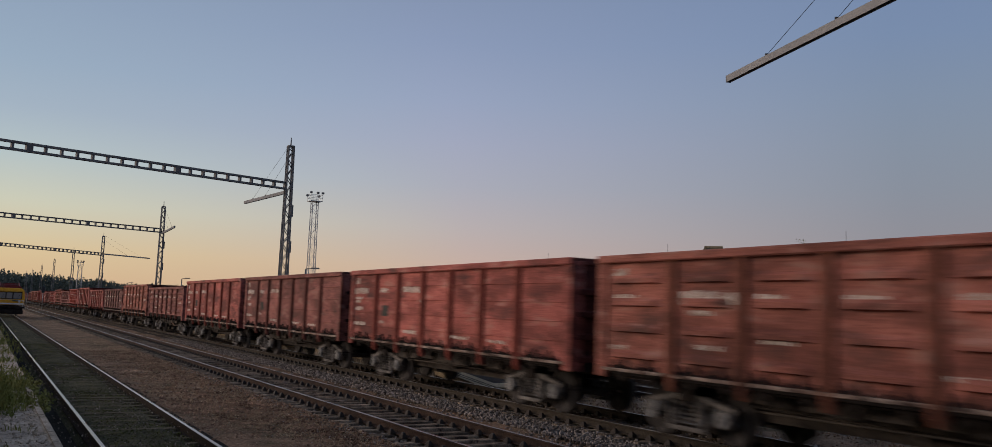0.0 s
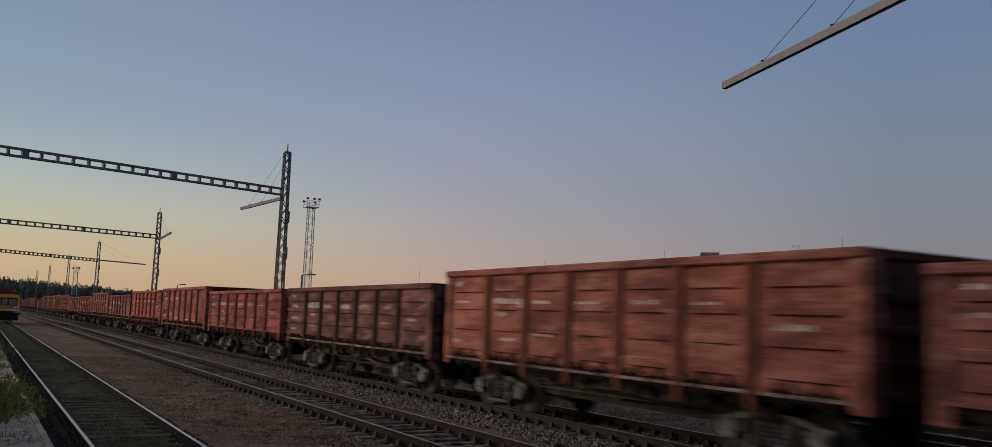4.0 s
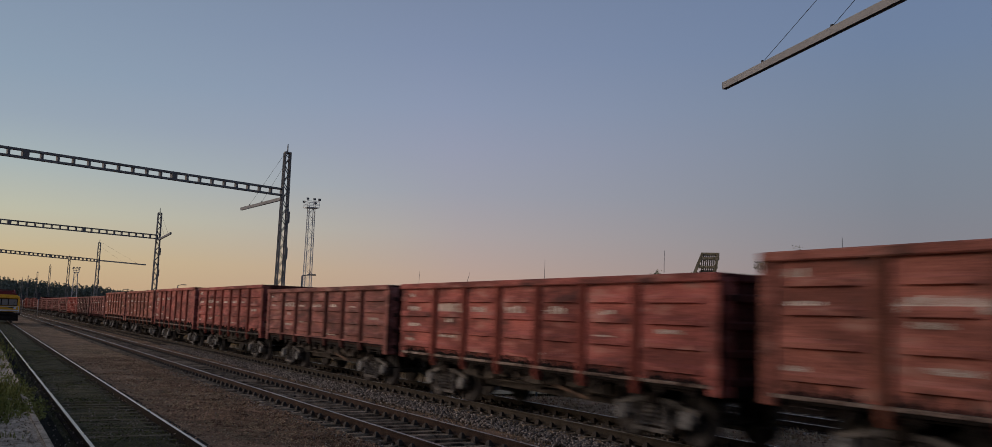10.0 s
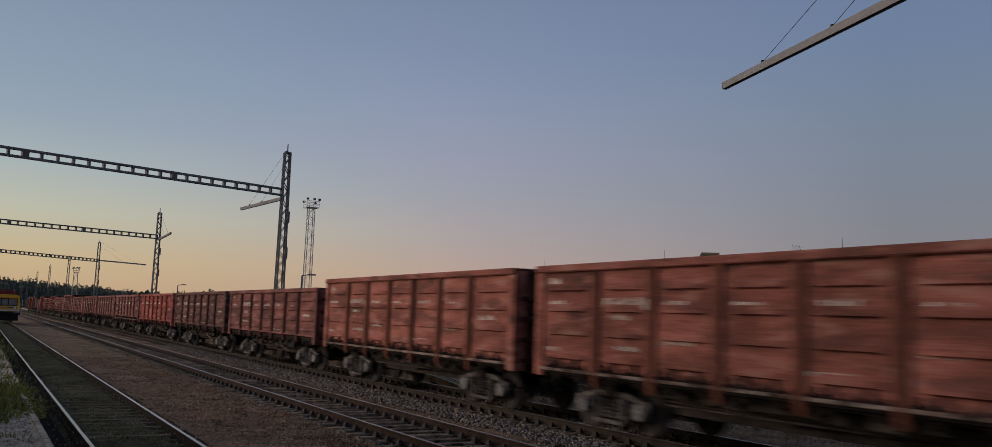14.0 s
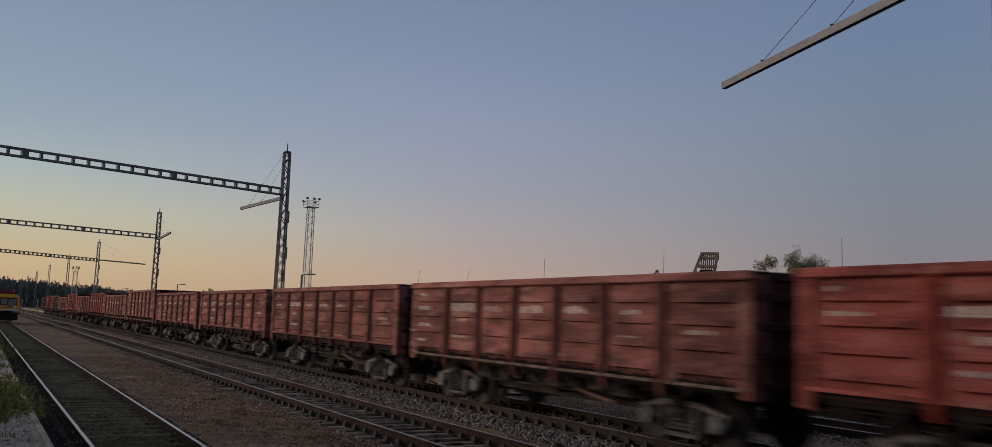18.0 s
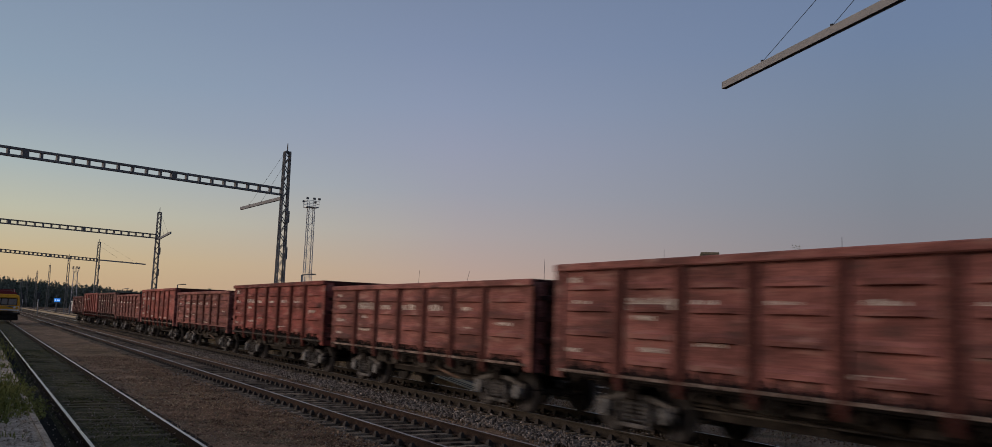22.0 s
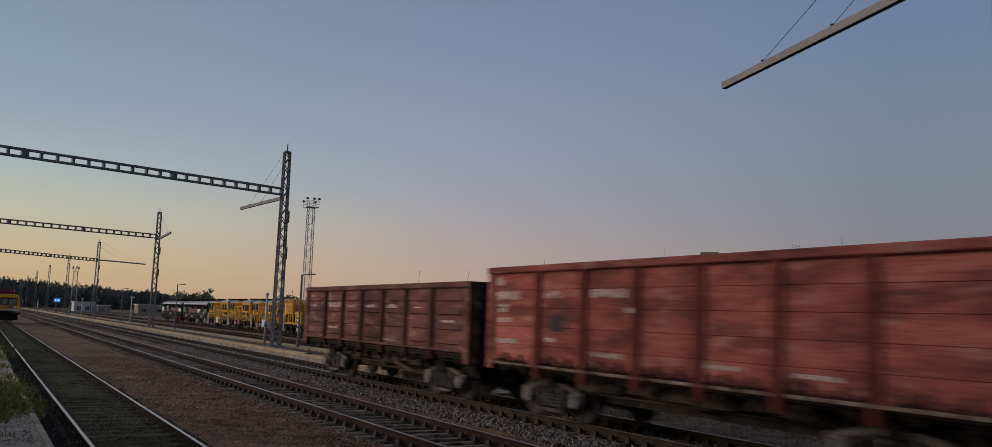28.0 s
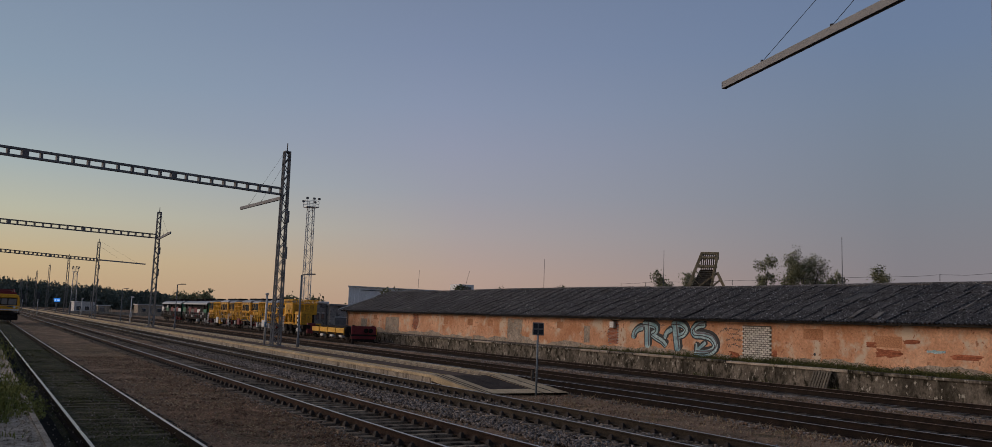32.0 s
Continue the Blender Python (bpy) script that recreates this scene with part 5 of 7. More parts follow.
def build_crane():
    vh = thing("rail_crane", (FX, 84.0, 0), label="yellow track machine with high railed house and folded jib", category="rail vehicle", group="track maintenance train")
    chassis(vh, 4.1, M_UNDER, 0.95)
    axles(vh, (-3.0, -1.8, 1.8, 3.0))
    solid("machine_house", vh, -1.36, 1.05, -1.0, 1.6, 1.95, 2.95, M_YEL, 0.05, "tall yellow machine house")
    for x in (-1.0, -0.5, 0.0, 0.5):
        solid("vent_grille", vh, x - 0.2, x + 0.2, -1.03, -0.99, 2.08, 2.85, M_YELDK, 0.01)
    for y in (-0.6, 0.1, 0.8):
        solid("vent_grille", vh, -1.39, -1.35, y - 0.25, y + 0.25, 2.08, 2.85, M_YELDK, 0.01)
    cage(vh, -1.40, 1.09, -1.04, 1.64, 2.95, 3.34, M_YEL, 7, 7)
    solid("under_house", vh, -1.1, 0.9, -0.8, 1.5, 1.1, 1.97, M_UNDER, 0.04)
    for y in (-0.9, 0.2, 1.3):
        solid("house_leg", vh, -1.34, -1.22, y - 0.07, y + 0.07, 1.1, 1.97, M_YEL, 0.01)
    solid("lower_house", vh, -1.3, -0.2, -3.4, -1.6, 1.0, 2.2, M_YEL, 0.04)
    for y in (-3.0, -2.5, -2.0):
        solid("vent_grille", vh, -1.33, -1.29, y - 0.18, y + 0.18, 1.2, 2.0, M_YELDK, 0.01)
    for x in (-1.0, -0.55):
        solid("hood_door", vh, x - 0.18, x + 0.18, -3.43, -3.39, 1.15, 2.05, M_YELDK, 0.01)
    bm = B()
    beam(bm, (-1.32, 3.6, 1.2), (-1.32, -0.6, 2.5), 0.14, 0.2)
    beam(bm, (-1.32, 3.6, 1.0), (-1.32, -1.4, 1.15), 0.12, 0.12)
    for k in range(5):
        beam(bm, (-1.32, 3.2 - k * 0.85, 1.05), (-1.32, 2.8 - k * 0.85, 1.35 + k * 0.26), 0.07)
    part("jib", bm, M_YEL, vh, "yellow lattice jib")
    solid("cab", vh, -1.35, 0.9, 2.2, 4.1, 1.25, 2.45, M_YEL, 0.08)
    windows(vh, -1.36, ((2.45, 3.1), (3.3, 3.9)), 1.65, 2.25)
    solid("cab_roof", vh, -1.42, 1.0, 2.1, 4.2, 2.45, 2.56, M_LGREY, 0.03)
    solid("deck", vh, -1.32, 1.32, -1.7, 4.1, 0.96, 1.12, M_YEL, 0.02)
    for y in (-0.9, 0.6):
        solid("outrigger", vh, -1.42, -1.15, y - 0.2, y + 0.2, 0.4, 1.0, M_UNDER)
    solid("control_cabinet", vh, -1.42, -1.1, -3.2, -2.7, 0.35, 1.9, M_WHITE, 0.03, "white cabinet with small windows")
    for z in (0.7, 1.1, 1.5):
        solid("cabinet_window", vh, -1.44, -1.415, -3.1, -2.8, z, z + 0.2, M_GLASS, 0)
    steps(vh, -1.42, 1.6)
    solid("coupling_guard", vh, -0.95, -0.2, -4.5, -4.1, 0.25, 1.2, M_DKRED, 0.04)


def build_tamper(y, half, label, seed):
    r = random.Random(seed)
    vh = thing("track_machine", (FX, y, 0), label=label, category="rail vehicle", group="track maintenance train")
    chassis(vh, half, M_UNDER, 0.98)
    axles(vh, (-half + 1.3, half - 1.3))
    solid("cab", vh, -1.36, 1.36, -half + 0.2, -half + 3.6, 1.86, 3.02, M_YEL, 0.06, "yellow cab")
    solid("deck_housing", vh, -1.12, 1.2, -half + 0.3, -half + 3.5, 1.0, 1.88, M_UNDER, 0.03)
    bm = B()
    for k in range(6):
        yy = -half + 0.3 + k * 0.64
        beam(bm, (-1.33, yy, 0.98), (-1.33, yy, 1.88), 0.06)
    for z in (1.02, 1.45):
        beam(bm, (-1.33, -half + 0.25, z), (-1.33, -half + 3.55, z), 0.06)
    beam(bm, (-1.35, -half + 0.5, 1.05), (-1.35, -half + 2.2, 1.84), 0.07)
    part("side_frame_bars", bm, M_YEL, vh, "yellow frame before dark machinery")
    windows(vh, -1.37, ((-half + 0.6, -half + 1.7), (-half + 2.0, -half + 3.2)), 2.15, 2.72)
    bm = B()
    prism(bm, [(1.42 * math.cos(k * math.pi / 10), 3.02 + 0.34 * math.sin(k * math.pi / 10)) for k in range(11)], "y", -half + 0.1, -half + 3.7)
    part("cab_roof", bm, M_GALV, vh, "pale arched roof")
    solid("engine_hood", vh, -1.1, 1.1, -half + 3.7, half - 2.6, 1.0, 2.3, M_UNDER, 0.08)
    for k in range(5):
        yy = -half + 4.0 + k * (2 * half - 7) / 5
        solid("hood_door", vh, -1.135, -1.10, yy, yy + 0.55, 1.15, 2.15, M_YEL, 0.015)
    railing(vh, -1.36, -half + 3.7, half - 0.3, 1.0, 1.15, M_YEL, 8)
    solid("rear_cab", vh, -1.34, 1.34, half - 2.5, half - 0.2, 1.7, 2.98, M_YEL, 0.06)
    solid("rear_housing", vh, -1.1, 1.1, half - 2.4, half - 0.3, 1.0, 1.72, M_UNDER, 0.03)
    bm = B()
    for k in range(4):
        yy = half - 2.42 + k * 0.72
        beam(bm, (-1.31, yy, 0.98), (-1.31, yy, 1.72), 0.06)
    beam(bm, (-1.31, half - 2.45, 1.36), (-1.31, half - 0.25, 1.36), 0.06)
    part("side_frame_bars", bm, M_YEL, vh, "yellow frame before dark machinery")
    windows(vh, -1.35, ((half - 2.2, half - 1.3), (half - 1.1, half - 0.5)), 2.1, 2.85)
    bm = B()
    prism(bm, [(1.38 * math.cos(k * math.pi / 10), 2.98 + 0.30 * math.sin(k * math.pi / 10)) for k in range(11)], "y", half - 2.6, half - 0.1)
    part("cab_roof", bm, M_GALV, vh, "pale arched roof")
    for yy in (-half + 1.0, -half + 2.4, half - 1.5):
        solid("roof_gear", vh, -0.7, 0.4, yy, yy + 0.7, 3.28, 3.48, M_UNDER, 0.04)
    cage(vh, -1.40, 1.40, -half - 0.75, -half + 0.15, 1.0, 2.1, M_YEL, 5, 3)
    for yy in (-half + 0.9, -half + 2.6):
        solid("vent_grille", vh, -1.40, -1.365, yy - 0.08, yy + 0.08, 1.9, 2.95, M_YELDK, 0.01)
    for x in (-0.85, 0.0, 0.85):
        solid("cab_window", vh, x - 0.33, x + 0.33, -half + 0.17, -half + 0.21, 2.1, 2.8, M_GLASS, 0.01)
    solid("tool_locker", vh, -1.45, -1.15, -0.6, 0.5, 0.5, 1.2, M_WHITE if seed % 2 else M_DKRED, 0.03)
    solid("conveyor", vh, -0.5, 0.5, -half + 3.0, half - 2.0, 2.5, 2.9, M_YELDK, 0.05)
    bm = B()
    for yy in (-0.9, -0.3, 0.3, 0.9):
        beam(bm, (-1.25, yy, 1.0), (-1.25, yy * 0.6, 0.35), 0.10)
        beam(bm, (-1.25, yy * 0.6, 0.35), (-1.2, yy * 0.6 + 0.08, 0.1), 0.06)
    part("tamping_unit", bm, M_UNDER, vh)
    # gear hung under and along the frame
    for k in range(11):
        yy = -half + 0.5 + k * (2 * half - 1.0) / 11 + r.uniform(-0.15, 0.15)
        h, w = r.uniform(0.18, 0.5), r.uniform(0.14, 0.42)
        solid("equipment_case", vh, -1.40 + r.uniform(0, 0.12), -1.0, yy - w / 2, yy + w / 2, 0.86 - h, 0.90, r.choice((M_UNDER, M_UNDER, M_DGREY, M_LGREY, M_WHITE, M_DKRED, M_YELDK)), 0.02)
    for k in range(7):
        yy = -half + 3.9 + k * (2 * half - 6.6) / 7
        solid("hood_louvre", vh, -1.15, -1.12, yy, yy + 0.30, 1.30, 1.95, M_GBLACK, 0.01)
    bm = B()
    for k in range(6):
        yy = -half + 3.75 + k * (2 * half - 6.4) / 5
        beam(bm, (-1.38, yy, 1.0), (-1.38, yy, 3.0), 0.07)
        beam(bm, (-1.38, yy, 3.0), (1.2, yy, 3.1), 0.07)
    beam(bm, (-1.38, -half + 3.7, 2.55), (-1.38, half - 2.6, 2.55), 0.06)
    beam(bm, (-1.38, -half + 3.7, 3.0), (-1.38, half - 2.6, 3.0), 0.08)
    for k in range(4):
        yy = -half + 3.9 + k * (2 * half - 6.6) / 4
        beam(bm, (-1.38, yy, 1.1), (-1.38, yy + 1.0, 2.5), 0.05)
    part("gantry_frame", bm, M_YEL, vh, "open yellow frame over the engine deck")
    for yy in (-half + 1.85, half - 1.2):
        solid("cab_door", vh, -1.385, -1.355, yy - 0.09, yy + 0.09, 1.1, 2.95, M_YELDK, 0.01)
        solid("marker_lamp", vh, -1.40, -1.36, yy + 0.6, yy + 0.75, 1.45, 1.6, M_WHITE, 0.02)
    solid("side_stripe", vh, -1.375, -1.362, -half + 0.25, -half + 3.55, 1.02, 1.14, M_GBLACK, 0)
    steps(vh, -1.42, half - 0.1)
    solid("end_panel", vh, -1.35, -0.7, half + 0.05, half + 0.4, 0.5, 1.7, M_DKRED if seed % 2 else M_WHITE, 0.03)


def build_coach(y, half, seed):
    r = random.Random(seed)
    vh = thing("material_wagon", (FX, y, 0), label="dark material wagon with an arched pale roof and coloured gear", category="rail vehicle", group="track maintenance train")
    chassis(vh, half, M_UNDER, 0.98)
    for yy in (-half + 2.2, half - 2.2):
        axles(vh, (yy - 0.9, yy + 0.9))
    solid("lower_body", vh, -1.3, 1.3, -half + 0.3, half - 0.3, 0.98, 1.75, M_UNDER, 0.05)
    n = 8
    for i in range(n):
        a = -half + 0.3 + (2 * half - 0.6) * i / n
        b = -half + 0.3 + (2 * half - 0.6) * (i + 1) / n
        m = (M_UNDER, M_DGREY, M_GREEN, M_DKRED, M_UNDER, M_WHITE, M_DKRED)[(i * 5 + seed) % 7]
        solid("side_locker", vh, -1.36, -1.0, a + 0.08, b - 0.08, 1.55, 2.1 + 0.15 * (i % 2), m, 0.03)
        solid("roof_pillar", vh, -1.34, -1.24, a - 0.05, a + 0.05, 1.7, 2.8, M_UNDER, 0.01)
        bm = B()
        out = [(1.38 * math.cos(k * math.pi / 10), 2.72 + 0.5 * math.sin(k * math.pi / 10)) for k in range(11)]
        inn = [(x * 0.97, z - 0.05) for x, z in reversed(out)]
        prism(bm, out + inn, "y", a + 0.03, b - 0.03)
        part("roof_panel", bm, M_GALV, vh, "arched pale roof panel")
    for s in (-1, 1):
        solid("end_wall", vh, -1.3, 1.3, s * (half - 0.35) - 0.05, s * (half - 0.35) + 0.05, 1.0, 2.75, M_GREEN if s < 0 else M_DGREY, 0.02)
    for k in range(12):
        yy = -half + 0.7 + k * (2 * half - 1.4) / 12 + r.uniform(-0.2, 0.2)
        h, w = r.uniform(0.15, 0.55), r.uniform(0.2, 0.6)
        z = r.choice((0.40, 0.95, 1.30, 2.1))
        solid("equipment_case", vh, -1.42, -1.05, yy - w / 2, yy + w / 2, z, z + h, r.choice((M_UNDER, M_DGREY, M_LGREY, M_WHITE, M_DKRED, M_GREEN, M_DKRED)), 0.02)
    for k in range(5):
        yy = -half + 1.2 + k * (2 * half - 2.4) / 5
        solid("roof_gear", vh, -0.8, 0.5, yy, yy + 0.9, 3.2, 3.38 + 0.1 * (k % 2), M_UNDER, 0.04)
    railing(vh, -1.40, -half + 0.4, half - 0.4, 1.0, 0.62, M_DGREY, 14)
    solid("machinery", vh, -0.9, 0.9, -half + 0.8, half - 0.8, 1.75, 2.5, M_UNDER, 0.1)


build_red_stop()
build_flat_wagon()
build_crane()
build_tamper(92.6, 4.8, "yellow track tamping machine with railings and cabs", 3)
build_tamper(102.8, 4.7, "yellow track machine with pale roofed cab", 4)
build_tamper(113.2, 5.0, "yellow ballast machine with end platforms", 5)
build_coach(127.2, 7.9, 2)
build_coach(144.2, 8.0, 5)


def build_railcar():
    """The yellow inspection railcar parked on the siding."""
    vh = thing("inspection_railcar", (TRACKS["a"], 112.2, 0), label="yellow overhead-line inspection railcar with red roof gear", category="rail vehicle")
    chassis(vh, 6.1, M_UNDER, 1.0)
    axles(vh, (-4.0, 4.0))
    bm = B()
    prism(bm, [(-1.42, 1.18), (1.42, 1.18), (1.45, 1.9), (1.34, 2.78), (1.05, 2.95), (-1.05, 2.95), (-1.34, 2.78), (-1.45, 1.9)], "y", -6.0, 6.0)
    bevelled(bm, 0.05)
    part("body", bm, M_YEL, vh, "yellow steel body")
    for x0, x1 in ((-1.12, -0.36), (-0.28, 0.28), (0.36, 1.12)):
        bm = B()
        box(bm, x0, x1, -6.03, -6.0, 1.85, 2.48)
        bevelled(bm, 0.012)
        w = part("windscreen", bm, M_PANE, vh, "windscreen pane tinted pale for the reflected sky")
        bm = B()
        for p, q, r, t in ((x0 - 0.06, x1 + 0.06, 1.79, 1.85), (x0 - 0.06, x1 + 0.06, 2.48, 2.54), (x0 - 0.06, x0, 1.85, 2.48), (x1, x1 + 0.06, 1.85, 2.48)):
            box(bm, p, q, -6.045, -6.005, r, t)
        part("window_frame", bm, M_UNDER, w)
    for x in (-0.95, 0.95):
        bm = B()
        lathe(bm, [(-0.03, 0.11), (0.05, 0.13)], "y", 14, (x, -6.04, 1.58))
        part("headlight", bm, M_WHITE, vh)
    windows(vh, 1.39, ((-5.4, -4.4), (-3.2, -2.2), (-1.0, 0.4), (1.4, 2.6)), 1.85, 2.42)
    windows(vh, -1.39, ((-5.4, -4.4), (-3.2, -2.2), (-1.0, 0.4), (1.4, 2.6)), 1.85, 2.42)
    solid("front_beam", vh, -1.5, 1.5, -6.3, -6.05, 0.86, 1.06, M_UNDER, 0.03, "dark bumper beam")
    solid("waist_band", vh, -1.40, 1.40, -6.035, -6.0, 1.24, 1.38, M_WHITE, 0.01, "dusty white band")
    solid("number_plate", vh, 0.3, 0.9, -6.05, -6.03, 1.58, 1.72, M_GBLACK, 0.005, "dark plain plate")
    solid("window_hood", vh, -1.25, 1.25, -6.16, -6.0, 2.57, 2.64, M_YELDK, 0.02)
    for x in (-0.75, 0.75):
        bm = B()
        beam(bm, (x, -6.06, 1.83), (x + 0.22, -6.06, 2.3), 0.03)
        part("wiper", bm, M_GBLACK, vh)
    bm = B()
    for x in (-1.3, 1.3):
        tube(bm, (x, -6.2, 1.0), (x, -6.2, 1.75), 0.025, n=5)
    tube(bm, (-1.3, -6.2, 1.7), (1.3, -6.2, 1.7), 0.02, n=5)
    part("hand_rail", bm, M_WHITE, vh)
    solid("roof_box", vh, -0.55, 0.65, -4.6, -3.2, 3.08, 3.36, M_DKRED, 0.05, "dark red roof equipment box")
    solid("snow_plough", vh, -1.35, 1.35, -6.4, -6.15, 0.25, 0.7, M_UNDER, 0.05)
    bars = [((x, a, za), (x, b, zb)) for x in (-0.9, 0.9) for a, za, b, zb in ((-5.6, 3.0, -2.2, 3.5), (-2.2, 3.5, 0.6, 3.05))]
    bars += [((-1.0, y, 3.08 + (y + 5.6) * 0.11), (1.0, y, 3.08 + (y + 5.6) * 0.11)) for y in (-5.0, -3.6, -2.2)]
    for a, b in bars:
        bm = B()
        beam(bm, a, b, 0.08)
        part("lifting_bar", bm, M_DKRED, vh, "dark red roof lifting gear")
    bm = B()
    box(bm, -1.1, 1.1, -5.9, 1.0, 2.95, 3.08)
    part("roof_platform", bm, M_DKRED, vh)


build_railcar()


# ---------------------------------------------------------------- poles, lamps and signs
def build_lamp(x, y, h, base=ON):
    lp = thing("street_lamp", (x, y, base), label="slim grey steel lamp post with a flat head", category="lamp post", group="platform lamps")
    bm = B()
    lathe(bm, [(0, 0.10), (0.5, 0.10), (0.52, 0.06), (h, 0.045)], "z", 10)
    part("pole", bm, M_GREYP, lp)
    bm = B()
    beam(bm, (0, 0, h), (0.30, -0.30, h + 0.05), 0.05)
    part("arm", bm, M_GREYP, lp)
    bm = B()
    prism(bm, [(-0.09, -0.24), (0.09, -0.24), (0.11, 0.24), (-0.11, 0.24)], "z", -0.03, 0.05)
    bevelled(bm, 0.015)
    part("lamp_head", bm, M_GREYP, lp, at=(0.44, -0.44, h + 0.05), rz=45)


for yy in (51.3, 89.0, 126.0, 163.0, 200.0, 238.0):
    build_lamp(16.5, yy, 4.25)


def build_camera_post(x, y, h):
    ps = thing("camera_post", (x, y, ON), label="white steel post with a small camera on top", category="post", group="camera posts")
    bm = B()
    tube(bm, (0, 0, 0), (0, 0, h), 0.075, 0.06, 10)
    part("pole", bm, M_WHITE, ps)
    bm = B()
    box(bm, -0.10, 0.28, -0.10, 0.10, 0, 0.18)
    bevelled(bm, 0.03)
    part("camera_head", bm, M_LGREY, ps, at=(0, 0, h))
    solid("cabinet", ps, -0.14, 0.14, -0.12, -0.06, 0.7, 1.3, M_LGREY)


build_camera_post(16.5, 117.4, 3.05)
build_camera_post(16.5, 177.0, 3.0)


def build_pipe_post():
    ps = thing("cable_post", (15.33, 54.15, ON), label="pale pipe with a blue sleeve beside the mast", category="post")
    bm = B()
    tube(bm, (0, 0, 0), (0, 0, 3.05), 0.075, 0.065, 10)
    part("pole", bm, M_LGREY, ps)
    bm = B()
    tube(bm, (0, 0, 1.1), (0, 0, 1.4), 0.082, n=10)
    part("blue_sleeve", bm, mat("faded_blue", (0.08, 0.15, 0.25), (0.12, 0.22, 0.33), 3, 30, 0.7), ps)
    bm = B()
    tube(bm, (0, 0, 3.02), (0, 0, 3.16), 0.11, n=10)
    part("cap", bm, M_LGREY, ps)


build_pipe_post()


def build_sign():
    sg = thing("signal_board", (16.05, 24.75, -0.27), label="small dark square board on a thin bluish post", category="sign")
    bm = B()
    tube(bm, (0, 0, 0), (0, 0, 2.3), 0.036, 0.032, 8)
    part("post", bm, mat("bluish_post", (0.13, 0.16, 0.18), (0.20, 0.235, 0.25), 4, 30, 0.6), sg)
    bm = B()
    box(bm, -0.19, 0.19, -0.05, -0.02, 1.96, 2.38)
    bevelled(bm, 0.01)
    b = part("board", bm, M_DGREY, sg, rz=-22)
    for x, z in ((-0.09, 2.07), (-0.09, 2.27), (0.09, 2.07), (0.09, 2.27)):
        bm = B()
        box(bm, x - 0.065, x + 0.065, -0.062, -0.052, z - 0.07, z + 0.07)
        part("dark_panel", bm, M_GBLACK, b)


build_sign()


def build_stub():
    st = thing("wooden_stake", (17.95, 28.0, -0.5), label="short dark stake in the ballast", category="stake")
    bm = B()
    tube(bm, (0, 0, 0), (0.02, 0, 0.85), 0.06, 0.05, 6)
    part("stake", bm, M_WOODSLP, st)


build_stub()


def build_display():
    ds = thing("platform_display", (15.3, 218.0, ON), label="lit blue platform display on a grey post", category="sign")
    bm = B()
    tube(bm, (0, 0, 0), (0, 0, 3.0), 0.09, n=8)
    part("post", bm, M_GREYP, ds)
    bm = B()
    box(bm, -0.66, 0.66, -0.12, 0.12, 2.3, 3.2)
    bevelled(bm, 0.03)
    part("case", bm, M_GREYP, ds)
    bm = B()
    box(bm, -0.60, 0.60, -0.14, -0.125, 2.36, 3.14)
    part("screen", bm, M_BLUE, ds, "glowing blue screen")
    for x, w in ((-0.48, 0.3), (-0.05, 0.16), (0.22, 0.26)):
        bm = B()
        box(bm, x, x + w, -0.15, -0.142, 2.6, 2.9)
        part("screen_text", bm, M_SCREENW, ds, "white plain bar")


build_display()


def build_signal(x, y):
    sg = thing("light_signal", (x, y, -0.3), label="grey railway light signal on a post", category="signal", group="light signals")
    bm = B()
    tube(bm, (0, 0, 0), (0, 0, 3.6), 0.07, n=8)
    part("post", bm, M_GALV, sg)
    bm = B()
    box(bm, -0.3, 0.3, -0.12, 0.12, 3.2, 4.4)
    bevelled(bm, 0.08)
    part("signal_head", bm, M_GBLACK, sg)


build_signal(10.1, 190.0)
build_signal(10.3, 262.0)


# ---------------------------------------------------------------- far buildings and fence
def build_far_shed(x0, x1, y, d, h, m, doors, label, roof=M_LGREY):
    hs = thing("utility_building", ((x0 + x1) / 2, y, -0.3), label=label, category="building", group="far railway buildings")
    w = (x1 - x0) / 2
    solid("wall", hs, -w, w, 0, d, 0, h, m, 0)
    solid("roof", hs, -w - 0.2, w + 0.2, -0.2, d + 0.2, h, h + 0.25, roof, 0.03)
    for a, b, lo, hi in doors:
        dr = solid("door" if lo < 0.2 else "window", hs, -w + a, -w + b, -0.04, 0.04, lo, hi, M_GLASS if lo > 0.2 else M_DGREY, 0.01)
        solid("frame", dr, -w + a - 0.08, -w + b + 0.08, -0.06, -0.03, hi, hi + 0.1, M_LGREY, 0)
    return hs


build_far_shed(22.0, 27.0, 255.0, 8, 2.9, M_LGREY, ((0.6, 1.6, 0.9, 1.9), (2.6, 3.6, 0.9, 1.9)), "small pale flat-roofed railway building")
build_far_shed(27.2, 30.0, 250.0, 6, 2.2, M_CONC, ((0.4, 1.4, 0.0, 1.8),), "small concrete shed beside the yard")
build_far_shed(38.0, 47.0, 258.0, 7, 2.8, M_CONC, ((1.0, 2.0, 1.0, 1.9), (5.0, 6.0, 1.0, 1.9)), "low grey yard building")
build_far_shed(53.0, 70.0, 262.0, 9, 2.6, M_DGREY, ((2.0, 5.0, 0.0, 2.0),), "long low dark store building")
build_far_shed(34.2, 35.75, 101.0, 8, 3.55, M_SILICATE, ((0.25, 0.65, 1.7, 2.4), (0.9, 1.3, 1.7, 2.4)), "grey brick annex behind the yard")
build_far_shed(35.85, 47.0, 100.0, 10, 3.3, M_SILICATE, ((0.7, 2.0, 0.0, 2.0),), "grey brick garage with a dark door", M_DGREY)


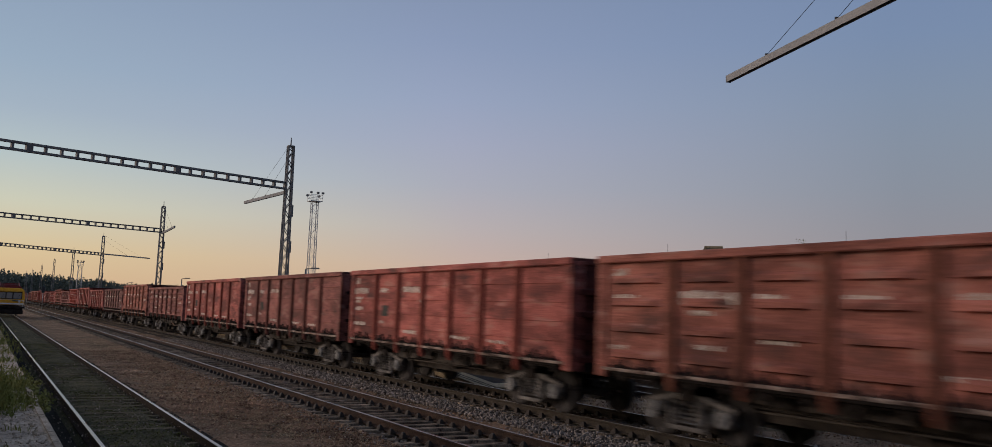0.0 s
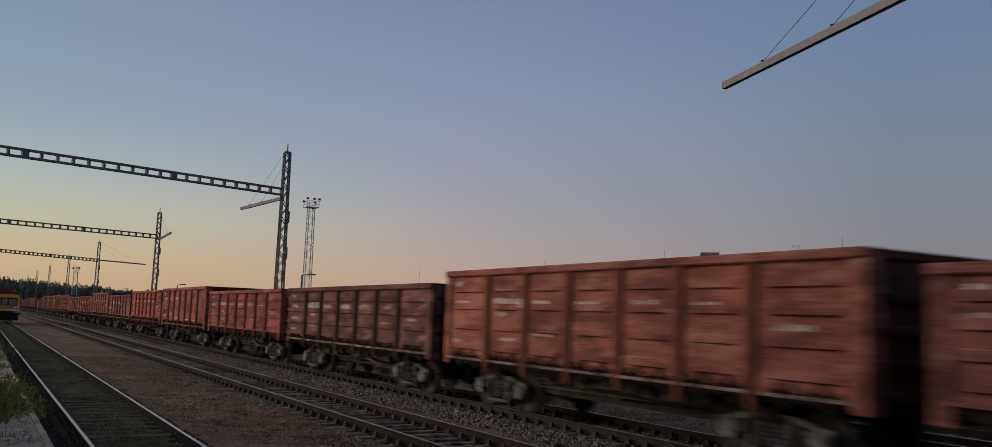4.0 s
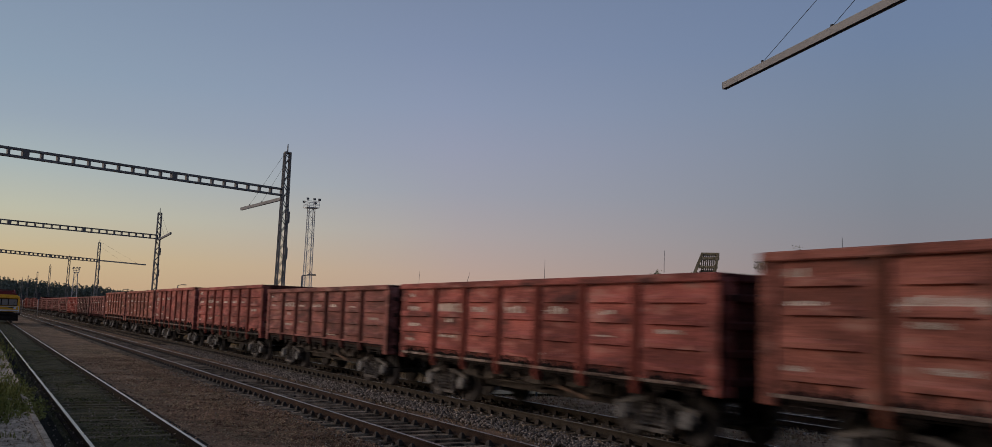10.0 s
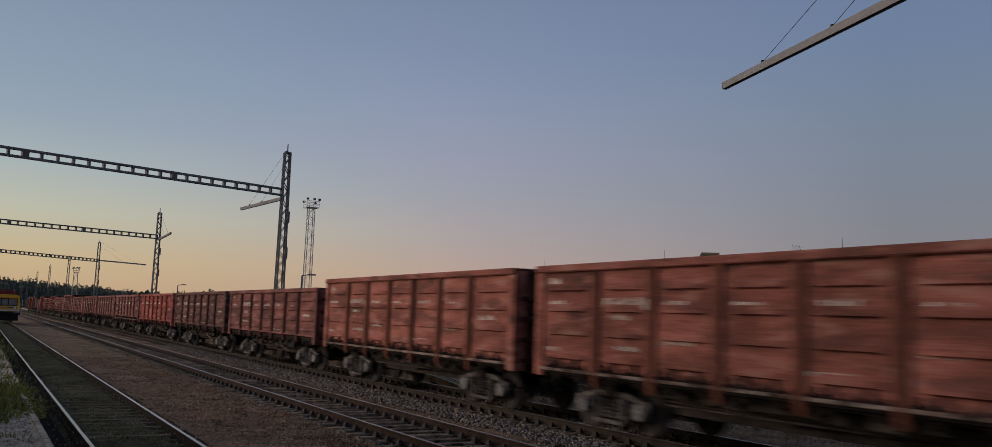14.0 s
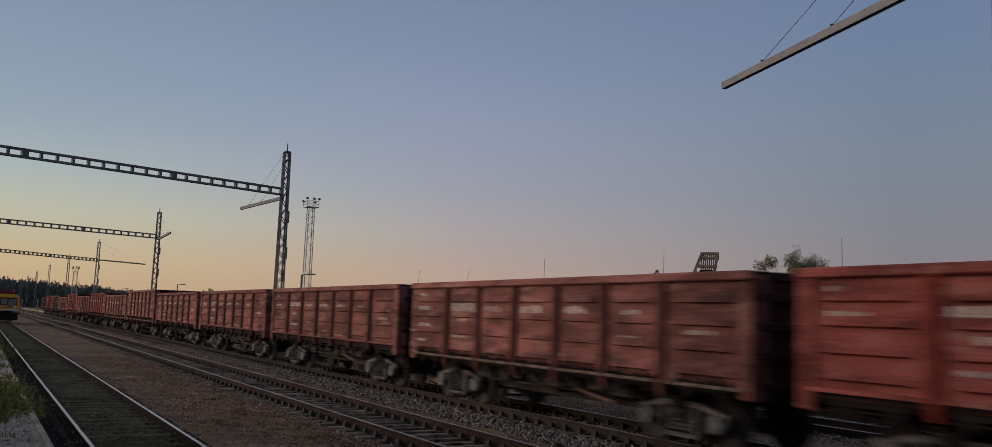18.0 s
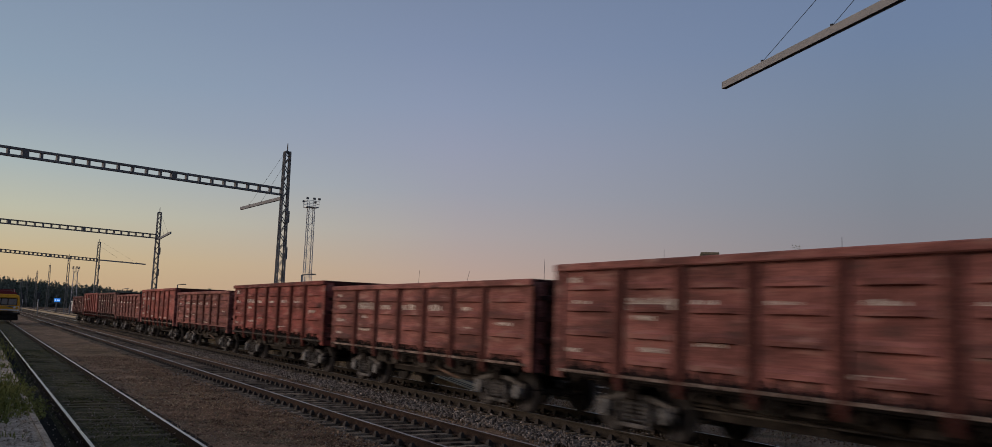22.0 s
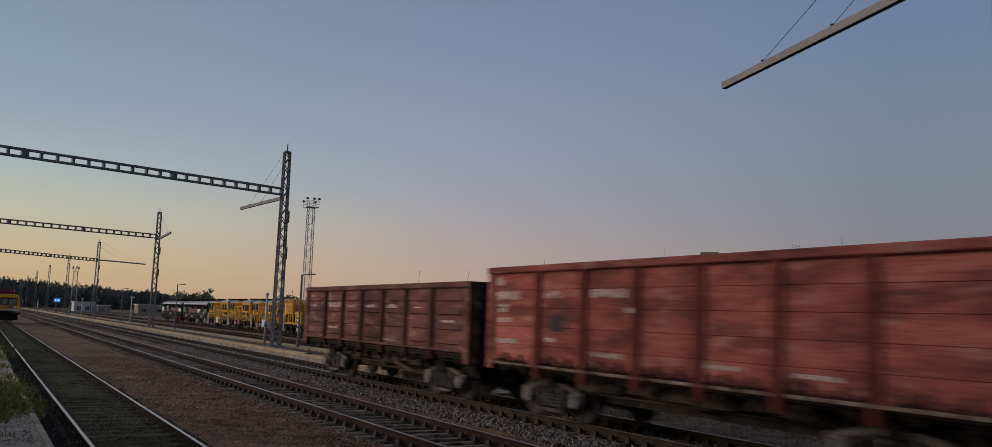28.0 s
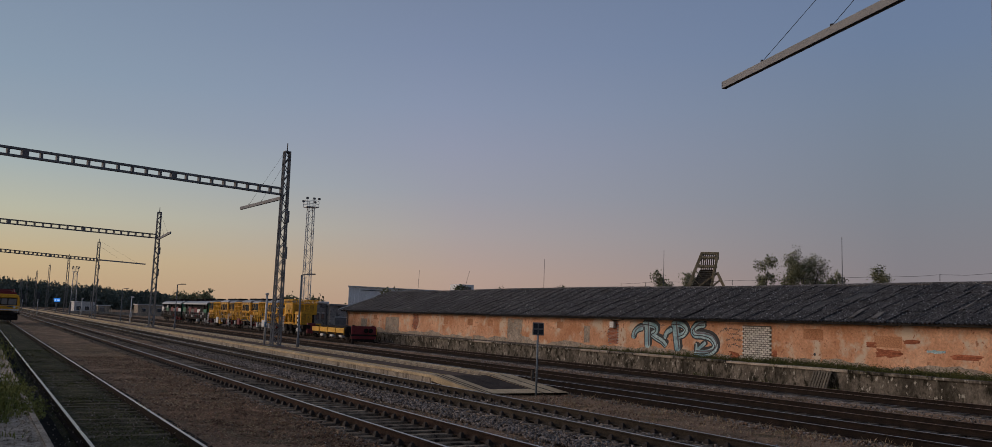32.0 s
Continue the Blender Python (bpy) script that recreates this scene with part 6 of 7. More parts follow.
def build_white_block():
    wb = thing("industrial_hall", (0, 0, -0.3), label="large pale ribbed industrial hall behind the shed", category="building")
    bm = B()
    prism(bm, [(45.6, 120.0), (72.0, 120.0), (84.0, 150.0), (57.6, 150.0)], "z", 0, 6.3)
    part("wall", bm, M_HALL, wb)
    bm = B()
    box(bm, -0.04, 0.04, -0.02, 0.02, 0, 5.3)
    me = mesh_from(bm, M_HALL, "wall_rib")
    for i in range(44):
        piece("wall_rib", me, wb, (45.9 + i * 0.6, 119.97, 0))
    solid("window_band", wb, 47.5, 70.0, 119.9, 120.02, 5.86, 5.98, M_GLASS, 0)
    bm = B()
    prism(bm, [(45.4, 119.8), (72.2, 119.8), (84.2, 150.2), (57.6, 150.2)], "z", 6.3, 6.45)
    part("parapet", bm, M_LGREY, wb)
    pent = solid("roof_house", wb, 63.8, 66.4, 121, 124, 6.45, 7.6, M_LGREY, 0.03)
    solid("roof_house_window", pent, 64.3, 65.9, 120.93, 121.02, 6.7, 7.2, M_GLASS, 0)


build_white_block()


def build_fence(x0, x1, y, step):
    fn = thing("yard_fence", (0, 0, -0.3), label="low grey concrete and wire yard fence", category="fence")
    bm = B()
    box(bm, -0.07, 0.07, -0.07, 0.07, 0, 1.7)
    me = mesh_from(bm, M_CONC, "post")
    bm = B()
    box(bm, 0.08, step - 0.08, -0.02, 0.02, 0.05, 0.75)
    for z in (1.0, 1.25, 1.5):
        box(bm, 0, step, -0.012, 0.012, z - 0.012, z + 0.012)
    pn = mesh_from(bm, M_CONC, "panel")
    x = x0
    while x < x1:
        piece("post", me, fn, (x, y, 0))
        piece("panel", pn, fn, (x, y, 0))
        x += step


build_fence(20.0, 78.0, 246.0, 2.5)


# ---------------------------------------------------------------- goods shed details
def ribbon(bm, pts, w, x):
    """A brush stroke of constant width on the wall, through (y, z) points."""
    n = len(pts)
    L, R = [], []
    for i, (y, z) in enumerate(pts):
        a, b = pts[max(0, i - 1)], pts[min(n - 1, i + 1)]
        d = Vector((b[0] - a[0], b[1] - a[1])).normalized()
        k = w * (0.62 if i in (0, n - 1) else 1.0) / 2
        L.append((x, y - d.y * k, z + d.x * k))
        R.append((x, y + d.y * k, z - d.x * k))
    vl = [bm.verts.new(p) for p in L]
    vr = [bm.verts.new(p) for p in R]
    bl = [bm.verts.new((x + 0.003, p[1], p[2])) for p in L]
    br = [bm.verts.new((x + 0.003, p[1], p[2])) for p in R]
    for i in range(n - 1):
        bm.faces.new((vl[i], vl[i + 1], vr[i + 1], vr[i]))
        bm.faces.new((vl[i], bl[i], bl[i + 1], vl[i + 1]))
        bm.faces.new((vr[i], vr[i + 1], br[i + 1], br[i]))


def smooth_line(pts, k=4):
    out = []
    for i in range(len(pts) - 1):
        p0, p1, p2, p3 = pts[max(0, i - 1)], pts[i], pts[i + 1], pts[min(len(pts) - 1, i + 2)]
        for j in range(k):
            t = j / k
            out.append(tuple(0.5 * (2 * p1[c] + (p2[c] - p0[c]) * t + (2 * p0[c] - 5 * p1[c] + 4 * p2[c] - p3[c]) * t * t + (3 * p1[c] - p0[c] - 3 * p2[c] + p3[c]) * t ** 3) for c in (0, 1)))
    return out + [pts[-1]]


STROKES = [  # three big round letters: metres along the wall and above its foot
    ([(0.05, 0.60), (0.15, 0.93), (0.5, 1.17), (0.95, 1.26)], 0.33), ([(0.9, 1.45), (1.5, 1.44), (2.02, 1.32), (2.06, 1.08), (1.65, 0.90)], 0.33), ([(1.28, 1.5), (1.32, 0.8), (1.34, 0.14)], 0.46),
    ([(1.65, 0.92), (2.15, 0.70), (2.55, 0.56), (2.95, 0.30)], 0.33), ([(2.78, 0.70), (2.95, 1.03), (3.4, 1.22)], 0.27), ([(3.35, 1.5), (4.1, 1.5), (4.5, 1.25), (4.3, 0.98), (3.85, 0.86)], 0.33),
    ([(3.62, 1.55), (3.75, 0.8), (3.88, 0.06)], 0.48), ([(5.95, 1.55), (5.4, 1.48), (5.05, 1.22), (5.2, 1.0), (5.8, 0.98), (6.4, 0.85), (6.7, 0.5), (6.5, 0.2), (5.9, 0.05), (5.15, 0.05)], 0.38),
    ([(5.3, 0.55), (5.25, 0.12)], 0.22), ([(5.3, 0.14), (5.7, 0.42), (6.0, 0.62)], 0.22)]


def build_graffiti():
    y_left, z_low = 40.8, 0.74
    for k, (pts, w) in enumerate(STROKES):
        bm = B()
        ribbon(bm, smooth_line([(y_left - u - 0.09, z_low + v + 0.08) for u, v in pts]), w + 0.12, WX - 0.0015 - 0.0002 * k)
        part("graffiti_shadow", bm, M_GBLACK, SHED, "black drop shadow of the lettering")
        line = smooth_line([(y_left - u, z_low + v) for u, v in pts])
        bm = B()
        ribbon(bm, line, w + 0.11, WX - 0.004 - 0.0006 * k)
        g = part("graffiti_stroke", bm, M_GBLACK, SHED, "black outlined blue spray-painted lettering")
        bm = B()
        ribbon(bm, line, w - 0.04, WX - 0.013 - 0.0006 * k)
        part("graffiti_fill", bm, M_GBLUE, g, "pale blue fill")
    for k, (pts, w) in enumerate(STROKES):
        line = smooth_line([(y_left - u - 0.10, z_low + v + 0.10) for u, v in pts])
        if k in (0, 2, 6, 7):
            bm = B()
            ribbon(bm, line, w * 0.24, WX - 0.0185 - 0.0004 * k)
            part("graffiti_shade", bm, M_GSHADE, SHED, "dark grey shaded edge")
        if k in (1, 3, 5, 7, 8):
            bm = B()
            ribbon(bm, smooth_line([(y_left - u + 0.06, z_low + v - 0.03) for u, v in pts]), 0.055, WX - 0.0195 - 0.0004 * k)
            part("graffiti_line", bm, M_GBLACK, SHED, "thin black inner line")
    for k, (u, v) in enumerate(((7.35, 1.38), (7.9, 1.34), (7.5, 1.12), (7.95, 1.08), (7.45, 0.86), (8.0, 0.84), (7.5, 0.58), (7.95, 0.56), (2.3, 1.42), (8.6, 0.6), (7.0, 1.3))):
        line = smooth_line([(y_left - u - 0.52 * s / 8, z_low + v + 0.13 * math.sin(s * 2.6 + 2.1 * k) * (0.5 + 0.5 * math.cos(s * 3.1 + k))) for s in range(9)], 3)
        bm = B()
        ribbon(bm, line, 0.028, WX - 0.005)
        part("graffiti_tag", bm, M_GBLACK, SHED, "thin black scrawl that cannot be read")


build_graffiti()


def brick_patch(y0, y1, z0, z1, me, mortar, name, ragged, out, bw=0.255, bh=0.078):
    """Bare bricks where the plaster is gone: a doorway's full field, or a patch with a torn outline."""
    rr = random.Random(int(y0 * 100))
    yc, zc, hy, hz = (y0 + y1) / 2, (z0 + z1) / 2, (y1 - y0) / 2, (z1 - z0) / 2
    lobes = [rr.uniform(0.66, 1.06) for _ in range(14)]

    def reach(a):
        k = a / math.tau * 14 % 14
        i = int(k)
        return lobes[i] * (1 - k + i) + lobes[(i + 1) % 14] * (k - i)
    bm = B()
    if ragged:
        ring = []
        for i in range(42):
            a = math.tau * i / 42
            c, d = math.cos(a), math.sin(a)
            k = (abs(c) ** 5 + abs(d) ** 5) ** (-1 / 5) * reach(a) * rr.uniform(0.96, 1.04)
            ring.append((yc + hy * c * k, zc + hz * d * k))
        prism(bm, ring, "x", WX - out + 0.006, WX + 0.01)
    else:
        box(bm, WX - out + 0.006, WX + 0.01, y0 + 0.03, y1 - 0.03, z0 + 0.02, z1 - 0.02)
    pl = part("mortar_bed", bm, mortar, SHED)
    row, z = 0, z0
    while z + bh <= z1 + 0.01:
        y = y0 - (bw / 2 if row % 2 else 0)
        while y < y1:
            u, w = (y + bw / 2 - yc) / hy, (z + bh / 2 - zc) / hz
            inside = (abs(u) ** 5 + abs(w) ** 5) ** (1 / 5) < reach(math.atan2(w, u) % math.tau) * 0.98
            if (inside if ragged else y0 - 0.02 <= y and y + bw <= y1 + 0.14):
                piece(name, me, pl, (WX - out + rr.uniform(-0.004, 0.004), y, z))
            y += bw
        z += bh
        row += 1
    return pl


def brick_mesh(m, bw=0.243, bh=0.066):
    bm = B()
    box(bm, 0, 0.05, 0, bw, 0, bh)
    bevelled(bm, 0.006)
    return mesh_from(bm, m, "brick")


def build_shed_details():
    wb, rb = brick_mesh(M_BRICKW, 0.236, 0.082), brick_mesh(M_BRICKR)
    joint = mat("sunken_dark_joint", (0.085, 0.072, 0.058), (0.15, 0.13, 0.105), 4, 50, 0.95)
    door = brick_patch(30.34, 32.22, 0.60, 2.33, wb, joint, "brick", False, 0.03, 0.258, 0.105)
    door["label"] = "doorway bricked up with pale bricks"
    for y0, y1, z0, z1 in ((69.8, 71.0, 0.95, 2.5), (42.0, 43.2, 0.75, 2.45), (23.35, 24.75, 1.16, 1.52), (19.9, 21.4, 1.24, 1.46), (22.55, 23.3, 1.76, 1.96), (32.4, 33.1, 0.62, 1.0), (24.6, 25.1, 1.55, 1.8), (30.0, 30.3, 0.8, 1.2), (17.9, 19.0, 1.3, 1.6)):
        brick_patch(y0, y1, z0, z1, rb, M_BRICKR if z1 - z0 < 0.6 else M_MORTAR, "brick", True, 0.012)
    # patches of grey render
    rr = random.Random(5)
    for y0, y1, z0, z1, m in ((73.9, 76.9, 0.62, 2.05, M_GREYPLA), (52.9, 54.9, 0.62, 2.28, M_GREYPLA), (27.35, 28.45, 1.72, 2.26, M_PLDARK), (81.5, 83.0, 0.62, 1.8, M_GREYPLA),
                              (47.9, 48.6, 1.7, 2.2, M_PLDARK), (60.1, 60.9, 1.6, 2.15, M_PLDARK), (64.2, 65.0, 1.6, 2.15, M_PLDARK), (79.0, 79.8, 1.7, 2.2, M_PLDARK), (57.0, 57.8, 1.6, 2.15, M_PLDARK), (45.0, 45.6, 0.9, 2.0, M_GREYPLA), (23.4, 24.7, 1.55, 2.1, M_PLDARK), (21.5, 22.3, 1.42, 1.6, M_GBLUE)):
        n = 7
        out = [(y0 + (y1 - y0) * i / n, z0 + rr.uniform(0, 0.05)) for i in range(n + 1)] + [(y1 - (y1 - y0) * i / n, z1 - rr.uniform(0, 0.07)) for i in range(n + 1)]
        bm = B()
        prism(bm, out, "x", WX - 0.008, WX + 0.01)
        part("plaster_patch", bm, m, SHED, "patch of mended plaster")
    # where the render has fallen off along the foot of the wall
    bm = B()
    y = SHED_Y0
    cols = []
    while y < SHED_Y1:
        h = 0.24 + 0.34 * noise.noise((y * 0.35, 0, 9)) + 0.14 * noise.noise((y * 1.6, 3, 9)) + 0.07 * noise.noise((y * 5.0, 3, 2))
        cols.append((y, WBASE - 0.03, WBASE + max(0.03, h)))
        y += 0.22
    a = [bm.verts.new((WX - 0.006, y, lo)) for y, lo, hi in cols]
    b = [bm.verts.new((WX - 0.006, y, hi)) for y, lo, hi in cols]
    c = [bm.verts.new((WX + 0.01, y, hi)) for y, lo, hi in cols]
    for i in range(len(cols) - 1):
        bm.faces.new((a[i], a[i + 1], b[i + 1], b[i]))
        bm.faces.new((b[i], b[i + 1], c[i + 1], c[i]))
    part("bare_plinth", bm, M_GREYPLA, SHED, "grey plinth where plaster has fallen")
    # fuse box, cables and holes
    solid("fuse_box", SHED, WX - 0.22, WX - 0.01, 42.35, 42.75, 1.92, 2.28, M_LGREY, 0.02, "grey metal fuse box")
    bm = B()
    tube(bm, (WX - 0.06, 42.5, 2.28), (WX - 0.06, 42.9, 2.5), 0.02, n=6)
    tube(bm, (WX - 0.06, 42.6, 2.3), (WX - 0.06, 41.6, 2.42), 0.02, n=6)
    part("cable", bm, M_WIRE, SHED)
    for y, z in ((27.85, 2.16), (27.82, 1.1)):
        bm = B()
        lathe(bm, [(0, 0.07), (0.004, 0.02)], "x", 9, (WX - 0.005, y, z))
        part("vent_hole", bm, M_GBLACK, SHED)
    bm = B()
    tube(bm, (WX - 0.08, 86.6, 0.65), (WX - 0.08, 86.6, 2.1), 0.05, n=7)
    tube(bm, (WX - 0.08, 86.6, 2.1), (WX - 0.4, 86.1, 2.42), 0.05, n=7)
    part("drain_pipe", bm, M_GREYP, SHED)
    # eaves boards, near black to paint the shadow under the roof, and ridge caps
    eave_shade = mat("eaves_shadow_board", (0.016, 0.014, 0.012), (0.034, 0.030, 0.026), 3, 40, 0.95, bump=0.4)
    for i in range(20):
        a = SHED_Y0 - 0.2 + i * 4.28
        dz = eave_lift(a + 2)
        solid("eaves_board", SHED, EAVE_X + 0.03, EAVE_X + 0.08, a, a + 4.25, EAVE_Z - 0.13 + dz, EAVE_Z - 0.03 + dz, eave_shade, 0)
    bm = B()
    prism(bm, [(-0.26, -0.07), (0, 0.03), (0.26, -0.07), (0.26, -0.04), (0, 0.06), (-0.26, -0.04)], "y", 0, 1.7)
    cap = mesh_from(bm, M_ROOF, "ridge_cap")
    for i in range(54):
        y = SHED_Y0 - 0.3 + i * 1.68
        if y < SHED_Y1 + 0.2:
            piece("ridge_cap", cap, SHED, (RIDGE_X + 0.05, y, RIDGE_Z + 0.05 + ridge_drop(y) + 0.05 * noise.noise((y * 0.07, 0.9, 1))), rng.uniform(-0.5, 0.5))
    pale = mat("pale_roof_sheet", (0.105, 0.098, 0.090), (0.18, 0.168, 0.156), 1.5, 14, 0.9, bump=0.8, c4=(0.34, 0.32, 0.30), flecks=9, share=0.63)
    sheets = [o for o in SHED.children if o.name.startswith("roof_sheet")]
    for o in random.Random(11).sample(sheets, 10):
        o.material_slots[0].link = "OBJECT"
        o.material_slots[0].material = pale
    # loose strips of roofing felt that lie on the slope
    ang = math.atan2(RIDGE_Z - EAVE_Z, RIDGE_X - EAVE_X)
    rr = random.Random(21)
    for y, d, w, ln in [(25.6, 0.25, 0.22, 1.3), (24.4, 0.15, 0.28, 0.9), (45.2, 0.3, 0.3, 1.2), (44.0, 1.2, 0.16, 2.2), (66.5, 0.4, 0.4, 1.0), (71.5, 0.1, 0.25, 1.5)] + [(rr.uniform(17, 80), rr.uniform(0.2, 4.2), rr.uniform(0.04, 0.10), rr.uniform(0.25, 1.1)) for _ in range(60)]:
        bm = B()
        box(bm, 0, ln, -w / 2, w / 2, 0, 0.012)
        st = part("roof_strip", bm, pale, SHED, "loose pale strip of roofing")
        dz0, dz1 = eave_lift(y), ridge_drop(y)
        st.matrix_basis = (Matrix.Translation((EAVE_X + d * math.cos(ang), y, EAVE_Z + dz0 + (dz1 - dz0) * d / 5.9 + d * math.sin(ang) + 0.10))
                           @ Matrix.Rotation(-ang, 4, "Y") @ Matrix.Rotation(rr.uniform(-0.25, 0.25), 4, "Z"))
    # bent pale verge board at the far gable
    bm = B()
    beam(bm, (EAVE_X - 0.1, SHED_Y1 + 0.75, EAVE_Z + 0.02), (EAVE_X + 1.9, SHED_Y1 + 0.75, EAVE_Z + 0.80), 0.05, 0.16)
    part("verge_board", bm, M_LGREY, SHED, "bent pale metal verge")


build_shed_details()


def build_roof_pole(y, h, lean):
    """Tall thin poles behind the ridge."""
    rp = thing("aerial_pole", (39.4, y, 4.02), label="thin grey aerial pole on the shed roof", category="pole", group="roof aerials")
    bm = B()
    tube(bm, (0, 0, 0), (0, lean, h), 0.026, 0.014, 6)
    part("pole", bm, M_GREYP, rp)
    solid("foot", rp, -0.1, 0.1, -0.1, 0.1, 0.0, 0.12, M_GREYP, 0.01)


for yy, hh, lean in ((60.1, 3.1, 0.0), (45.6, 3.15, 0.0), (31.4, 3.15, 0.03), (87.3 - 3.4, 2.9, -0.25), (74.0, 2.5, -1.25)):
    build_roof_pole(yy, hh, lean)


def build_roof_wire():
    rw = thing("lightning_wire", (38.0, 24.0, RIDGE_Z + 0.04), label="thin wire on short stands along the ridge", category="wire")
    bm = B()
    for i in range(0, 15):
        beam(bm, (0.05, i * 2.6 - 12, 0), (0.05, i * 2.6 - 12, 0.3), 0.022)
    part("stand", bm, M_WIRE, rw)
    bm = B()
    for i in range(0, 14):
        a, b = i * 2.6 - 12, (i + 1) * 2.6 - 12
        tube(bm, (0.05, a, 0.29), (0.05, (a + b) / 2, 0.23), 0.007, n=4)
        tube(bm, (0.05, (a + b) / 2, 0.23), (0.05, b, 0.29), 0.007, n=4)
    part("wire", bm, M_WIRE, rw)


build_roof_wire()


def build_hopper():
    """An old timber loading trestle with a sloping slatted chute, behind the shed."""
    hp = thing("loading_trestle", (46.0, 48.27, -0.3), -44, label="old grey timber loading trestle with a sloping slatted chute", category="trestle")
    zt = 7.80
    # the chute runs down towards one side between two deep cheeks
    head, foot = ((-0.52, 0.0), (0.62, 0.0)), ((-1.75, 0.0), (0.05, 0.0))
    for y in (-0.55, 0.55):
        for k in (0, 1):
            bm = B()
            beam(bm, (foot[k][0] - 0.85 * (1 - k) - 0.4 * k, y * 1.15, 2.4), (head[k][0], y, zt), 0.17)
            part("leg", bm, M_TIMBER, hp)
        bm = B()
        beam(bm, (3.6, y * 1.5, 0.0), (0.6, y, zt - 1.4), 0.16)
        part("leg", bm, M_TIMBER, hp)
        bm = B()
        beam(bm, (-2.7, y * 1.5, 0.0), (-1.4, y, 5.2), 0.16)
        part("leg", bm, M_TIMBER, hp)
        for x0, z0, x1, z1 in ((-0.9, 5.2, 0.62, zt - 1.4), (0.2, 4.4, 1.35, 5.0), (-0.2, 5.0, 0.8, 5.9)):
            bm = B()
            beam(bm, (x0, y, z0), (x1, y, z1), 0.10)
            part("brace", bm, M_TIMBER, hp)
    for x0, x1, z in ((-0.6, 0.7, zt), (-0.6, 0.7, zt - 0.32), (-0.78, 0.58, zt - 0.95)):
        for y in (-0.55, 0.55):
            bm = B()
            beam(bm, (x0, y, z), (x1, y, z), 0.13)
            part("tie_beam", bm, M_TIMBER, hp)
    for x in (-0.52, 0.62):
        bm = B()
        beam(bm, (x, -0.6, zt), (x, 0.6, zt), 0.13)
        part("tie_beam", bm, M_TIMBER, hp)
    bm = B()
    box(bm, -0.62, 0.62, -0.035, 0.035, -0.05, 0.05)
    me = mesh_from(bm, M_OLDTIMBER, "slat")
    for i in range(17):
        k = i / 16
        piece("slat", me, hp, (-0.10 - 1.05 * k, -0.45 + 0.1 * (i % 2), zt - 1.35 - k * 2.4))
    bm = B()
    prism(bm, [(-0.62, zt - 1.2), (0.48, zt - 1.2), (-0.35, 4.0), (-1.75, 4.0)], "y", -0.30, -0.26)
    part("chute_floor", bm, M_WOODSLP, hp, "dark chute boards")
    bm = B()
    box(bm, -0.05, 0.05, -0.015, 0.015, -0.62, 0.62)
    me = mesh_from(bm, M_OLDTIMBER, "board")
    for i in range(8):
        piece("board", me, hp, (-0.56 + 0.145 * i, 0.5, zt - 0.62), 0)
    for i in range(7):
        bm = B()
        beam(bm, (-0.6 - 0.17 * i, -0.52, zt - 0.55 * i - 0.2), (-0.2 - 0.17 * i, -0.48, zt - 0.55 * i - 0.62), 0.07)
        part("brace", bm, M_TIMBER, hp)


build_hopper()


def build_pallet():
    pt = new("wooden_pallet")
    tagged(pt, "weathered wooden pallet leaning on the dock face", "pallet")
    pt.matrix_basis = pose(29.42, 24.3, -0.24, 0, 24, -4)
    for i in range(7):
        bm = B()
        box(bm, 0.0, 0.025, i * 0.145, i * 0.145 + 0.085, 0.0, 0.86)
        part("board", bm, M_OLDTIMBER, pt)
    for z in (0.0, 0.42, 0.82):
        bm = B()
        box(bm, 0.025, 0.11, 0.0, 0.96, z, z + 0.1)
        part("bearer", bm, M_WOODSLP, pt)


build_pallet()

# ---------------------------------------------------------------- trees, woods, weeds and stones
def quads_mesh(name, centres, sizes, m, gen, flat=False):
    """Many small leaf-shaped quads, each turned at random."""
    n = len(centres)
    a = gen.normal(size=(n, 3))
    a /= np.linalg.norm(a, axis=1, keepdims=True)
    b = np.cross(a, gen.normal(size=(n, 3)))
    b /= np.linalg.norm(b, axis=1, keepdims=True)
    s = np.asarray(sizes).reshape(-1, 1)
    v = np.stack([centres - a * s, centres + b * s * 0.55, centres + a * s, centres - b * s * 0.55], 1).reshape(-1, 3)
    me = bpy.data.meshes.new(name)
    me.vertices.add(len(v))
    me.vertices.foreach_set("co", v.ravel())
    me.loops.add(4 * n)
    me.loops.foreach_set("vertex_index", np.arange(4 * n))
    me.polygons.add(n)
    me.polygons.foreach_set("loop_start", np.arange(0, 4 * n, 4))
    me.update(calc_edges=True)
    me.materials.append(m)
    return me


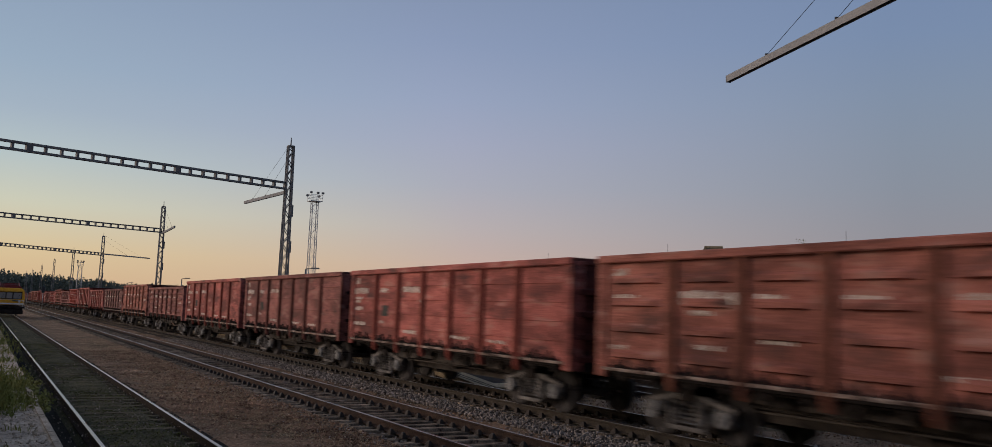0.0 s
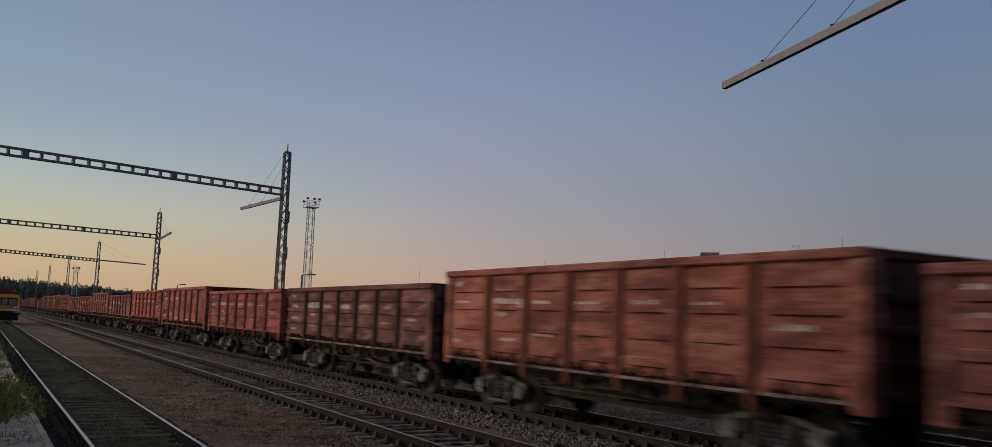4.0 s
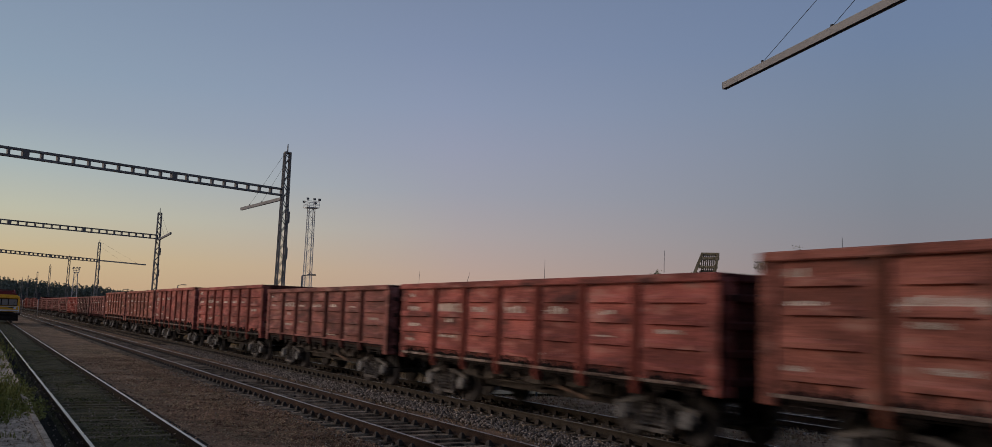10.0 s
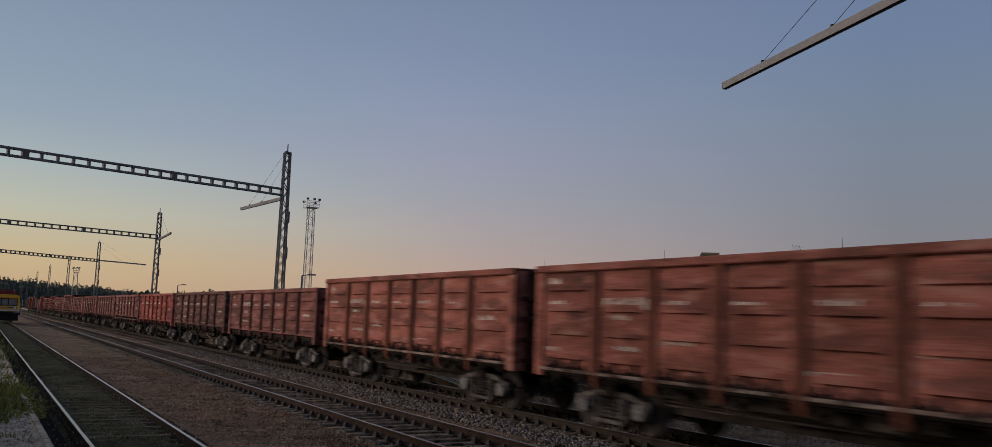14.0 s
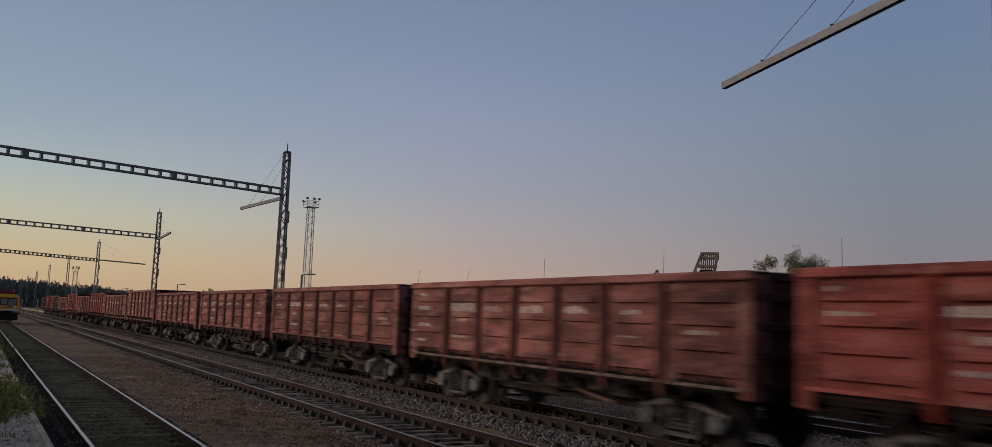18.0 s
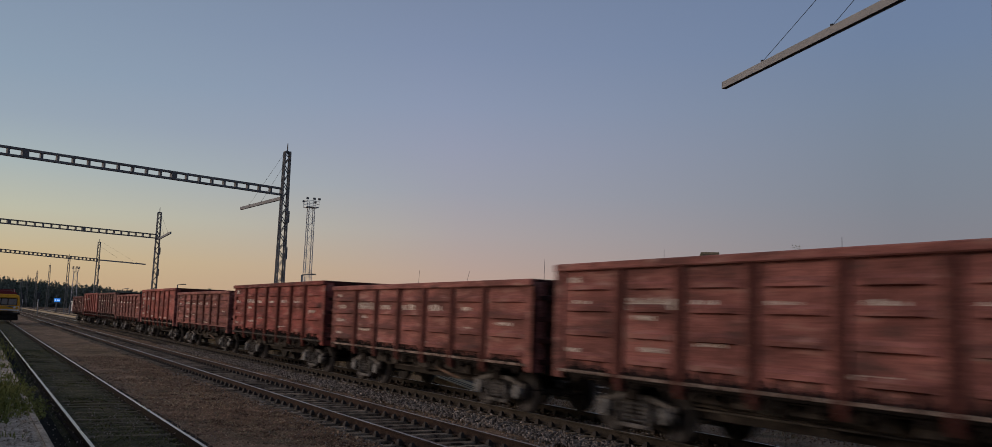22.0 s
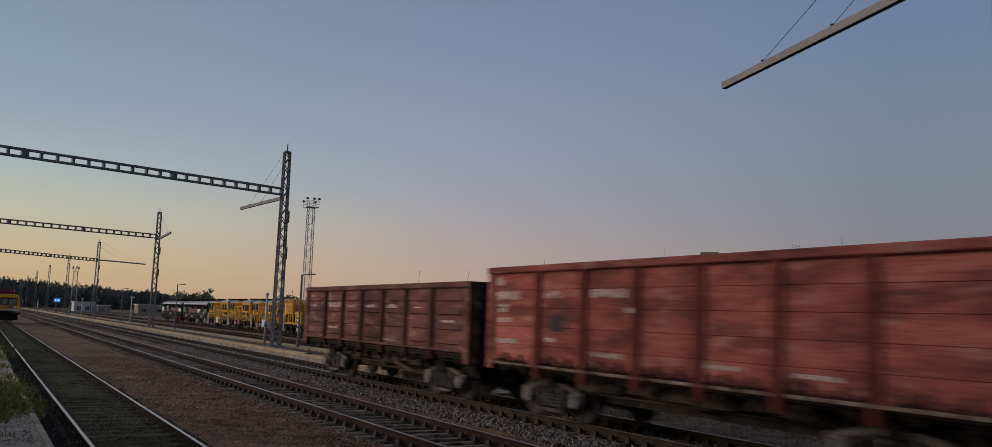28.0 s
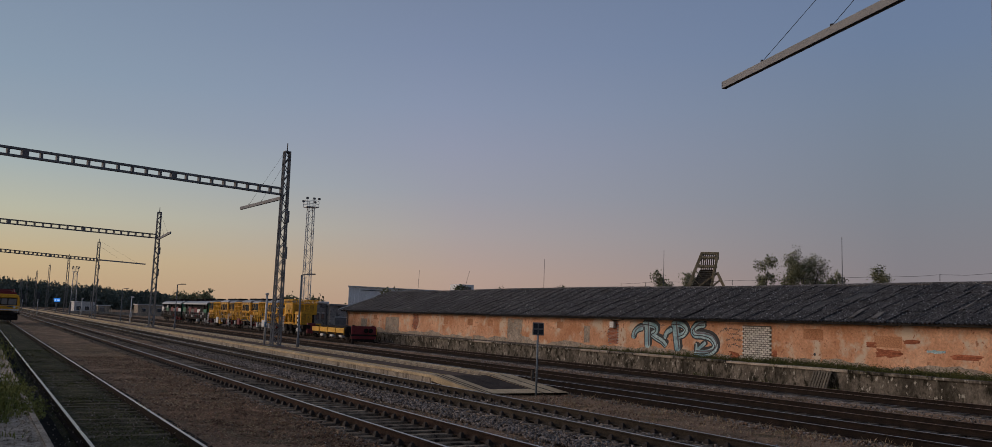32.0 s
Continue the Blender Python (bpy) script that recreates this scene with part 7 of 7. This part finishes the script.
def build_tree(at, h, spread, seed, droop=0.5, leaves=3200, leaf=0.17, label="birch tree with thin drooping dark green leaves", trunk_to=0.85):
    gen, rr = np.random.default_rng(seed), random.Random(seed)
    tr = thing("tree", at, label=label, category="tree", group="trees behind the shed")
    pts = [Vector((rr.uniform(-0.06, 0.06) * h * k, rr.uniform(-0.06, 0.06) * h * k, h * trunk_to * k)) for k in (0, 0.25, 0.5, 0.75, 1.0)]
    bm = B()
    for i in range(4):
        tube(bm, pts[i], pts[i + 1], 0.028 * h * (1 - i * 0.23), 0.028 * h * (1 - (i + 1) * 0.23), 8)
    part("trunk", bm, M_BARK, tr)
    tips = []
    bm = B()
    for k in range(13):
        f = 0.28 + 0.72 * k / 12
        i = min(3, int(f * 4))
        p = pts[i].lerp(pts[i + 1], f * 4 - i)
        az = rr.uniform(0, math.tau)
        reach = spread * (1.05 - 0.75 * abs(f - 0.5)) * rr.uniform(0.6, 1.0)
        q = p + Vector((math.cos(az) * reach, math.sin(az) * reach, h * 0.14 * rr.uniform(0.2, 1.1)))
        mid = p.lerp(q, 0.5) + Vector((0, 0, 0.05 * h))
        tube(bm, p, mid, 0.010 * h * (1.2 - f), 0.006 * h * (1.2 - f), 5)
        tube(bm, mid, q, 0.006 * h * (1.2 - f), 0.002 * h, 5)
        tips += [(mid, 0.7), (q, 1.0), (mid.lerp(q, 0.5), 0.85)]
    part("branch_frame", bm, M_BARK, tr)
    tips.append((pts[4] + Vector((0, 0, 0.1 * h)), 0.8))
    cs, sz = [], []
    per = leaves // (len(tips) * 3)
    for c, k in tips:
        for _ in range(3):
            o = np.array(c) + gen.normal(size=3) * spread * 0.16
            r = spread * 0.20 * k
            d = np.clip(gen.normal(size=(per, 3)), -1.7, 1.7) * r
            d[:, 2] = d[:, 2] * 1.15 - np.abs(gen.normal(size=per)) * r * droop
            cs.append(o + d)
            sz.append(gen.uniform(0.6, 1.3, per) * leaf)
    piece("crown", quads_mesh("crown", np.concatenate(cs), np.concatenate(sz), M_LEAF, gen), tr)
    return tr


for (x, y), h, sp, sd, lv in (((75.3, 70.0), 10.3, 1.9, 1, 2600), ((79.4, 70.5), 11.2, 2.9, 2, 5200), ((82.4, 69.0), 10.7, 2.6, 3, 4200), ((86.0, 70.0), 9.6, 1.9, 4, 2600), ((94.5, 70.0), 10.9, 2.3, 5, 3000),
                              ((60.2, 70.0), 8.4, 1.9, 6, 2200), ((64.6, 70.0), 8.5, 1.7, 7, 2000), ((67.0, 71.0), 7.9, 2.0, 8, 2000), ((48.1, 70.0), 6.0, 1.2, 9, 1400), ((46.0, 78.0), 5.4, 1.0, 10, 900)):
    build_tree((x, y, -0.35), h * (0.95 if 58 < x < 69 else 1.01), sp * 0.68, sd, 1.1, int(lv * 1.9), 0.10)
for (x, y), h, sp, sd in (((62.8, 119.5), 7.4, 1.4, 21), ((48.6, 112.0), 5.6, 2.0, 22)):
    build_tree((x, y, -0.35), h, sp, sd, 0.3, 1500, 0.2, "small leafy tree beside the pale hall")
for (x, y), h, sp, sd in (((39.3, 205.0), 7.2, 3.0, 41), ((44.2, 206.0), 7.3, 3.2, 42), ((48.5, 205.0), 4.6, 2.2, 43), ((52.0, 207.0), 4.8, 2.4, 44), ((64.0, 205.0), 7.2, 3.2, 31), ((70.5, 206.0), 7.0, 3.3, 32), ((58.0, 204.0), 5.2, 2.0, 33), ((88.0, 214.0), 5.6, 2.2, 34), ((95.0, 216.0), 5.8, 2.5, 35), ((104.0, 220.0), 6.2, 2.6, 36), ((80.0, 212.0), 5.2, 2.0, 37), ((113.0, 228.0), 6.0, 2.4, 38)):
    build_tree((x, y, -0.35), h, sp, sd, 0.2, 1600, 0.34, "round dark broad-leaved tree beyond the yard", 0.6)


def build_forest():
    """The far wooded rise, thousands of crowns as one mass."""
    gen = np.random.default_rng(4)
    cs, sz = [], []
    for i in range(3200):
        az = radians(gen.uniform(-12, 34))
        d = gen.uniform(540, 640)
        top = 15.9 - 8.3 * min(1, max(0, math.degrees(az) - 2) / 13) + gen.normal() * 0.35 + 0.5 * math.sin(math.degrees(az) * 2.3)
        h = top * gen.uniform(0.88, 1.0)
        x, y = d * math.sin(az), d * math.cos(az)
        n = 64
        u = gen.uniform(0.0, 1.0, n) ** 0.8
        pine = gen.random() < 0.3
        r = (1.05 - u) * 2.1 if pine else np.sqrt(np.clip(1 - (2 * u - 0.9) ** 2, 0.05, 1)) * 2.2
        t = gen.uniform(0, math.tau, n)
        k = gen.uniform(0.5, 1.0, n)
        cs.append(np.stack([x + r * k * np.cos(t), y + r * k * np.sin(t), -0.3 + h * u], 1))
        sz.append(gen.uniform(0.5, 1.15, n) * (1.25 - 0.7 * u))
    fo = tagged(new("far_forest", quads_mesh("far_forest", np.concatenate(cs), np.concatenate(sz), M_HAZYPINE, gen)), "dark evergreen forest on the far horizon", "forest", kind="stuff")
    return fo


build_forest()


def blades(name, spots, m, seed, label, category="grass", straw=0.0):
    """Tufts of grass or weeds: (x, y, z, blades, height, spread)."""
    gen = np.random.default_rng(seed)
    V = []
    for x, y, z, n, h, sp in spots:
        o = gen.normal(size=(n, 2)) * sp * 0.5
        hh = h * gen.uniform(0.45, 1.1, n)
        az = gen.uniform(0, math.tau, n)
        lean = gen.uniform(0.1, 0.7, n) * hh + straw * gen.uniform(0.2, 1.0, n)
        w = gen.uniform(0.004, 0.010, n) * (1 + h)
        bx, by = x + o[:, 0], y + o[:, 1]
        dx, dy = np.cos(az), np.sin(az)
        zz = np.full(n, z)
        p0 = np.stack([bx - dy * w, by + dx * w, zz], 1)
        p1 = np.stack([bx + dy * w, by - dx * w, zz], 1)
        p2 = np.stack([bx + dx * lean * 0.4 + dy * w, by + dy * lean * 0.4 - dx * w, zz + hh * 0.6], 1)
        p3 = np.stack([bx + dx * lean * 0.4 - dy * w, by + dy * lean * 0.4 + dx * w, zz + hh * 0.6], 1)
        p4 = np.stack([bx + dx * lean + dy * w * 0.2, by + dy * lean, zz + hh], 1)
        p5 = np.stack([bx + dx * lean - dy * w * 0.2, by + dy * lean, zz + hh], 1)
        V.append(np.stack([p0, p1, p2, p3, p3, p2, p4, p5], 1).reshape(-1, 3))
    v = np.concatenate(V)
    n = len(v) // 4
    me = bpy.data.meshes.new(name)
    me.vertices.add(len(v))
    me.vertices.foreach_set("co", v.ravel())
    me.loops.add(4 * n)
    me.loops.foreach_set("vertex_index", np.arange(4 * n))
    me.polygons.add(n)
    me.polygons.foreach_set("loop_start", np.arange(0, 4 * n, 4))
    me.update(calc_edges=True)
    me.materials.append(m)
    return tagged(new(name, me), label, category, kind="stuff")


g = random.Random(3)
blades("green_weeds", [(g.uniform(-1.2, 0.55), g.uniform(16.4, 22), 0.26, 70, g.uniform(0.14, 0.36), 0.26) for _ in range(84)]
       + [(g.uniform(0.75, 1.0), g.uniform(17.0, 24), 0.24, 14, g.uniform(0.12, 0.3), 0.12) for _ in range(14)]
       + [(g.uniform(-2.0, 0.9), g.uniform(24, 70), 0.26, 22, g.uniform(0.10, 0.34), 0.3) for _ in range(200)]
       + [(g.uniform(-0.6, 0.8), g.uniform(10, 17), 0.27, 14, g.uniform(0.04, 0.12), 0.2) for _ in range(30)],
       M_WEED, 1, "green weeds growing over the old platform edge", "weeds")


def herbs(name, spots, m, seed, label):
    """Leafy weeds: thin stems with small leaves all along, (x, y, z, stems, height, spread)."""
    gen = np.random.default_rng(seed)
    cs, sz = [], []
    for x, y, z, n, h, sp in spots:
        for _ in range(n):
            o, az, hh = gen.normal(size=2) * sp, gen.uniform(0, math.tau), h * gen.uniform(0.5, 1.1)
            k = np.sort(gen.random(9))
            lean = 0.45 * hh * k ** 1.5
            cs.append(np.stack([x + o[0] + np.cos(az) * lean, y + o[1] + np.sin(az) * lean, z + hh * k], 1) + gen.normal(size=(9, 3)) * 0.018)
            sz.append(gen.uniform(0.018, 0.042, 9) * (1.25 - 0.6 * k))
    return tagged(new(name, quads_mesh(name, np.concatenate(cs), np.concatenate(sz), m, gen)), label, "weeds", kind="stuff")


herbs("leafy_weeds", [(g.uniform(-1.6, 0.5), g.uniform(16.6, 22.5), 0.25, 26, g.uniform(0.16, 0.40), 0.16) for _ in range(90)]
      + [(g.uniform(-1.6, 0.7), g.uniform(22.5, 31), 0.25, 14, g.uniform(0.06, 0.22), 0.2) for _ in range(46)]
      + [(g.uniform(0.85, 1.1), g.uniform(17, 26), 0.2, 8, g.uniform(0.15, 0.35), 0.10) for _ in range(22)]
      + [(g.uniform(-0.3, 0.75), g.uniform(15.8, 19), 0.26, 12, g.uniform(0.06, 0.18), 0.12) for _ in range(16)]
      + [(g.uniform(-2.5, 0.9), g.uniform(30, 70), 0.25, 12, g.uniform(0.2, 0.6), 0.3) for _ in range(160)],
      M_HERB, 6, "leafy green and yellowing weeds over the platform edge")
M_DOCKWEED = mat("dark_dock_weeds", (0.050, 0.060, 0.018), (0.13, 0.125, 0.045), 2.2, 20, 0.9, bump=0, vary=0)
blades("dock_weeds", [(g.uniform(30.4, 32.8), g.choice((19.4, 20.6, 21.1, 23.0, 24.2, 24.9, 26.3, 27.6, 28.1, 29.4)) + g.gauss(0, 0.4), 0.60, 14, g.uniform(0.06, 0.28), 0.3) for _ in range(150)]
       + [(g.uniform(30.2, 32.9), g.choice((31.5, 33.2, 34.0, 36.1, 37.5, 40.2, 43.6)) + g.gauss(0, 0.5), 0.60, 12, g.uniform(0.05, 0.17), 0.3) for _ in range(110)]
       + [(g.uniform(29.3, 29.8), g.choice((27.5, 31.3, 31.8, 24.0, 36.0)) + g.uniform(-0.4, 0.4), -0.28, 14, g.uniform(0.15, 0.45), 0.2) for _ in range(24)],
       M_DOCKWEED, 2, "green weeds along the loading dock", "weeds")
herbs("dock_herbs", [(g.uniform(30.1, 32.7), g.choice((17.4, 18.6, 19.3, 20.2, 21.3, 22.4, 23.4, 24.6, 25.9, 27.0, 28.3, 29.6, 31.0, 33.5, 35.8, 38.0, 41.5)) + g.gauss(0, 0.45), 0.6, 9, g.uniform(0.14, 0.40), 0.2) for _ in range(280)],
      M_DOCKWEED, 9, "dark leafy weeds in the joints of the loading dock")
blades("dry_grass", [(g.uniform(3.6, 6.5), 8 + 50 * g.random() ** 1.5, -0.205, 10, g.uniform(0.012, 0.035), 0.3) for _ in range(3600)]
       + [(g.uniform(9.3, 10.5), 8 + 40 * g.random() ** 1.4, -0.30, 7, g.uniform(0.03, 0.08), 0.2) for _ in range(420)]
       + [(g.uniform(14.2, 17.8), g.uniform(10, 25), -0.28, 8, g.uniform(0.04, 0.13), 0.25) for _ in range(330)],
       M_DRY, 3, "thin dry grass and straw litter between the tracks", straw=0.09)


blades("siding_moss", [(g.uniform(1.85, 3.2), 9 + 40 * g.random() ** 1.5, -0.12, 12, g.uniform(0.012, 0.04), 0.28) for _ in range(1300)],
       M_DOCKWEED, 5, "dark moss and short grass inside the siding", "moss", straw=0.05)


def stones(name, zones, seed, m, label):
    """Loose crushed stones scattered in bands: (x0, x1, y0, y1, z, count, size)."""
    gen = np.random.default_rng(seed)
    V = []
    cube = np.array([(x, y, z) for z in (-1, 1) for y in (-1, 1) for x in (-1, 1)], float)
    for x0, x1, y0, y1, z, n, size in zones:
        c = np.stack([gen.uniform(x0, x1, n), y0 + (y1 - y0) * gen.random(n) ** 1.25, np.full(n, z) + gen.uniform(-0.02, 0.03, n)], 1)
        s = gen.uniform(0.5, 1.2, (n, 3)) * size * 0.5
        j = cube[None] * s[:, None, :] * gen.uniform(0.55, 1.1, (n, 8, 3))
        a = gen.uniform(0, math.tau, n)
        ca, sa = np.cos(a)[:, None], np.sin(a)[:, None]
        t = gen.uniform(-0.5, 0.5, n)[:, None]
        x, y, zz = j[..., 0] * ca - j[..., 1] * sa, j[..., 0] * sa + j[..., 1] * ca, j[..., 2]
        zz = zz + x * t
        V.append((np.stack([x, y, zz], -1) + c[:, None, :]).reshape(-1, 3))
    v = np.concatenate(V)
    n = len(v) // 8
    f = np.array([(0, 2, 3, 1), (4, 5, 7, 6), (0, 1, 5, 4), (2, 6, 7, 3), (0, 4, 6, 2), (1, 3, 7, 5)])
    idx = (np.arange(n)[:, None, None] * 8 + f[None]).reshape(-1)
    me = bpy.data.meshes.new(name)
    me.vertices.add(len(v))
    me.vertices.foreach_set("co", v.ravel())
    me.loops.add(len(idx))
    me.loops.foreach_set("vertex_index", idx)
    me.polygons.add(len(idx) // 4)
    me.polygons.foreach_set("loop_start", np.arange(0, len(idx), 4))
    me.update(calc_edges=True)
    me.materials.append(m)
    return tagged(new(name, me), label, "stones", kind="stuff")


def island_stone():
    """Crushed stone whose shade changes from stone to stone."""
    m = mat("crushed_stone_mix", (0.10, 0.092, 0.086), (0.20, 0.186, 0.176), 9, 60, 0.9, bump=0.3, vary=0)
    t = m.node_tree
    b = t.nodes["Principled BSDF"]
    src = b.inputs["Base Color"].links[0].from_socket
    geo = t.nodes.new("ShaderNodeNewGeometry")
    rp = t.nodes.new("ShaderNodeValToRGB")
    rp.color_ramp.elements[0].color, rp.color_ramp.elements[1].color = (0.38, 0.34, 0.30, 1), (2.5, 2.28, 2.08, 1)
    mx = t.nodes.new("ShaderNodeMix")
    mx.data_type, mx.blend_type = "RGBA", "MULTIPLY"
    mx.inputs[0].default_value = 1.0
    t.links.new(geo.outputs["Random Per Island"], rp.inputs[0])
    t.links.new(src, mx.inputs[6])
    t.links.new(rp.outputs[0], mx.inputs[7])
    t.links.new(mx.outputs[2], b.inputs["Base Color"])
    return m


M_STONES = island_stone()
stones("ballast_stones", [(10.1, 11.4, 6, 60, -0.240, 19000, 0.064), (11.6, 13.1, 7, 45, -0.225, 4200, 0.07), (13.3, 14.6, 6, 45, -0.26, 2600, 0.07),
                          (8.75, 10.1, 6, 40, -0.29, 2600, 0.06), (7.2, 8.5, 6, 40, -0.310, 2600, 0.05), (6.2, 6.95, 6, 36, -0.235, 1800, 0.055), (8.75, 9.3, 6, 36, -0.225, 1500, 0.06),
                          (17.3, 18.5, 8, 30, -0.43, 5200, 0.085), (18.8, 20.1, 8, 34, -0.42, 2200, 0.07), (20.3, 22.2, 8, 36, -0.45, 2600, 0.06), (22.4, 24.6, 10, 40, -0.41, 1800, 0.055), (24.8, 29.6, 10, 45, -0.27, 3200, 0.055), (3.6, 6.5, 6, 34, -0.215, 1500, 0.028), (1.3, 3.4, 7, 34, -0.11, 1400, 0.026)],
       8, M_STONES, "loose grey crushed stones of the track bed")
stones("asphalt_crumbs", [(-3.0, 0.9, 8, 24, 0.268, 5600, 0.028), (-2.0, 0.88, 9, 22, 0.268, 320, 0.05)], 21, M_KERB, "pale crumbs of broken asphalt on the platform")
stones("earth_clods", [(3.55, 6.6, 5, 22, -0.215, 15000, 0.038), (3.55, 6.6, 20, 45, -0.215, 6000, 0.05), (9.2, 10.1, 6, 40, -0.30, 2200, 0.045), (14.2, 17.6, 9, 25, -0.28, 2600, 0.05)],
       12, M_CLOD, "small brown clods of dry earth and plant litter")

# ---------------------------------------------------------------- rails and sleepers
track("a", SLP_SUNK, 0.62, 45.0, -0.109, "siding of rusty rails half sunk in dark mossy soil", joined_to=45.0, fast=False, steel=M_RAILDK)
track("b", SLP_CONC, 0.55, 80.0, -0.185, "railway track on grey concrete sleepers")
track("c", SLP_CONC, 0.55, 80.0, -0.185, "main railway track on grey concrete sleepers, under the goods train", steel=M_RAILGREY)
track("d", SLP_CONC, 0.60, 45.0, -0.185, "railway track beyond the island platform", z=-0.19, steel=M_RAILDK, fast=False)
track("e", SLP_OLD, 0.60, 45.0, -0.178, "rusty railway track on wooden sleepers", bright=False, z=-0.19, steel=M_RAILDK, fast=False)
track("f", SLP_OLD, 0.60, 40.0, -0.208, "rusty railway siding beside the loading dock", bright=False, steel=M_RAILDK, fast=False)


motions()
